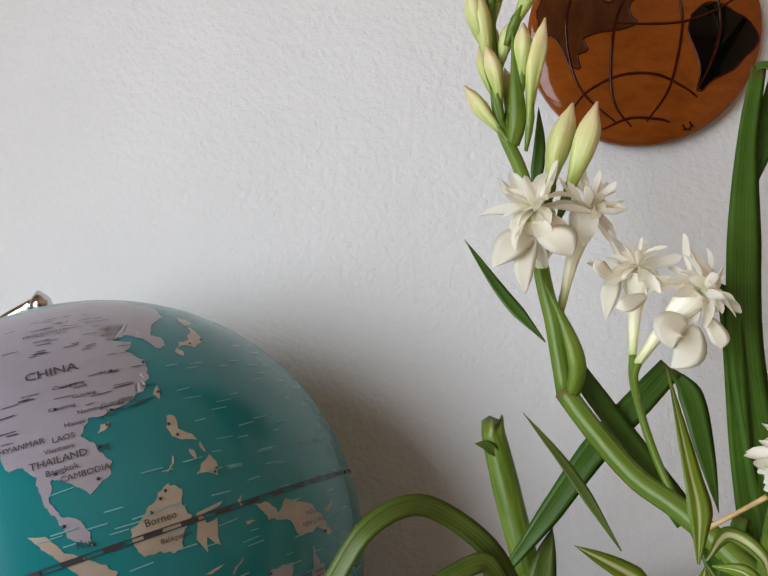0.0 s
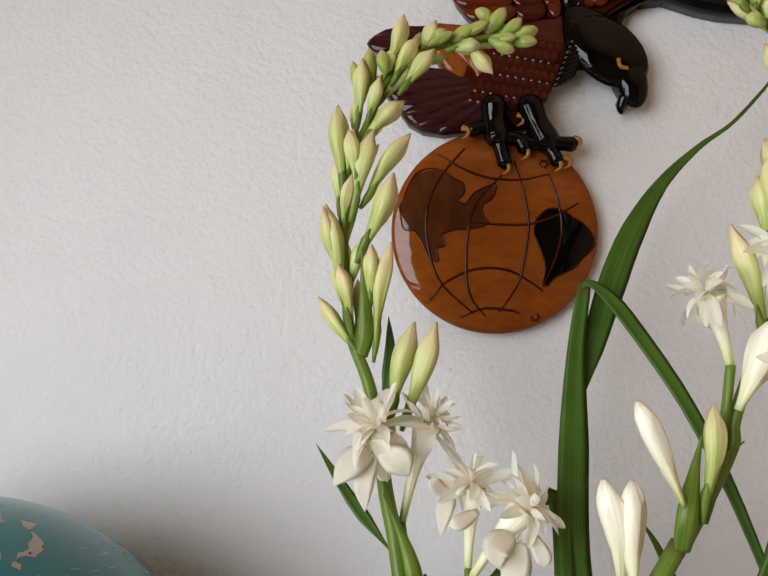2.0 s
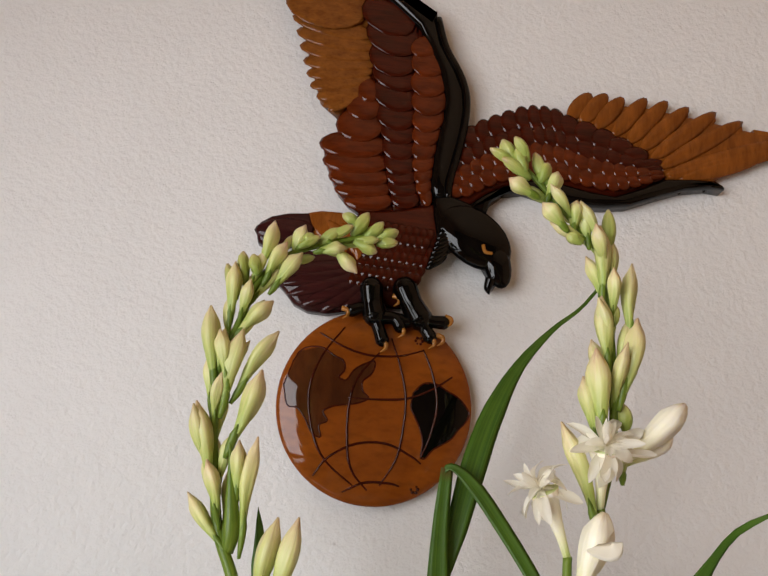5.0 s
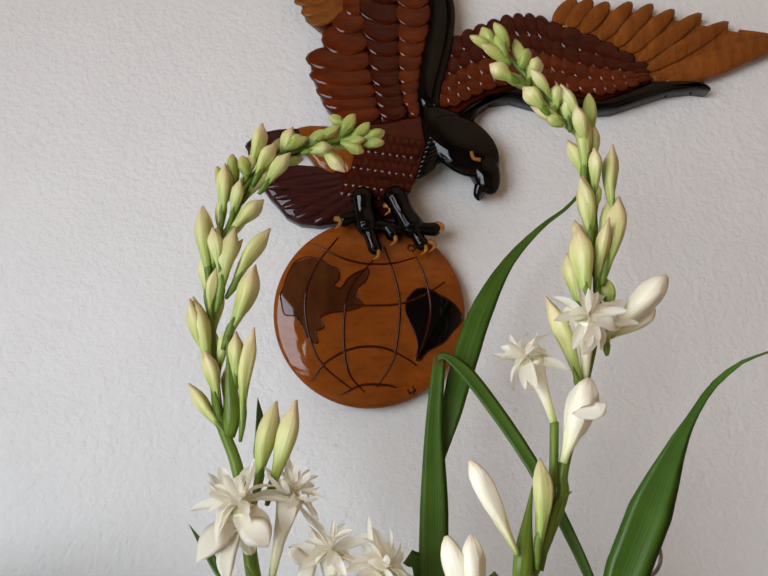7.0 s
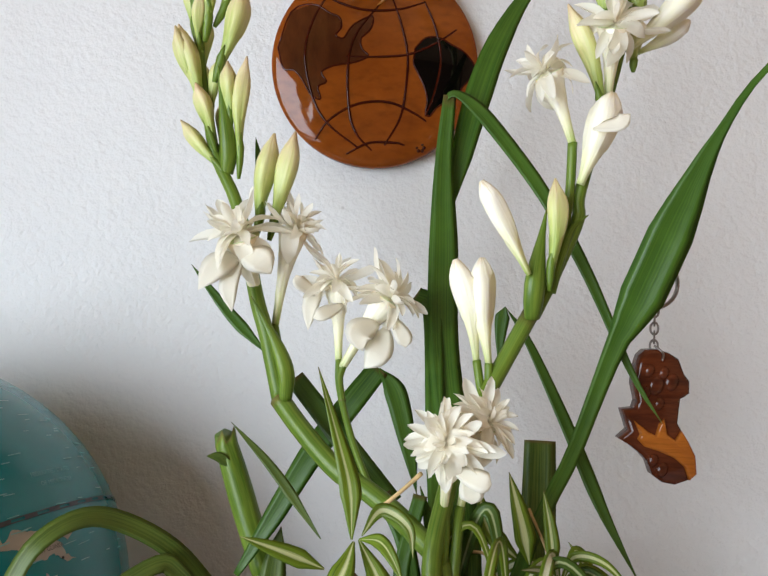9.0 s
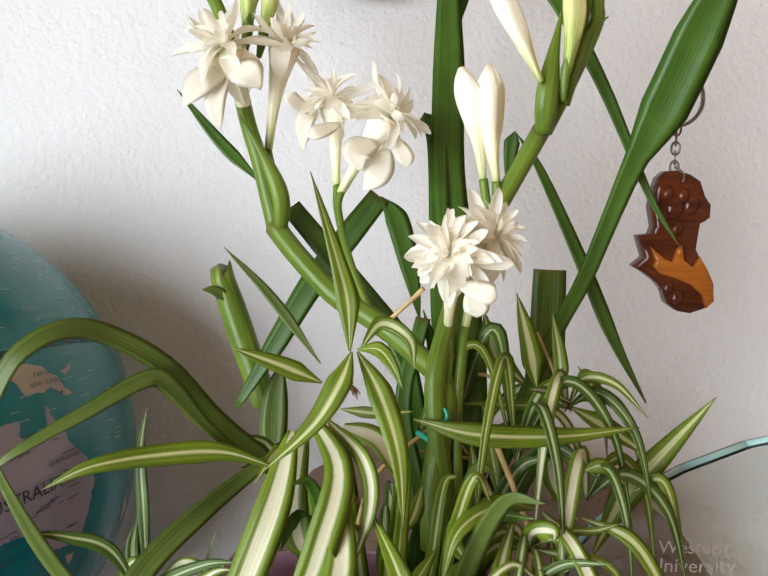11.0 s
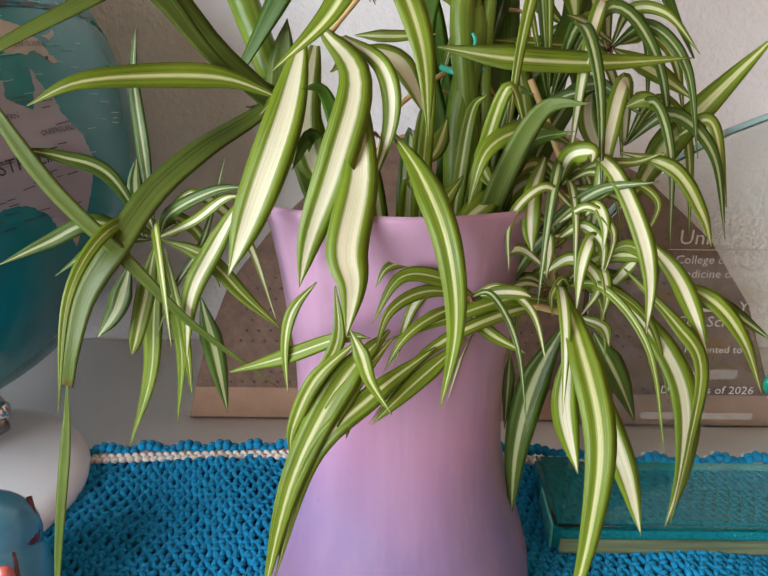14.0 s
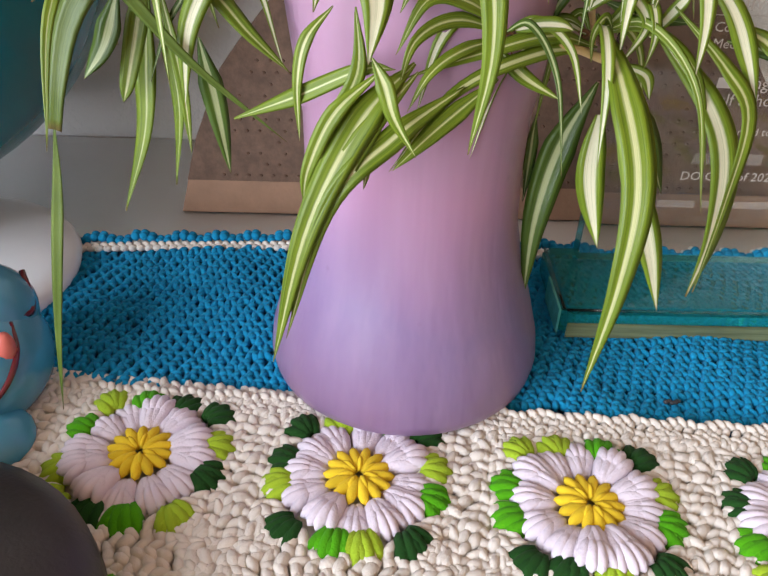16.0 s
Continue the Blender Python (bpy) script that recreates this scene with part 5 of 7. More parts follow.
globe_writing([("CHINA", 33.5, 103.5, 0.0076), ("THAILAND", 15.8, 101.8, 0.0049), ("Bangkok", 14.0, 102.0, 0.0040), ("LAOS", 19.3, 103.2, 0.0040), ("Hanoi", 21.4, 105.4, 0.0037), ("VIE", 15.6, 108.9, 0.0044),
               ("CAMBODIA", 12.4, 105.2, 0.0040), ("MYANMAR", 19.8, 96.6, 0.0040), ("Vientiane", 17.6, 102.2, 0.0033), ("Borneo", 1.8, 114.2, 0.0047), ("Kunming", 25.0, 104.0, 0.0033), ("MONGOLIA", 46, 104, 0.0040),
               ("Macau", 22.0, 112.6, 0.0033), ("Guangzhou", 23.4, 113.4, 0.0033), ("Nanning", 23.2, 108.4, 0.0033), ("Guiyang", 26.6, 108.2, 0.0033), ("Chongqing", 29.4, 106.0, 0.0033), ("Wuhan", 30.4, 114.0, 0.0033),
               ("Balikpapan", -1.6, 115.8, 0.0033), ("Ku", 1.9, 102.6, 0.0050), ("PAPUA", -5.2, 144.0, 0.0036), ("NEW GUINEA", -7.0, 144.2, 0.0033), ("AUSTRALIA", -25.5, 134.0, 0.0090), ("QUEENSLAND", -21.5, 144.5, 0.0035), ("NORTHERN", -18.0, 133.5, 0.0033)],
              M_PRINT, "printed_name", "black printed place name")
globe_writing([("FEDERATED STATES", 7.6, 152.0, 0.0037), ("OF MICRONESIA", 5.4, 152.5, 0.0037)], M_PALE_PRINT, "printed_name", "pale printed sea name")


def dashes(count, lat_lo, lat_hi, lon_lo, lon_hi, mat, name, seed, tall=0.5):
    """Short plain bars for small print that cannot be read."""
    r, bm = random.Random(seed), bmesh.new()
    for _ in range(count):
        la, lo, ln = r.uniform(lat_lo, lat_hi), r.uniform(lon_lo, lon_hi), r.uniform(1.6, 4.2)
        if 30.5 < la < 37 and 92 < lo < 114:
            continue
        h = r.uniform(0.16, 0.26) * tall * 2
        skew = r.uniform(-0.06, 0.06) * ln
        n = 4
        top = [bm.verts.new(on_globe(la + h + skew * i / n, lo + ln * i / n, 0.00065)) for i in range(n + 1)]
        bot = [bm.verts.new(on_globe(la + skew * i / n, lo + ln * i / n, 0.00065)) for i in range(n + 1)]
        for i in range(n):
            bm.faces.new((bot[i], bot[i + 1], top[i + 1], top[i]))
    tagged(part(name, bm, mat, ball, "small unreadable print", smooth=False), kind="stuff")


dashes(85, 21, 52, 92, 119, M_PRINT, "land_print", 3, 0.4)
dashes(45, -36, -14, 118, 147, M_PRINT, "land_print", 4, 0.4)
dashes(90, -30, 34, 124, 170, M_PALE_PRINT, "sea_print", 5, 0.4)
dashes(40, -14, 12, 96, 135, M_PALE_PRINT, "sea_print", 6, 0.4)
bm = bmesh.new()
for lat, lift in ((0.36, 0.0007), (-0.36, 0.0007)):
    ring = [[bm.verts.new(on_globe(lat + d, lo, lift)) for d in (-0.10, 0.10)] for lo in range(60, 241, 3)]
    for a, b in zip(ring, ring[1:]):
        bm.faces.new((a[0], b[0], b[1], a[1]))
for lo in range(60, 240, 3):
    if (lo // 3) % 2:
        q = [bm.verts.new(on_globe(la, ln, 0.0006)) for la, ln in ((-0.26, lo), (-0.26, lo + 3), (0.26, lo + 3), (0.26, lo))]
        bm.faces.new(q)
part("equator_line", bm, M_PRINT, ball, "black and white chequered equator line", smooth=False)
bm = bmesh.new()
r = random.Random(11)
for lat, lon in ((23.7, 121.1), (16.9, 120.4), (14.6, 121.2), (7.1, 125.7), (6.6, 125.2), (4.9, 115), (5.9, 116.1), (13.7, 100.9), (19.6, 110.4), (22.2, 111.8), (10.9, 106.8), (1.4, 103.9), (5.4, 100.5), (16.1, 108.2), (3.2, 113.1), (35.7, 139.7), (34.7, 135.4), (31.2, 121.4), (30.6, 114.4), (25.1, 102.8), (-9.4, 147.2), (-12.5, 130.9)):
    blob(bm, Matrix.Translation(on_globe(lat, lon, 0.0003)) @ Matrix.Scale(0.0008, 4), 8, 5)
tagged(part("city_dots", bm, M_PRINT, ball, "small black city dots", smooth=True), kind="stuff")
# arm, pole caps and base
axis = GTURN @ Vector((0, 0, 1))
bm = bmesh.new()
arc = [GC + (axis * math.cos(a) + (axis.cross(Vector((0, 1, 0)))).normalized() * -math.sin(a)) * 0.174 for a in (math.pi * k / 16 for k in range(17))]
if arc[8].x > GC.x:
    arc = [GC + (p - GC) - 2 * (p - GC).dot((axis.cross(Vector((0, 1, 0)))).normalized()) * (axis.cross(Vector((0, 1, 0)))).normalized() for p in arc]
tube(bm, arc, 0.0042, n=10, rings=48, flat=0.7)
part("meridian_arm", bm, M_CHROME, GLOBE, "polished silver half-ring arm")
for s in (1, -1):
    bm = bmesh.new()
    tube(bm, [GC + axis * s * 0.158, GC + axis * s * 0.168, GC + axis * s * 0.181], [0.009, 0.0055, 0.0055, 0.0075, 0.006, 0.001], n=16, rings=12)
    part("axis_cap", bm, M_CHROME, GLOBE)
BX, BY = -0.164, 0.345
bm = bmesh.new()
lathe(bm, [(0, 0), (0.070, 0.0), (0.0775, 0.003), (0.079, 0.008), (0.076, 0.0125), (0.068, 0.0155), (0.03, 0.0195), (0.014, 0.022), (0, 0.022)], (BX, BY, 0.004), 64)
part("base", bm, M_WHITE_PLASTIC, GLOBE, "round white plastic base")
foot = GC - axis * 0.178
bm = bmesh.new()
tube(bm, [(BX, BY, 0.022), (BX + (foot.x - BX) * 0.3, BY + (foot.y - BY) * 0.3, 0.030), tuple(foot)], [0.010, 0.006, 0.006], n=12, rings=12)
part("stand_neck", bm, M_STEEL, GLOBE, "dark metal swivel joint")

# ---- the carved eagle on its wooden globe, one piece ----
TAN_ZONE = [(0.0490, 0.9232), (0.0557, 0.8803), (0.0511, 0.8642), (0.0437, 0.8506), (0.0369, 0.8372), (0.0330, 0.8267), (0.0266, 0.8222), (0.0102, 0.8354), (0.0037, 0.8557), (-0.0055, 0.8841), (-0.0186, 0.9294), (-0.0338, 0.9676), (-0.0465, 1.0013), (-0.0412, 1.0224), (-0.0216, 1.0209), (0.0039, 1.0051), (0.0249, 0.9806), (0.0412, 0.9505)]
OUTER_ZONE = [(0.0557, 0.8803), (0.0591, 0.8542), (0.0671, 0.8239), (0.0712, 0.7990), (0.0747, 0.7745), (0.0779, 0.7554), (0.0843, 0.7329), (0.0549, 0.7293), (0.0450, 0.7353), (0.0355, 0.7456), (0.0285, 0.7581), (0.0211, 0.7751), (0.0173, 0.7906), (0.0300, 0.8063), (0.0313, 0.8190), (0.0382, 0.8373), (0.0472, 0.8534)]
MIDDLE_ZONE = [(0.0039, 1.0051), (0.0247, 0.9834), (0.0551, 0.9571), (0.0800, 0.9337), (0.0948, 0.9198), (0.0940, 0.8937), (0.0958, 0.8619), (0.0971, 0.8309), (0.0973, 0.8056), (0.0993, 0.7810), (0.1018, 0.7617), (0.1080, 0.7391), (0.0843, 0.7329), (0.0779, 0.7554), (0.0747, 0.7745), (0.0712, 0.7990), (0.0671, 0.8239), (0.0591, 0.8542), (0.0557, 0.8803), (0.0490, 0.9232), (0.0412, 0.9505), (0.0249, 0.9806)]
INNER_ZONE = [(0.0948, 0.9198), (0.1025, 0.9051), (0.1161, 0.8765), (0.1234, 0.8481), (0.1215, 0.8223), (0.1177, 0.8019), (0.1161, 0.7820), (0.1151, 0.7625), (0.1188, 0.7435), (0.1080, 0.7391), (0.1018, 0.7617), (0.0993, 0.7810), (0.0973, 0.8056), (0.0971, 0.8309), (0.0958, 0.8619), (0.0940, 0.8937)]
WING_EDGE = [(-0.0412, 1.0224), (-0.0216, 1.0209), (0.0137, 1.0030), (0.0544, 0.9696), (0.0890, 0.9455), (0.1087, 0.9263), (0.1107, 0.9376), (0.1125, 0.9266), (0.1190, 0.9008), (0.1337, 0.8750), (0.1421, 0.8546), (0.1440, 0.8340), (0.1414, 0.8085), (0.1362, 0.7833), (0.1315, 0.7611), (0.1310, 0.7466), (0.1187, 0.7473), (0.1147, 0.7600), (0.1161, 0.7820), (0.1185, 0.8045), (0.1228, 0.8250), (0.1235, 0.8455), (0.1176, 0.8713), (0.1075, 0.8946), (0.0949, 0.9182), (0.0752, 0.9361), (0.0453, 0.9621), (0.0043, 0.9993)]
COVERT_ZONE = [(0.1315, 0.7611), (0.1362, 0.7833), (0.1414, 0.8060), (0.1511, 0.8182), (0.1646, 0.8277), (0.1796, 0.8353), (0.1942, 0.8425), (0.2080, 0.8444), (0.2218, 0.8443), (0.2356, 0.8400), (0.2584, 0.8333), (0.2812, 0.8251), (0.2991, 0.8161), (0.3124, 0.8058), (0.3233, 0.7950), (0.3273, 0.7864), (0.3019, 0.7740), (0.2792, 0.7648), (0.2569, 0.7678), (0.2346, 0.7718), (0.2167, 0.7756), (0.1988, 0.7715), (0.1811, 0.7656), (0.1634, 0.7558), (0.1482, 0.7429), (0.1328, 0.7444)]
FLIGHT_ZONE = [(0.2356, 0.8411), (0.2474, 0.8553), (0.2591, 0.8593), (0.2739, 0.8592), (0.2892, 0.8581), (0.3092, 0.8584), (0.3287, 0.8555), (0.3495, 0.8527), (0.3725, 0.8490), (0.4001, 0.8446), (0.4231, 0.8409), (0.4367, 0.8367), (0.4197, 0.8294), (0.4308, 0.8240), (0.4092, 0.8145), (0.3900, 0.8042), (0.3754, 0.7918), (0.3682, 0.7864), (0.3273, 0.7864), (0.3233, 0.7950), (0.3124, 0.8058), (0.2991, 0.8161), (0.2812, 0.8251), (0.2584, 0.8333)]
LOWER_EDGE = [(0.1462, 0.7381), (0.1634, 0.7548), (0.1811, 0.7646), (0.1988, 0.7710), (0.2167, 0.7746), (0.2346, 0.7708), (0.2569, 0.7663), (0.2791, 0.7638), (0.3019, 0.7730), (0.3250, 0.7847), (0.3478, 0.7871), (0.3705, 0.7876), (0.3790, 0.7797), (0.3655, 0.7809), (0.3426, 0.7765), (0.3196, 0.7678), (0.2923, 0.7564), (0.2699, 0.7531), (0.2432, 0.7530), (0.2255, 0.7553), (0.1989, 0.7618), (0.1811, 0.7583), (0.1689, 0.7475), (0.1655, 0.7359)]
HEAD_ZONE = [(0.1187, 0.7459), (0.1327, 0.7501), (0.1482, 0.7453), (0.1593, 0.7403), (0.1655, 0.7359), (0.1748, 0.7256), (0.1845, 0.7145), (0.1885, 0.7009), (0.1869, 0.6872), (0.1805, 0.6778), (0.1758, 0.6708), (0.1720, 0.6697), (0.1689, 0.6771), (0.1702, 0.6817), (0.1662, 0.6882), (0.1600, 0.6984), (0.1491, 0.7051), (0.1383, 0.7026), (0.1290, 0.6966), (0.1230, 0.7109), (0.1193, 0.7294)]
BODY_ZONE = [(0.0549, 0.7293), (0.0843, 0.7329), (0.1080, 0.7391), (0.1197, 0.7426), (0.1245, 0.7297), (0.1303, 0.7114), (0.1290, 0.6966), (0.1215, 0.6916), (0.1122, 0.6865), (0.1077, 0.6714), (0.1058, 0.6558), (0.0970, 0.6456), (0.0861, 0.6459), (0.0785, 0.6534), (0.0635, 0.6578), (0.0512, 0.6660), (0.0450, 0.6836), (0.0486, 0.7066)]
TAIL_TOP = [(-0.0317, 0.7037), (-0.0291, 0.7122), (-0.0199, 0.7187), (-0.0052, 0.7229), (0.0128, 0.7244), (0.0174, 0.7094), (0.0015, 0.6947), (-0.0193, 0.6898), (-0.0290, 0.6938)]
TAIL_PALE = [(0.0111, 0.7238), (0.0225, 0.7273), (0.0398, 0.7274), (0.0561, 0.7247), (0.0624, 0.7120), (0.0575, 0.6866), (0.0430, 0.6812), (0.0319, 0.6873), (0.0178, 0.7048)]
TAIL_FAN = [(-0.0146, 0.6668), (-0.0079, 0.6583), (-0.0011, 0.6520), (0.0069, 0.6424), (0.0190, 0.6370), (0.0357, 0.6362), (0.0500, 0.6396), (0.0664, 0.6457), (0.0807, 0.6522), (0.0778, 0.6675), (0.0578, 0.6821), (0.0360, 0.6898), (0.0083, 0.6905), (-0.0078, 0.6806)]
A_TIPS = [(-0.0436, 0.9957), (-0.0177, 0.9294), (-0.0084, 0.9016), (-0.0001, 0.8738), (0.0072, 0.8507), (0.0192, 0.8309), (0.0287, 0.8239)]
A_ROOTS = [(0.0148, 0.9885), (0.0483, 0.9122), (0.0542, 0.8909), (0.0560, 0.8750), (0.0536, 0.8617), (0.0477, 0.8457), (0.0402, 0.8349)]
B_TIPS = [(0.0472, 0.8534), (0.0384, 0.8347), (0.0317, 0.8140), (0.0163, 0.7915), (0.0212, 0.7736), (0.0286, 0.7571), (0.0356, 0.7442), (0.0468, 0.7335)]
B_ROOTS = [(0.0588, 0.8594), (0.0645, 0.8390), (0.0683, 0.8189), (0.0723, 0.7941), (0.0751, 0.7746), (0.0772, 0.7601), (0.0800, 0.7483), (0.0833, 0.7357)]
C_TIPS = [(0.0412, 0.9505), (0.0503, 0.9178), (0.0562, 0.8804), (0.0595, 0.8543), (0.0676, 0.8239), (0.0716, 0.7990), (0.0751, 0.7746), (0.0783, 0.7554), (0.0835, 0.7390)]
C_ROOTS = [(0.0853, 0.9230), (0.0940, 0.8937), (0.0956, 0.8672), (0.0969, 0.8360), (0.0976, 0.8107), (0.0985, 0.7883), (0.1007, 0.7688), (0.1034, 0.7545), (0.1071, 0.7404)]
D_TIPS = [(0.0951, 0.9127), (0.0952, 0.8884), (0.0965, 0.8567), (0.0983, 0.8259), (0.0984, 0.8007), (0.1002, 0.7786), (0.1028, 0.7593), (0.1088, 0.7420)]
D_ROOTS = [(0.1051, 0.8971), (0.1177, 0.8687), (0.1232, 0.8404), (0.1209, 0.8147), (0.1171, 0.7920), (0.1156, 0.7722), (0.1157, 0.7577), (0.1178, 0.7458)]
F_TOP = [(0.1358, 0.7981), (0.1497, 0.8201), (0.1632, 0.8296), (0.1786, 0.8373), (0.1942, 0.8451), (0.2080, 0.8475), (0.2218, 0.8474), (0.2356, 0.8400), (0.2584, 0.8333), (0.2811, 0.8246), (0.3013, 0.8137), (0.3189, 0.7987)]
F_BOTTOM = [(0.1336, 0.7468), (0.1481, 0.7491), (0.1634, 0.7596), (0.1833, 0.7686), (0.2033, 0.7752), (0.2212, 0.7758), (0.2391, 0.7721), (0.2569, 0.7688), (0.2770, 0.7661), (0.2905, 0.7694), (0.3066, 0.7767), (0.3237, 0.7861)]
G_TIPS = [(0.2592, 0.8656), (0.2741, 0.8666), (0.2895, 0.8644), (0.3110, 0.8659), (0.3306, 0.8651), (0.3504, 0.8606), (0.3760, 0.8581), (0.4006, 0.8509), (0.4521, 0.8377), (0.4403, 0.8266), (0.4186, 0.8171)]
G_ROOTS = [(0.2378, 0.8376), (0.2493, 0.8348), (0.2630, 0.8305), (0.2788, 0.8244), (0.2924, 0.8182), (0.3035, 0.8118), (0.3133, 0.8044), (0.3211, 0.7964), (0.3253, 0.7902), (0.3274, 0.7879), (0.3387, 0.7871)]
LAND_NORTH = [(0.0071, 0.5736), (0.0167, 0.6015), (0.0334, 0.6065), (0.0461, 0.5999), (0.0537, 0.5964), (0.0552, 0.5888), (0.0511, 0.5827), (0.0572, 0.5807), (0.0623, 0.5888), (0.0688, 0.5939), (0.0790, 0.5979), (0.0775, 0.5878), (0.0704, 0.5807), (0.0714, 0.5726), (0.0764, 0.5675), (0.0663, 0.5625), (0.0501, 0.5595), (0.0410, 0.5544), (0.0451, 0.5473), (0.0385, 0.5433), (0.0410, 0.5342), (0.0334, 0.5372), (0.0269, 0.5483), (0.0198, 0.5559), (0.0117, 0.5574)]
LAND_SOUTH = [(0.1119, 0.5746), (0.1195, 0.5827), (0.1296, 0.5837), (0.1397, 0.5787), (0.1498, 0.5736), (0.1584, 0.5635), (0.1564, 0.5559), (0.1498, 0.5483), (0.1447, 0.5407), (0.1372, 0.5357), (0.1296, 0.5306), (0.1245, 0.5240), (0.1210, 0.5255), (0.1220, 0.5357), (0.1195, 0.5458), (0.1144, 0.5559), (0.1108, 0.5635)]
DISC_LINE_A = [(0.0523, 0.6247), (0.0356, 0.5987), (0.0282, 0.5694), (0.0342, 0.5374), (0.0465, 0.5162), (0.0709, 0.4978)]
DISC_LINE_B = [(0.0856, 0.6095), (0.0666, 0.5836), (0.0611, 0.5588), (0.0628, 0.5268), (0.0684, 0.5093), (0.0807, 0.4963)]
DISC_LINE_C = [(0.0914, 0.6182), (0.1005, 0.5935), (0.1062, 0.5690), (0.1052, 0.5407), (0.1013, 0.5206), (0.0903, 0.5006)]
DISC_LINE_D = [(0.1181, 0.6111), (0.1269, 0.5906), (0.1316, 0.5661), (0.1275, 0.5417), (0.1209, 0.5235)]
DISC_LINE_E = [(0.0323, 0.6187), (0.0532, 0.6079), (0.0738, 0.6026), (0.0980, 0.6038), (0.1181, 0.6102)]
DISC_LINE_F = [(0.0595, 0.5668), (0.0834, 0.5671), (0.1074, 0.5699), (0.1272, 0.5790), (0.1431, 0.5905)]
DISC_LINE_G = [(0.0375, 0.5041), (0.0483, 0.5190), (0.0693, 0.5310), (0.0929, 0.5329), (0.1129, 0.5251), (0.1218, 0.5196)]
DISC_LINE_H = [(0.0614, 0.4935), (0.0785, 0.5020), (0.0980, 0.5028), (0.1059, 0.5012)]
PENDANT = [(0.2361, 0.3622), (0.2420, 0.3627), (0.2489, 0.3609), (0.2544, 0.3576), (0.2576, 0.3495), (0.2607, 0.3456), (0.2607, 0.3388), (0.2578, 0.3365), (0.2559, 0.3357), (0.2553, 0.3292), (0.2547, 0.3224), (0.2599, 0.3130), (0.2640, 0.3050), (0.2651, 0.2955), (0.2620, 0.2913), (0.2540, 0.2884), (0.2471, 0.2896), (0.2416, 0.2936), (0.2392, 0.3003), (0.2358, 0.3043), (0.2288, 0.3096), (0.2228, 0.3129), (0.2280, 0.3177), (0.2242, 0.3290), (0.2309, 0.3299), (0.2321, 0.3340), (0.2299, 0.3434), (0.2310, 0.3529), (0.2327, 0.3589)]
PENDANT_BAND = [(0.2297, 0.3237), (0.2375, 0.3179), (0.2417, 0.3158), (0.2433, 0.3221), (0.2460, 0.3251), (0.2479, 0.3168), (0.2523, 0.3134), (0.2557, 0.3189), (0.2599, 0.3125), (0.2637, 0.3050), (0.2646, 0.2955), (0.2604, 0.2918), (0.2582, 0.2989), (0.2521, 0.3039), (0.2438, 0.3072), (0.2356, 0.3097), (0.2317, 0.3137), (0.2332, 0.3162)]

CARVE = [M_EBONY, M_ROSE, M_MAHOG, M_PLUM, M_ORANGE, M_TAN, M_DISC, M_SEAWOOD, M_CLAW]
carve = bmesh.new()


def plate(bm, outline, back, front, mi, soft=0.003):
    """A thick board with a rounded front edge, its outline in the wall's plane."""
    pts = [Vector((x, 0, z)) for x, z in outline]
    area2 = sum(a.x * b.z - b.x * a.z for a, b in zip(pts, pts[1:] + pts[:1]))
    if area2 < 0:
        pts.reverse()
    n = len(pts)
    nor = []
    for i in range(n):
        e = (pts[(i + 1) % n] - pts[i - 1]).normalized()
        nor.append(Vector((-e.z, 0, e.x)))
    rings = []
    for inset, y in ((0, back), (0, front + soft), (soft * 0.3, front + soft * 0.3), (soft, front)):
        rings.append([bm.verts.new((p.x + q.x * inset, y, p.z + q.z * inset)) for p, q in zip(pts, nor)])
    for a, b in zip(rings, rings[1:]):
        for i in range(n):
            bm.faces.new((a[i], a[(i + 1) % n], b[(i + 1) % n], b[i])).material_index = mi
    for ring in (rings[0][::-1], rings[-1]):
        bm.faces.new(ring).material_index = mi


def along(line, s):
    k = s * (len(line) - 1)
    i = min(int(k), len(line) - 2)
    a, b = line[i], line[i + 1]
    return a[0] + (b[0] - a[0]) * (k - i), a[1] + (b[1] - a[1]) * (k - i)


def feather(bm, tip, root, w, h, y, mi, over=0.10):
    dx, dz = tip[0] - root[0], tip[1] - root[1]
    ln = math.hypot(dx, dz) * (1 + over)
    cx, cz = (tip[0] + root[0]) / 2, (tip[1] + root[1]) / 2
    blob(bm, Matrix.Translation((cx, y, cz)) @ Matrix.Rotation(-math.atan2(dz, dx), 4, 'Y') @ Matrix.Rotation(radians(9), 4, 'X') @ Matrix.Diagonal((ln / 2, h, w / 2, 1)), 14, 8, mi)


def feathers(bm, tips, roots, n, mi, h=0.0036, y=0.0, fat=1.55):
    for k in range(n):
        s = (k + 0.5) / n
        a, b = along(tips, max(0, s - 0.5 / n)), along(tips, min(1, s + 0.5 / n))
        w = math.hypot(a[0] - b[0], a[1] - b[1]) * fat
        feather(bm, along(tips, s), along(roots, s), w, h, NORTH - 0.0135 + y, mi)


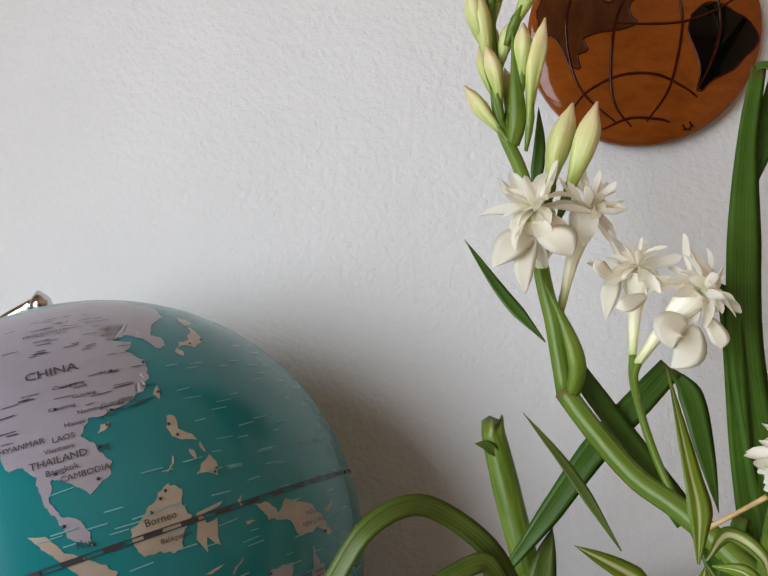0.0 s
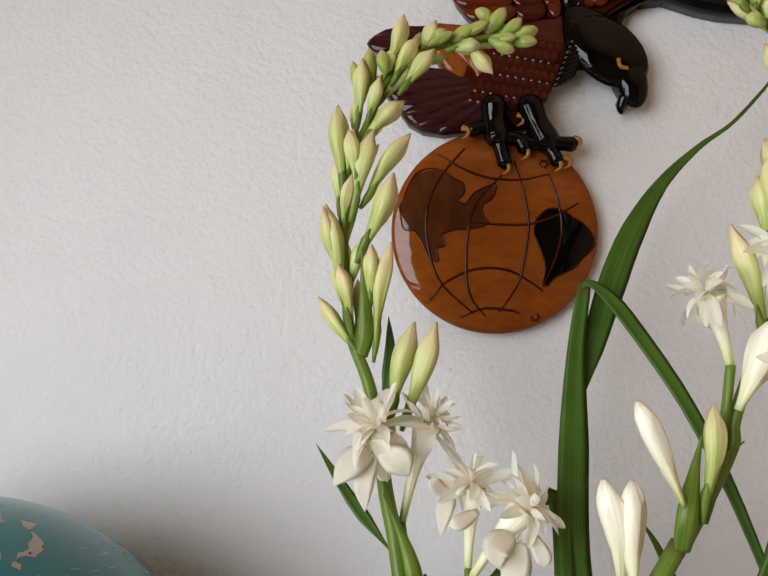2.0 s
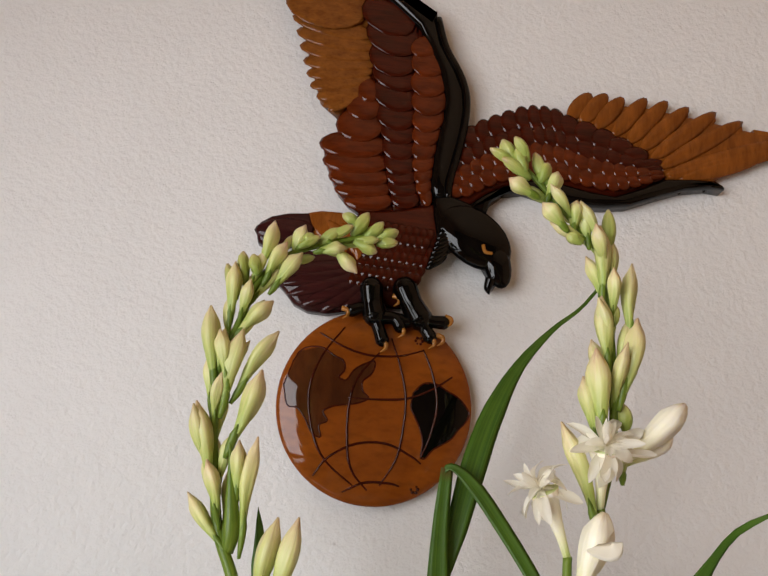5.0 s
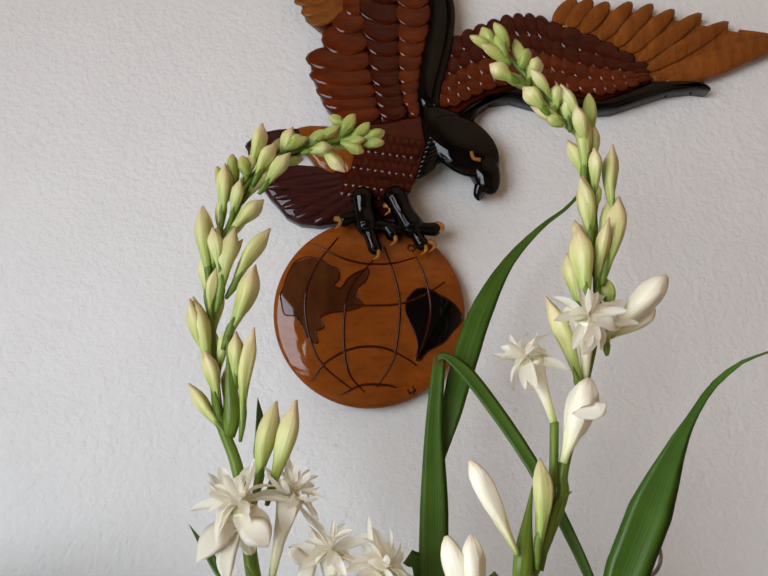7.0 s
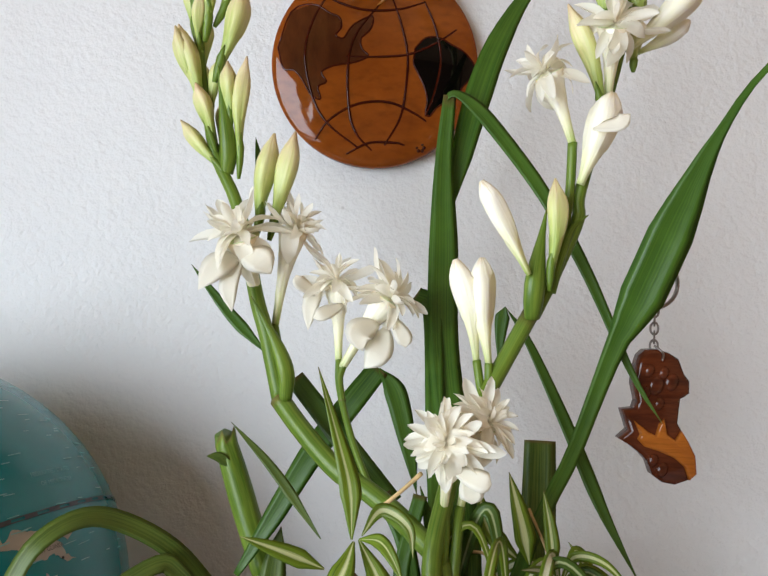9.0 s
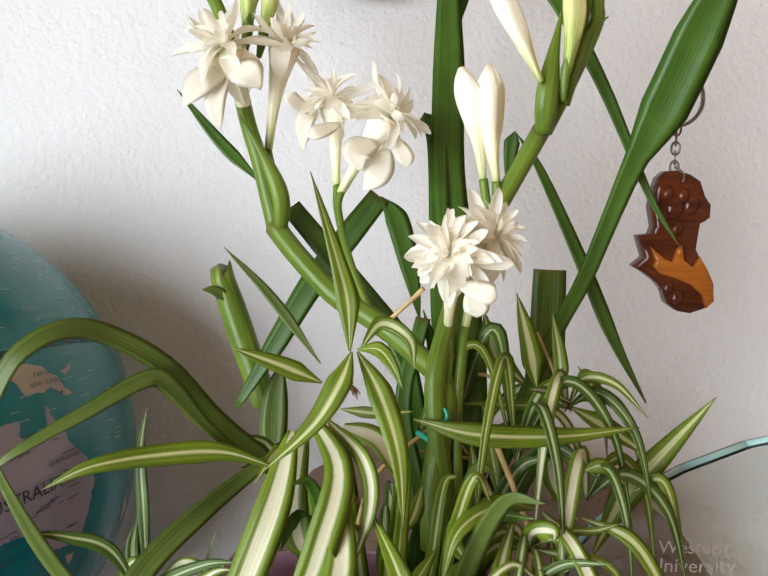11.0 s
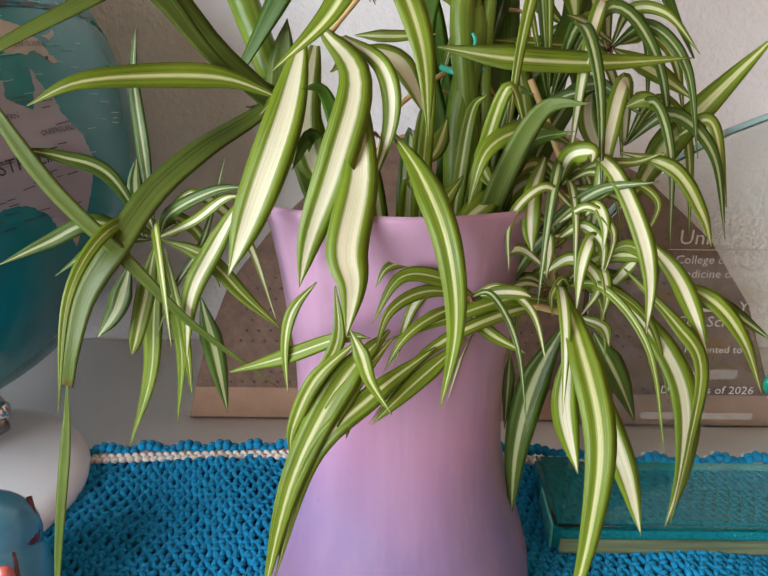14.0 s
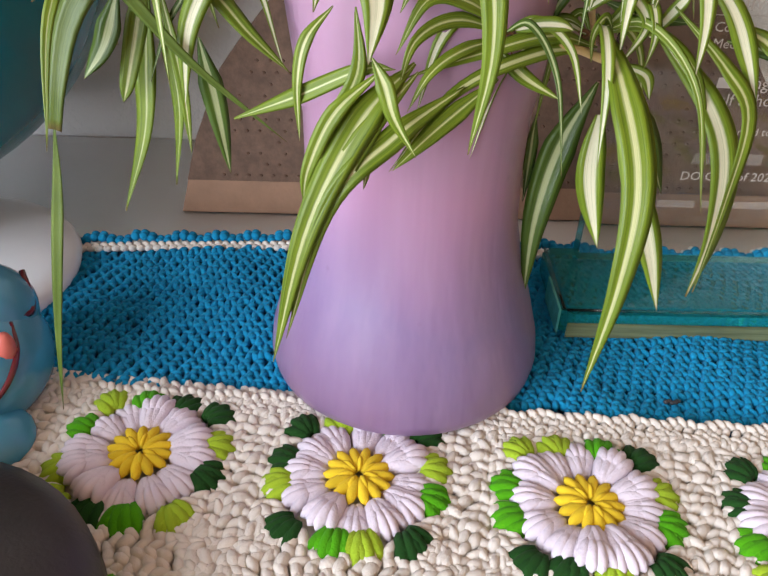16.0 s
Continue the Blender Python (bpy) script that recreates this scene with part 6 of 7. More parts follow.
BACK = NORTH - 0.001
plate(carve, TAN_ZONE, BACK, NORTH - 0.012, 5)
plate(carve, OUTER_ZONE, BACK, NORTH - 0.0125, 2)
plate(carve, MIDDLE_ZONE, BACK, NORTH - 0.0130, 1)
plate(carve, INNER_ZONE, BACK, NORTH - 0.0135, 1)
plate(carve, COVERT_ZONE, BACK, NORTH - 0.0125, 1)
plate(carve, FLIGHT_ZONE, BACK, NORTH - 0.0115, 4)
plate(carve, WING_EDGE, BACK, NORTH - 0.0185, 0, 0.005)
plate(carve, LOWER_EDGE, BACK, NORTH - 0.0180, 0, 0.004)
plate(carve, BODY_ZONE, BACK, NORTH - 0.0165, 1, 0.005)
plate(carve, HEAD_ZONE, BACK, NORTH - 0.0215, 0, 0.006)
plate(carve, TAIL_TOP, BACK, NORTH - 0.0140, 3, 0.004)
plate(carve, TAIL_PALE, BACK, NORTH - 0.0150, 4, 0.004)
plate(carve, TAIL_FAN, BACK, NORTH - 0.0145, 3, 0.004)
feathers(carve, [(x - 0.006, z - 0.002) for x, z in A_TIPS], A_ROOTS, 11, 5, 0.0026, 0, 1.6)
feathers(carve, B_TIPS, B_ROOTS, 8, 2, 0.0034, -0.0005, 1.7)
feathers(carve, C_TIPS, C_ROOTS, 12, 1, 0.0026, -0.001, 1.9)
feathers(carve, D_TIPS, D_ROOTS, 11, 2, 0.0026, -0.0015, 1.9)
for lo, hi, n, lift in ((0.0, 0.36, 15, 0), (0.28, 0.60, 17, -0.0008), (0.52, 0.80, 18, -0.0016), (0.74, 0.97, 18, -0.0022)):
    top, low = [], []
    for k in range(24):
        s = k / 23
        a, b = along(F_TOP, s), along(F_BOTTOM, s)
        top.append((a[0] + (b[0] - a[0]) * lo, a[1] + (b[1] - a[1]) * lo))
        low.append((a[0] + (b[0] - a[0]) * hi, a[1] + (b[1] - a[1]) * hi))
    feathers(carve, top, low, n, 1 if lo < 0.5 else 2, 0.0030, lift, 1.5)
for k in range(11):
    feather(carve, G_TIPS[k], G_ROOTS[k], 0.0165, 0.0032, NORTH - 0.0125, 4, 0.02)
for k, (x, z) in enumerate(G_TIPS[:8]):                     # saw-tooth feather ends
    plate(carve, [(x - 0.016, z - 0.012), (x - 0.008, z - 0.003), (x, z + 0.001), (x + 0.0005, z - 0.008), (x - 0.004, z - 0.014)], BACK, NORTH - 0.0120, 4, 0.0015)
plate(carve, [(G_TIPS[8][0] - 0.04, G_TIPS[8][1] - 0.004), (G_TIPS[8][0] - 0.04, G_TIPS[8][1] + 0.008), (G_TIPS[8][0] - 0.015, G_TIPS[8][1] + 0.006), (G_TIPS[8][0], G_TIPS[8][1] - 0.001), (G_TIPS[8][0] - 0.018, G_TIPS[8][1] - 0.003)], BACK, NORTH - 0.0110, 4, 0.0015)
# breast scales
r = random.Random(5)
for i in range(9):
    for j in range(7):
        x, z = 0.060 + i * 0.0062 + j * 0.0030 - 0.004, 0.668 + j * 0.0080 - i * 0.0006
        if x < 0.122 - (j - 3) * 0.001 and x > 0.052 + j * 0.0006:
            feather(carve, (x - 0.0030, z - 0.0060), (x + 0.0016, z + 0.0050), 0.0092, 0.0016, NORTH - 0.0166 - 0.0004 * (j % 2), 1)
for k in range(7):                                           # tail fan
    s = k / 6
    feather(carve, along(TAIL_FAN[0:8], s), along([(0.062, 0.682), (0.075, 0.662)], s), 0.0125, 0.0032, NORTH - 0.0145, 3, 0.0)
feather(carve, TAIL_TOP[0], TAIL_TOP[5], 0.022, 0.004, NORTH - 0.014, 3, 0.05)
for k in range(3):
    feather(carve, (0.030 + k * 0.012, 0.716 - k * 0.001), (0.060, 0.690 - k * 0.004), 0.012, 0.003, NORTH - 0.0152, 4)
for k in range(9):                                           # ruff of neck feathers
    feather(carve, (0.116 + k * 0.0012, 0.690 + k * 0.0045 - 0.010), (0.132 + k * 0.0012, 0.698 + k * 0.004 - 0.006), 0.006, 0.003, NORTH - 0.0205, 0)
blob(carve, scaled(0.156, NORTH - 0.0195, 0.712, 0.036, 0.0075, 0.024, 0, 38, 0), 20, 12, 0)
blob(carve, scaled(0.176, NORTH - 0.0195, 0.690, 0.012, 0.0065, 0.022, 0, -14, 0), 16, 10, 0)
tube(carve, [(0.162, NORTH - 0.0283, 0.703), (0.164, NORTH - 0.0288, 0.697), (0.170, NORTH - 0.0283, 0.696)], 0.0016, n=8, mi=8)
tube(carve, [(0.171, NORTH - 0.020, 0.676), (0.169, NORTH - 0.019, 0.668), (0.1705, NORTH - 0.018, 0.663)], [0.005, 0.0035, 0.0006], n=10, mi=0)
# bold highlights of the wing's leading edges: a raised rib
tube(carve, [(x, NORTH - 0.0175, z) for x, z in (along(WING_EDGE[7:16], k / 7) for k in range(8))], 0.0035, n=10, mi=0)
# legs, toes and claws
for pts, r0 in (([(0.071, 0.660), (0.073, 0.646), (0.076, 0.634)], 0.0080), ([(0.098, 0.662), (0.105, 0.648), (0.114, 0.634)], 0.0084), ([(0.076, 0.636), (0.066, 0.641), (0.055, 0.637)], 0.0042),
                ([(0.075, 0.636), (0.080, 0.624), (0.084, 0.614)], 0.0046), ([(0.078, 0.634), (0.092, 0.634), (0.098, 0.627)], 0.0046), ([(0.112, 0.636), (0.124, 0.634), (0.134, 0.634)], 0.0046),
                ([(0.113, 0.634), (0.119, 0.626), (0.123, 0.620)], 0.0046), ([(0.110, 0.634), (0.102, 0.632), (0.096, 0.634)], 0.0042)):
    tube(carve, [(x, NORTH - 0.0235, z) for x, z in pts], [r0 * 1.3, r0 * 1.15, r0 * 1.3], n=10, mi=0)
    for k in range(2):                                       # knuckles
        x, z = along(pts, k * 0.9 + 0.05)
        blob(carve, scaled(x, NORTH - 0.0235, z, r0 * 1.2, r0 * 1.1, r0 * 1.2), 12, 8, 0)
for x, z in ((0.052, 0.634), (0.085, 0.609), (0.0985, 0.622), (0.137, 0.634), (0.124, 0.615), (0.131, 0.618), (0.093, 0.648)):
    tube(carve, [(x - 0.003, NORTH - 0.024, z + 0.005), (x + 0.0015, NORTH - 0.026, z + 0.003), (x + 0.0015, NORTH - 0.026, z - 0.001), (x - 0.0025, NORTH - 0.0245, z - 0.004)], [0.0022, 0.0018, 0.0005], n=8, mi=8)
# the wooden globe: a domed disc with inlaid land and cut lines
DX, DZ, DR = 0.0815, 0.5635, 0.0795


def dome(x, z):
    q = min(1.0, math.hypot(x - DX, z - DZ) / DR)
    return NORTH - 0.012 - 0.0085 * math.sqrt(max(0.0, 1 - q ** 2.6))


prof = [(0.0, 0), (0.985, 0), (1.0, 0.25)] + [(math.sin(a), None) for a in (math.pi / 2 * k / 18 for k in range(18, -1, -1))]
loops = []
for q, fixed in prof:
    ring = []
    for j in range(72):
        a = 2 * math.pi * j / 72
        x, z = DX + DR * q * math.cos(a), DZ + DR * q * math.sin(a)
        ring.append((x, BACK - 0.0 if fixed == 0 else NORTH - 0.006 if fixed else dome(x, z), z))
    loops.append([carve.verts.new(v) for v in (ring if q > 1e-6 else ring[:1])])
for a, b in zip(loops, loops[1:]):
    for j in range(72):
        q = [a[j % len(a)], a[(j + 1) % len(a)], b[(j + 1) % len(b)], b[j % len(b)]]
        q = [v for i, v in enumerate(q) if v not in q[:i]]
        if len(q) > 2:
            carve.faces.new(q).material_index = 6
for outline, mi in ((LAND_NORTH, 7), (LAND_SOUTH, 0)):
    step = 0.0007
    xs, zs = [p[0] for p in outline], [p[1] for p in outline]
    nx, nz = int((max(xs) - min(xs)) / step), int((max(zs) - min(zs)) / step)
    made = {}
    for ix in range(nx):
        for iz in range(nz):
            px, pz, odd = min(xs) + (ix + 0.5) * step, min(zs) + (iz + 0.5) * step, False
            for (ax, az), (bx, bz) in zip(outline, outline[1:] + outline[:1]):
                if (az > pz) != (bz > pz) and px < ax + (pz - az) / (bz - az) * (bx - ax):
                    odd = not odd
            if odd:
                quad = []
                for jx, jz in ((ix, iz), (ix + 1, iz), (ix + 1, iz + 1), (ix, iz + 1)):
                    if (jx, jz) not in made:
                        x, z = min(xs) + jx * step, min(zs) + jz * step
                        made[jx, jz] = carve.verts.new((x, dome(x, z) - 0.00025, z))
                    quad.append(made[jx, jz])
                carve.faces.new(quad).material_index = mi
    edge = list(outline)
    edge.append(edge[0])
    tube(carve, [(x, dome(x, z) - 0.0001, z) for x, z in edge], 0.0007, n=6, rings=len(edge) * 3, mi=1)
for line in (DISC_LINE_A, DISC_LINE_B, DISC_LINE_C, DISC_LINE_D, DISC_LINE_E, DISC_LINE_F, DISC_LINE_G, DISC_LINE_H):
    pts = glide([(x, 0, z) for x, z in line], 24)
    tube(carve, [(p.x, dome(p.x, p.z) - 0.0002, p.z) for p in pts], [0.0006, 0.0010, 0.0010, 0.0006], n=6, rings=48, mi=1)
for x, z in ((0.114, 0.618), (0.118, 0.500)):               # small star cuts
    for k in range(6):
        a = k * math.pi / 3
        blob(carve, scaled(x + 0.0028 * math.cos(a), dome(x, z), z + 0.0028 * math.sin(a), 0.0014, 0.0006, 0.0014), 6, 4, 1)
eagle = part("eagle_carving", carve, CARVE)
tagged(eagle, "varnished dark wood eagle on a wooden globe hung on the wall", "wall carving")

# ---- the keychain on the leaf ----
KEY = thing("keychain", (0.243, 0.385, 0.40), "carved wooden keychain hanging from a green leaf by a steel ring", "keychain")
KY = 0.385
bm = bmesh.new()
for off in (0.0, 0.0012):
    tube(bm, [(0.2405 + 0.0135 * math.cos(a), KY + off, 0.3985 + 0.0135 * math.sin(a)) for a in (2 * math.pi * k / 24 for k in range(25))], 0.0009, n=8, rings=72)
part("split_ring", bm, M_STEEL, KEY)
for k in range(5):
    bm = bmesh.new()
    z = 0.3835 - k * 0.0048
    flat = k % 2
    tube(bm, [(0.2415 + (0.0022 * math.cos(a) if not flat else 0.0008 * math.cos(a)), KY + (0 if not flat else 0.0022 * math.cos(a)), z + 0.0033 * math.sin(a)) for a in (2 * math.pi * j / 14 for j in range(15))], 0.0006, n=6, rings=42)
    part("chain_link", bm, M_STEEL, KEY)
bm = bmesh.new()
plate(bm, PENDANT, KY + 0.005, KY - 0.005, 0, 0.0025)
pendant = part("pendant", bm, M_PENDANT, KEY, "dark varnished wood pendant")
bm = bmesh.new()
plate(bm, PENDANT_BAND, KY - 0.002, KY - 0.0075, 0, 0.0015)
part("inlay", bm, M_PEND_ORANGE, pendant, "orange wood inlay")
for x, z, s in ((0.2375, 0.351, 0.0030), (0.2455, 0.350, 0.0030), (0.2415, 0.343, 0.0045), (0.2500, 0.345, 0.0040), (0.236, 0.339, 0.0030), (0.2435, 0.333, 0.0030), (0.2410, 0.302, 0.0030), (0.2460, 0.297, 0.0035)):
    bm = bmesh.new()
    blob(bm, scaled(x, KY - 0.0045, z, s, 0.0022, s * 1.3, 0, 20, 0), 12, 8, 0)
    part("carved_knob", bm, M_PENDANT, pendant)
bm = bmesh.new()
tube(bm, [(0.241, KY - 0.002, 0.3645), (0.2445, KY - 0.0055, 0.361), (0.2435, KY - 0.0075, 0.357)], 0.0007, n=6)
part("wire_loop", bm, M_STEEL, pendant, "small steel loop")

# ---- the brown board behind the vase ----
BOARD = thing("brown_board", (0.15, 0.44, 0.0), "brown perforated cardboard stand leaning behind the vase", "board")
lean = pose(0, 0.440, -0.002, -13, 0, 0)
outline = [(-0.049, 0.0), (-0.042, 0.030), (-0.024, 0.080), (-0.012, 0.098), (0.010, 0.128), (0.045, 0.165), (0.095, 0.192), (0.150, 0.200), (0.205, 0.192), (0.255, 0.165), (0.300, 0.120), (0.330, 0.070), (0.350, 0.0)]
bm = bmesh.new()
plate(bm, outline, 0.006, 0.0, 0, 0.001)
bm.transform(lean)
part("panel", bm, M_BOARD, BOARD, smooth=False)
inner = [(0.15 + (x - 0.15) * 0.975, 0.022 + z * 0.875) for x, z in outline]
bm = bmesh.new()
plate(bm, inner, 0.001, -0.0008, 0, 0.0004)
bm.transform(lean)
part("printed_panel", bm, M_BOARD_DARK, BOARD, "darker speckled print", smooth=False)
bm = bmesh.new()
r = random.Random(21)
for i in range(46):
    for j in range(20):
        x, z = -0.028 + i * 0.0080 + (j % 2) * 0.004, 0.026 + j * 0.0072
        if abs(x - 0.15) < 0.178 * math.sqrt(max(0, 1 - (z / 0.185) ** 2)) * 0.98 and r.random() < (1.0 if j in (0, 4, 5, 9, 10, 14) else 0.35):
            blob(bm, scaled(x, -0.0009, z, 0.0012, 0.0006, 0.0010), 6, 4)
bm.transform(lean)
tagged(part("punched_holes", bm, M_HOLE, BOARD, "rows of small dark holes"), kind="stuff")

# ---- the glass award ----
AWARD = thing("glass_award", (0.28, 0.34, 0.0), "clear engraved glass award plate standing on a green glass base", "award")
AY = 0.352
bm = bmesh.new()
top = [(0.190, 0.024), (0.190, 0.165), (0.202, 0.181), (0.220, 0.198), (0.246, 0.213), (0.277, 0.226), (0.310, 0.234), (0.345, 0.238), (0.372, 0.238), (0.372, 0.024)]
plate(bm, top, AY + 0.010, AY, 0, 0.001)
pane = part("glass_plate", bm, M_GLASS, AWARD, "clear curved-top glass plate", smooth=False)
pane.visible_shadow = False
bm = bmesh.new()
for a, b in zip(top[1:-1], top[2:-1]):
    tube(bm, [(a[0], AY + 0.005, a[1]), ((a[0] + b[0]) / 2, AY + 0.005, (a[1] + b[1]) / 2), (b[0], AY + 0.005, b[1])], 0.0020, n=10, rings=2)
part("plate_rim", bm, M_RIM, AWARD, "green polished glass edge")
bm = bmesh.new()
slab(bm, (0.1735, 0.3055, 0.006), (0.392, 0.366, 0.0245), 0.003)
part("glass_base", bm, M_GLASS_EDGE, AWARD, "bevelled green glass block", smooth=False).visible_shadow = False
# Pale glass rods laid on the block's edges to stand for highlights.
for a, b in (((0.1755, 0.3065, 0.0235), (0.391, 0.3065, 0.0235)), ((0.1745, 0.3075, 0.0235), (0.1745, 0.364, 0.0235))):
    bm = bmesh.new()
    tube(bm, [a, tuple((p + q) / 2 for p, q in zip(a, b)), b], 0.0008, n=8, rings=4)
    part("edge_highlight", bm, M_EDGE_GLINT, AWARD, "pale glass rod added for the edge's highlight")
# Lower bevel: the tan reflected in the glass is put into its colour.
bm = bmesh.new()
slab(bm, (0.1765, 0.3042, 0.0075), (0.3895, 0.3053, 0.0165), 0.0004)
part("lower_bevel", bm, simple("bevel_reflection_tint", (0.13, 0.15, 0.075), 0.12, vary=0.45, scale=60, stretch=(0.3, 1, 6), coat=0.5), AWARD, "lower bevel with its tan reflection put into the colour", smooth=False)
bm = bmesh.new()
slab(bm, (0.1722, 0.308, 0.0075), (0.1734, 0.338, 0.0225), 0.0003)
part("end_face", bm, M_GLASS_END, AWARD, "bright pale green end face", smooth=False)
for text, x, z, size in (("Western", 0.2625, 0.1665, 0.0098), ("University", 0.2625, 0.1565, 0.0108), ("College of Osteopathic", 0.2700, 0.1450, 0.0063), ("Medicine of the Pacific", 0.2700, 0.1375, 0.0063), ("ing Your", 0.2790, 0.1195, 0.0085),
                         ("Self Scholarship", 0.2740, 0.1110, 0.0085), ("Presented to", 0.2680, 0.0950, 0.0058), ("DO Class of 2026", 0.2690, 0.0705, 0.0068), ("& LEADERSHIP", 0.2660, 0.0450, 0.0060), ("APRIL 20, 202", 0.2600, 0.0320, 0.0058)):
    bm = bmesh.new()
    verts, faces = letters(text, size)
    add_mesh(bm, [(x - 0.0105 + v.x, AY - 0.0006, z + 0.0062 + v.y) for v in verts], faces)
    part("engraving", bm, M_ETCH if z > 0.06 else M_FAINT, AWARD, "frosted engraved words", smooth=False)
bm = bmesh.new()
slab(bm, (0.2255, AY - 0.0008, 0.1565), (0.3075, AY - 0.0004, 0.1568))
part("engraved_line", bm, M_ETCH, AWARD, "thin frosted line", smooth=False)
for x0, x1, z, h in ((0.248, 0.261, 0.0775, 0.0058), (0.264, 0.283, 0.0775, 0.0058), (0.249, 0.263, 0.1170, 0.0050), (0.236, 0.256, 0.0525, 0.0040), (0.259, 0.296, 0.0525, 0.0040)):
    bm = bmesh.new()
    slab(bm, (x0 - 0.0105, AY - 0.0008, z + 0.0062), (x1 - 0.0105, AY - 0.0004, z + 0.0062 + h))
    part("engraved_bar", bm, M_ETCH if z > 0.1 else M_FAINT, AWARD, "frosted unreadable bar", smooth=False)
bm = bmesh.new()
blob(bm, scaled(0.2945, AY - 0.001, 0.0815, 0.0075, 0.003, 0.0075), 20, 10)
part("green_seal", bm, M_EMERALD, AWARD, "round emerald green seal")

# ---- small things at the side ----
bm = bmesh.new()
blob(bm, scaled(-0.094, 0.258, 0.025, 0.030, 0.036, 0.027, 0, 0, 8), 32, 18, 0)
blob(bm, scaled(-0.096, 0.272, 0.040, 0.024, 0.026, 0.022, 0, 0, 8), 32, 18, 0)
blob(bm, scaled(-0.084, 0.223, 0.013, 0.023, 0.019, 0.010, 10, 8, 25), 20, 12, 0)
tube(bm, [(-0.081, 0.288, 0.053), (-0.075, 0.277, 0.043), (-0.0745, 0.268, 0.0435), (-0.079, 0.260, 0.0480)], [0.0014, 0.0026, 0.0015], n=8, mi=1)
tube(bm, [(-0.076, 0.259, 0.0460), (-0.0705, 0.248, 0.0400), (-0.071, 0.236, 0.0330), (-0.078, 0.226, 0.0250)], [0.0010, 0.0015, 0.001], n=8, mi=1)
blob(bm, scaled(-0.0765, 0.246, 0.036, 0.006, 0.005, 0.015, 0, 15, 10), 16, 10, 2)
figure = part("ceramic_figurine", bm, [M_FIG_BLUE, M_FIG_RED, M_FIG_PINK])
tagged(figure, "small glossy blue ceramic figurine with red lines beside the globe", "figurine")
bm = bmesh.new()
lathe(bm, [(0, 0), (0.074, 0.0), (0.080, 0.006), (0.079, 0.016), (0.070, 0.026), (0.050, 0.033), (0.025, 0.036), (0, 0.0365)], (-0.082, 0.124, 0.010), 48)
lid = part("dark_lid", bm, M_DARK)
tagged(lid, "dark grey rounded lid lying on the blanket", "lid")
bm = bmesh.new()
for k in range(5):
    blob(bm, scaled(0.214 + k * 0.0014, 0.2575 + 0.0006 * math.sin(k * 2), 0.0085, 0.0014, 0.0011, 0.0010), 7, 5)
tagged(part("dry_crumb", bm, M_PRINT), "dark dry plant crumb on the blue yarn", "crumb")

# ---- the crocheted blanket ----
BLANKET = thing("crochet_blanket", (0.1, 0.25, 0.0), "crocheted blanket with blue field and white daisy squares on the table", "blanket")
LX, RX = -0.33, 0.56


def blue_front(x):
    return 0.2595 - 0.064 * (x + 0.025)


def back_edge(x):
    return 0.388 + 0.003 * math.sin(x * 16 + 0.5) - max(0, -0.06 - x) * 0.06


def bead(seg=7, rings=5):
    """The points and faces of a small round bead, to be laid down many times."""
    vs, fs = [(0, 0, 1)], []
    for i in range(1, rings):
        a = math.pi * i / rings
        vs += [(math.sin(a) * math.cos(2 * math.pi * j / seg), math.sin(a) * math.sin(2 * math.pi * j / seg), math.cos(a)) for j in range(seg)]
    vs.append((0, 0, -1))
    last = len(vs) - 1
    for j in range(seg):
        fs.append((0, 1 + j, 1 + (j + 1) % seg))
        for i in range(rings - 2):
            a, b = 1 + i * seg + j, 1 + i * seg + (j + 1) % seg
            fs.append((a, a + seg, b + seg, b))
        a = 1 + (rings - 2) * seg
        fs.append((a + j, last, a + (j + 1) % seg))
    return np.array(vs), fs


BEAD_V, BEAD_F = bead()


def beads(name, mats, parent, label="", kind="stuff"):
    """Lays (matrix) beads into one mesh."""
    V, Fc = [], []
    for m in mats[1]:
        a = np.array(m)
        base = len(V) * len(BEAD_V)
        V.append(BEAD_V @ a[:3, :3].T + a[:3, 3])
        Fc += [tuple(i + base for i in f) for f in BEAD_F]
    me = bpy.data.meshes.new(name)
    me.from_pydata(np.concatenate(V).tolist(), [], Fc)
    me.materials.append(mats[0])
    me.polygons.foreach_set("use_smooth", [True] * len(me.polygons))
    return part(name, me, None, parent, label, kind=kind)


r = random.Random(31)
blue = []
PITCH, ROW = 0.0068, 0.0052
for i in range(int((RX - LX) / PITCH) + 6):
    for row in range(32):
        x = LX + (i - 4) * PITCH + row * 0.0021 + r.uniform(-0.0006, 0.0006)
        y = 0.228 + row * ROW + 0.0012 * math.sin(x * 55 + row) + r.uniform(-0.0005, 0.0005)
        if not (LX < x < RX and blue_front(x) + 0.002 < y < back_edge(x) - 0.011):
            continue
        hump = 0.0018 * math.sin(x * 60 + y * 40) + (0.004 if y > 0.37 else 0) * ((y - 0.37) / 0.02)
        plump = r.uniform(0.9, 1.15)
        for side in (-1, 1):                               # the two legs of a stitch, and the loop laid across them
            blue.append(scaled(x + side * 0.0015, y, 0.0056 + hump, 0.0020 * plump, 0.0040, 0.0029 * plump, r.uniform(-16, 2), 0, side * 24 + 14 + r.uniform(-9, 9)))
        blue.append(scaled(x + 0.0006, y + 0.0024, 0.0072 + hump, 0.0029 * plump, 0.0017, 0.0018, 0, r.uniform(-14, 14), 24 + r.uniform(-18, 18)))
beads("blue_stitches", (M_BLUE, blue), BLANKET, "bright blue crochet stitches")
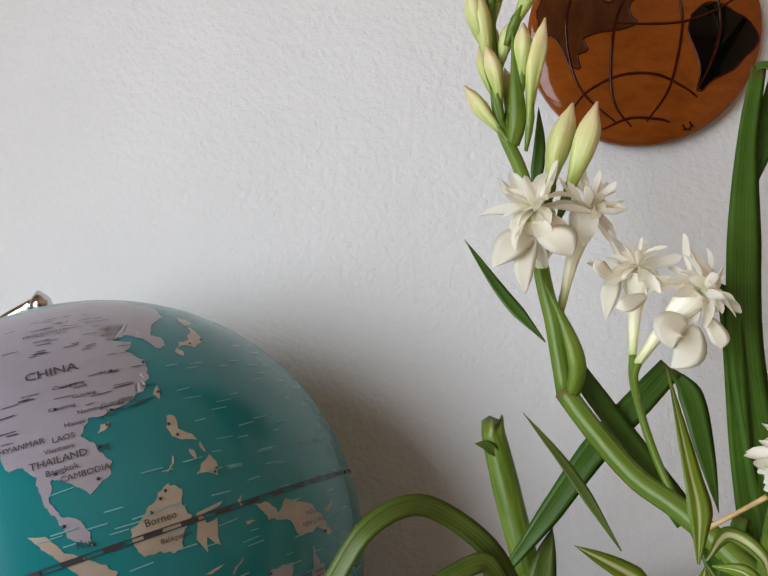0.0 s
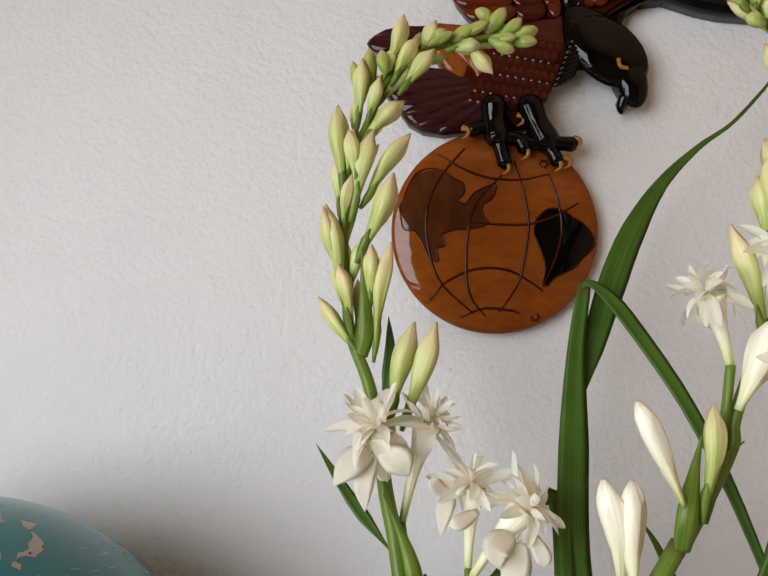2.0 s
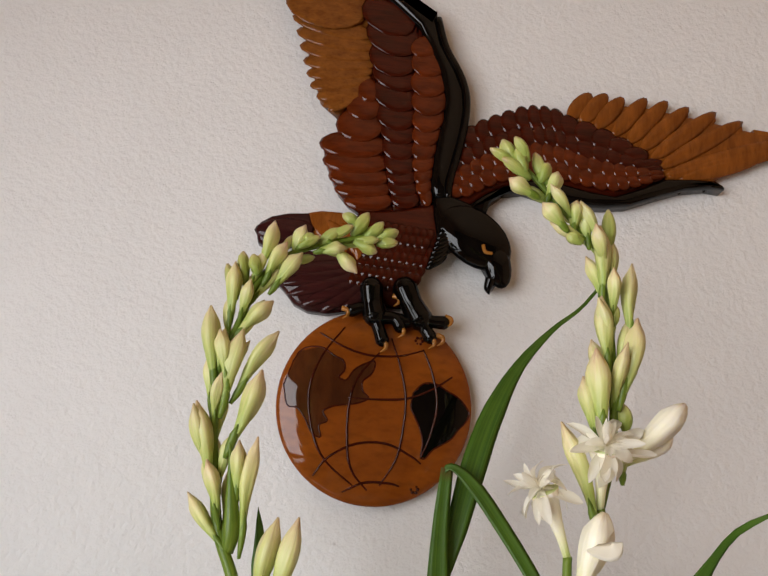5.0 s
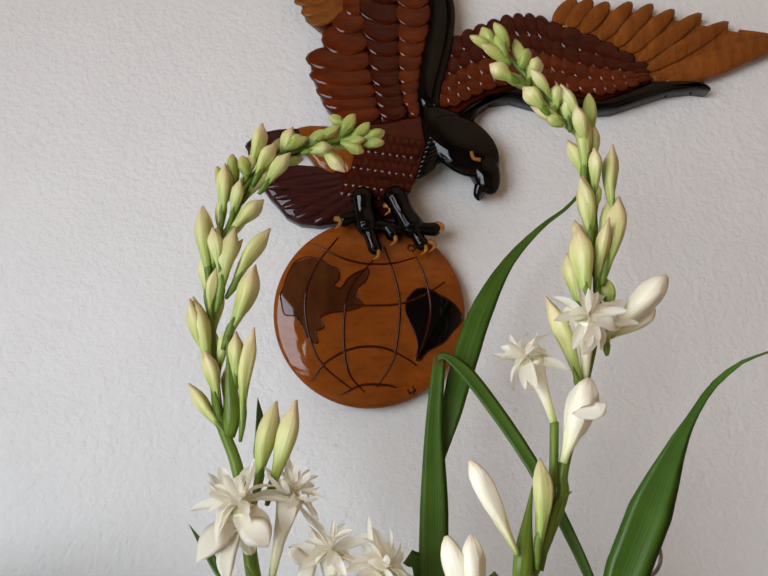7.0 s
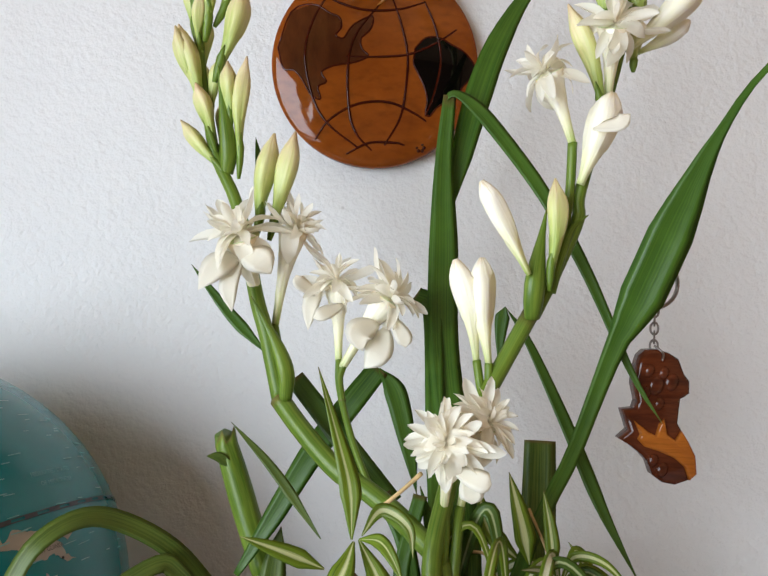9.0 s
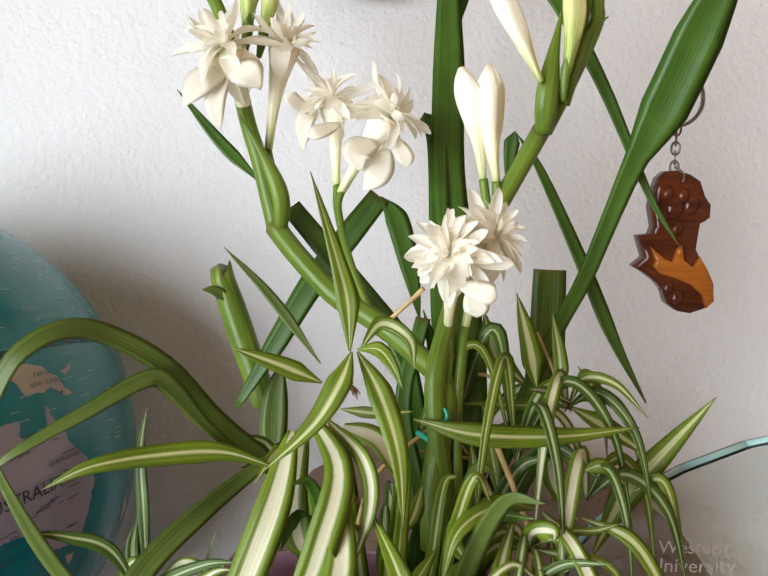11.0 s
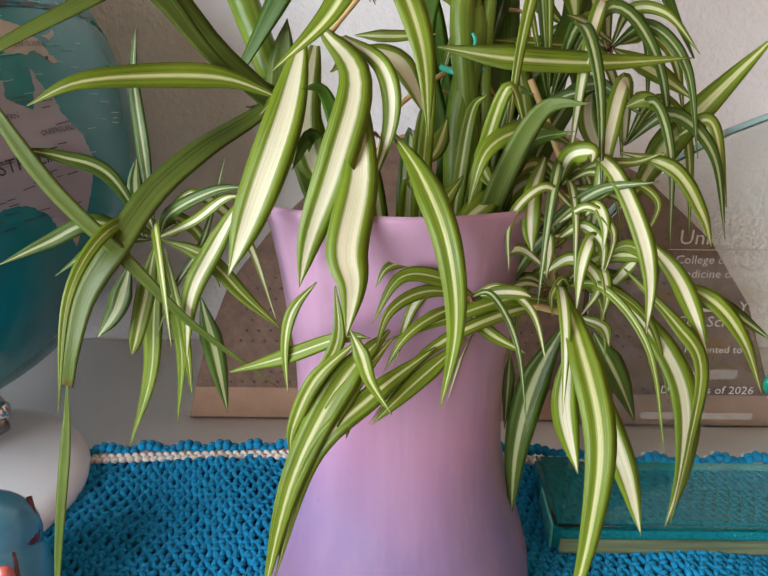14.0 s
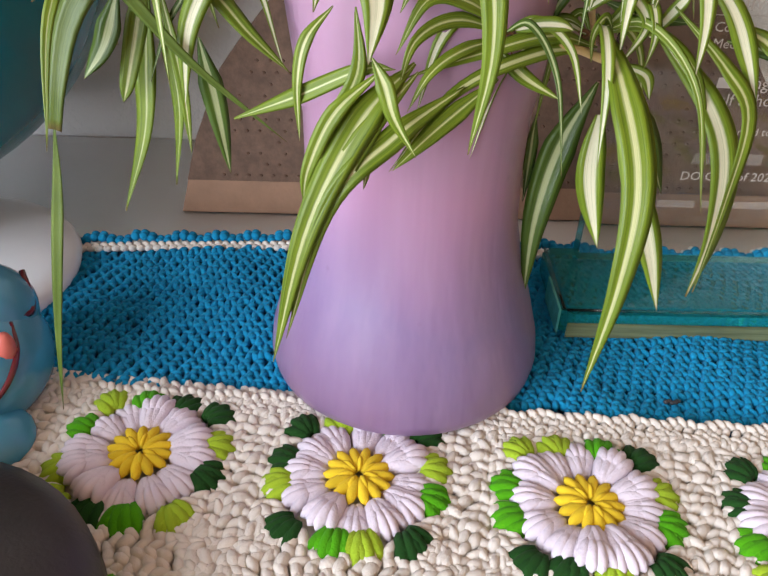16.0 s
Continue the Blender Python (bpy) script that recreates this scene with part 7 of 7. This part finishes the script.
# Solid sheet under the blue stitches; gap shade is put into its darker blue.
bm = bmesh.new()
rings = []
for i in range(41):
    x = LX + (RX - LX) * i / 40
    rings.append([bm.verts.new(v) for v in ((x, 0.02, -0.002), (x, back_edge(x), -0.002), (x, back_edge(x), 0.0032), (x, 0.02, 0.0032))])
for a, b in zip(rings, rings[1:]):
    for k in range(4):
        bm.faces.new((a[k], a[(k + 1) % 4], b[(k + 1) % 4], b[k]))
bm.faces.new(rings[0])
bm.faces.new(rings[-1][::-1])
part("blue_ground", bm, simple("shaded_blue_yarn", (0.002, 0.10, 0.23), 0.95, vary=0.3, scale=200), BLANKET, "blue sheet under the stitches, coloured dark for the shaded gaps", smooth=False)
cream, scallop, tips = [], [], []
n = 190
for i in range(n):
    x = LX + (RX - LX) * i / n
    for k in range(2):
        cream.append(scaled(x + k * 0.002, back_edge(x) - 0.0085 + k * 0.0028, 0.0085 + 0.0006 * k, 0.0030, 0.0019, 0.0022, 0, r.uniform(-15, 15), (30, -30)[k] + r.uniform(-10, 10)))
    wob = 1.1 + 1.0 * math.sin(x * 285 + 0.8 * math.sin(x * 47)) + r.uniform(-0.25, 0.25)
    for k in range(2):
        scallop.append(scaled(x, back_edge(x) - 0.0030 + k * 0.0030 + 0.0010 * wob, 0.0088 + 0.0016 * wob, 0.0030, 0.0024, 0.0028, 0, 0, r.uniform(-25, 25)))
    tips.append(scaled(x, back_edge(x) + 0.0030 + 0.0012 * wob, 0.0075 + 0.0016 * wob, 0.0028, 0.0016, 0.0022, 0, 0, r.uniform(-25, 25)))
beads("cream_stripe", (M_CREAM, cream), BLANKET, "cream crochet stripe")
beads("blue_border", (M_BLUE, scallop), BLANKET, "blue scalloped border")
beads("cream_tips", (M_CREAM, tips), BLANKET, "cream outermost stitches")
border = []
for row in range(4):
    for i in range(215):
        x = LX + (RX - LX) * (i + 0.5 * (row % 2)) / 215
        border.append(scaled(x, blue_front(x) - 0.001 - row * 0.0034 + 0.0012 * math.sin(i * 1.3 + row), 0.0075 + 0.0012 * (row == 0), 0.0036 * r.uniform(0.8, 1.15), 0.0020, 0.0027, r.uniform(-25, 25), 0, (58 if row % 2 else -50) + r.uniform(-28, 28)))
beads("cream_border", (M_CREAM, border), BLANKET, "cream crochet border row")


def puff(bm, r0, r1, a, w, h, z, mi=0, strands=3):
    """A puff stitch: plump strands that fan out from the heart and close over a rounded end."""
    turn = math.degrees(a)
    for s in range(strands):
        off = (s - (strands - 1) / 2) / max(1, strands - 1) * 2 if strands > 1 else 0.0
        m = pose(0, 0, 0, 0, 0, turn + off * math.degrees(w * 0.30 / r1)) @ scaled((r0 + r1) / 2 - abs(off) * 0.0010, 0, z - abs(off) * 0.0008, (r1 - r0) / 2, w * (0.21 if strands > 1 else 0.30), h, r.uniform(-10, 10), r.uniform(-6, 6), r.uniform(-5, 5) + off * 7)
        blob(bm, m, 9, 7, mi)
    if strands > 1:                                       # the loops that end it, bent over one another
        for s in range(4):
            off = (s - 1.5) / 1.5
            m = pose(0, 0, 0, 0, 0, turn + off * math.degrees(w * 0.33 / r1)) @ scaled(r1 - w * 0.30 - abs(off) * w * 0.10, 0, z + h * (0.30 - 0.22 * abs(off)), w * 0.42, w * 0.17, h * 0.80, r.uniform(-8, 8), 14, off * 16 + r.uniform(-8, 8))
            blob(bm, m, 9, 7, mi)


def mesh_named(name, build, mat):
    bm = bmesh.new()
    build(bm)
    return mesh_of(bm, name, mat)


PETAL_ME = [mesh_named("petal", lambda bm, k=k: puff(bm, 0.0115, 0.0300 + 0.0014 * k, 0, 0.0162, 0.0045, 0.0088, strands=4), M_LILAC) for k in range(3)]


def centre_build(bm):
    for k in range(14):
        puff(bm, 0.0014, 0.0148, k * 2 * math.pi / 14, 0.0085, 0.0026, 0.0105, 0, 1)
    for k in range(7):
        puff(bm, 0.0014, 0.0090, k * 2 * math.pi / 7 + 0.2, 0.0042, 0.0022, 0.0115, 0, 1)


CENTRE_ME = mesh_named("flower_centre", centre_build, M_YELLOW)
LEAF_ME = [mesh_named("leaf", lambda bm: puff(bm, 0.0275, 0.0400, 0, 0.0180, 0.0052, 0.0072), m) for m in (M_LEAFY, M_LIME, M_PINE)]
SQ = 0.0905


def filler_build(bm):
    """Cream clusters that fill the square round the flower, and its joining border."""
    rr = random.Random(3)
    for side in range(4):
        rot = Matrix.Rotation(side * math.pi / 2, 4, 'Z')
        for i in range(17):
            u = -SQ / 2 + SQ * (i + 0.5) / 17
            for row in range(4):
                blob(bm, rot @ scaled(u + rr.uniform(-0.0008, 0.0008), SQ / 2 - 0.0016 - row * 0.0036 + rr.uniform(-0.0006, 0.0006), 0.0058 + rr.uniform(0, 0.0016), 0.0050 * rr.uniform(0.8, 1.1), 0.0026 * rr.uniform(0.8, 1.2), 0.0030, rr.uniform(-25, 25), rr.uniform(-15, 15), rr.uniform(20, 80) * (1 if row % 2 else -1)), 7, 5)
        for i in range(6):
            u = -SQ / 2 + 0.012 + (SQ - 0.024) * i / 5
            for s in range(3):
                blob(bm, rot @ scaled(u + (s - 1) * 0.0034, SQ / 2 - 0.0150 - (0.002 if s == 1 else 0), 0.0064, 0.0025 * rr.uniform(0.8, 1.15), 0.0055 * rr.uniform(0.85, 1.1), 0.0036, rr.uniform(-12, 12), 0, (s - 1) * -16 + rr.uniform(-12, 12)), 8, 5)


FILLER_ME = mesh_named("square_filler", filler_build, M_CREAM)


def backing_build(bm):
    slab(bm, (-SQ / 2, -SQ / 2, 0.0043), (SQ / 2, SQ / 2, 0.0052), 0.0003)


# Backing of the squares: the shade between stitches is in its dulled cream.
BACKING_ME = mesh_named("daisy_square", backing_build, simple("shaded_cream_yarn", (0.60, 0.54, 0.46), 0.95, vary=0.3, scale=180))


def granny_square(x, y, turn, seed):
    rr = random.Random(seed)
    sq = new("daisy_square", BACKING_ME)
    sq.parent = BLANKET
    sq.matrix_parent_inverse = Matrix.Translation(-BLANKET.location)
    sq.matrix_basis = pose(x, y, 0.0, 0, 0, turn)
    f = tagged(new("cream_stitches", FILLER_ME), "plump cream crochet stitches", kind="stuff")
    f.parent = sq
    for k in range(12):
        p = new("petal", PETAL_ME[rr.randrange(3)])
        p.parent = sq
        p.matrix_basis = pose(0, 0, rr.uniform(-0.0008, 0.0008), 0, rr.uniform(-5, 5), k * 30 + rr.uniform(-4, 4))
    c = new("flower_centre", CENTRE_ME)
    c.parent = sq
    c.matrix_basis = pose(0, 0, 0, rr.uniform(-4, 4), rr.uniform(-4, 4), rr.uniform(0, 40))
    for k in range(12):
        l = new("leaf", LEAF_ME[(0, 1, 2)[(k + rr.randrange(2)) % 3]])
        l.parent = sq
        reach = 0.0040 if k % 3 == 1 else -0.0015
        a = radians(k * 30 + 15)
        l.matrix_basis = Matrix.Translation((math.cos(a) * reach, math.sin(a) * reach, -0.0006)) @ pose(0, 0, 0, 0, 0, k * 30 + 15 + rr.uniform(-6, 6))
    return sq


for k in range(-3, 6):
    for row in range(2):
        granny_square(0.0735 + k * SQ * 1.0 - row * 0.010, 0.2100 - k * 0.0102 - row * SQ - (0.002 if k > 0 else 0), -6.5, 100 + k * 7 + row)
# Layer below the squares, in the same cream darkened for shaded gaps.
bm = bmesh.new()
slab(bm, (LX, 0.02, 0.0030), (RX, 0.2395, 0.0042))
part("under_layer", bm, BACKING_ME.materials[0], BLANKET, "cream layer under the stitches, its colour dulled for shaded gaps", smooth=False)
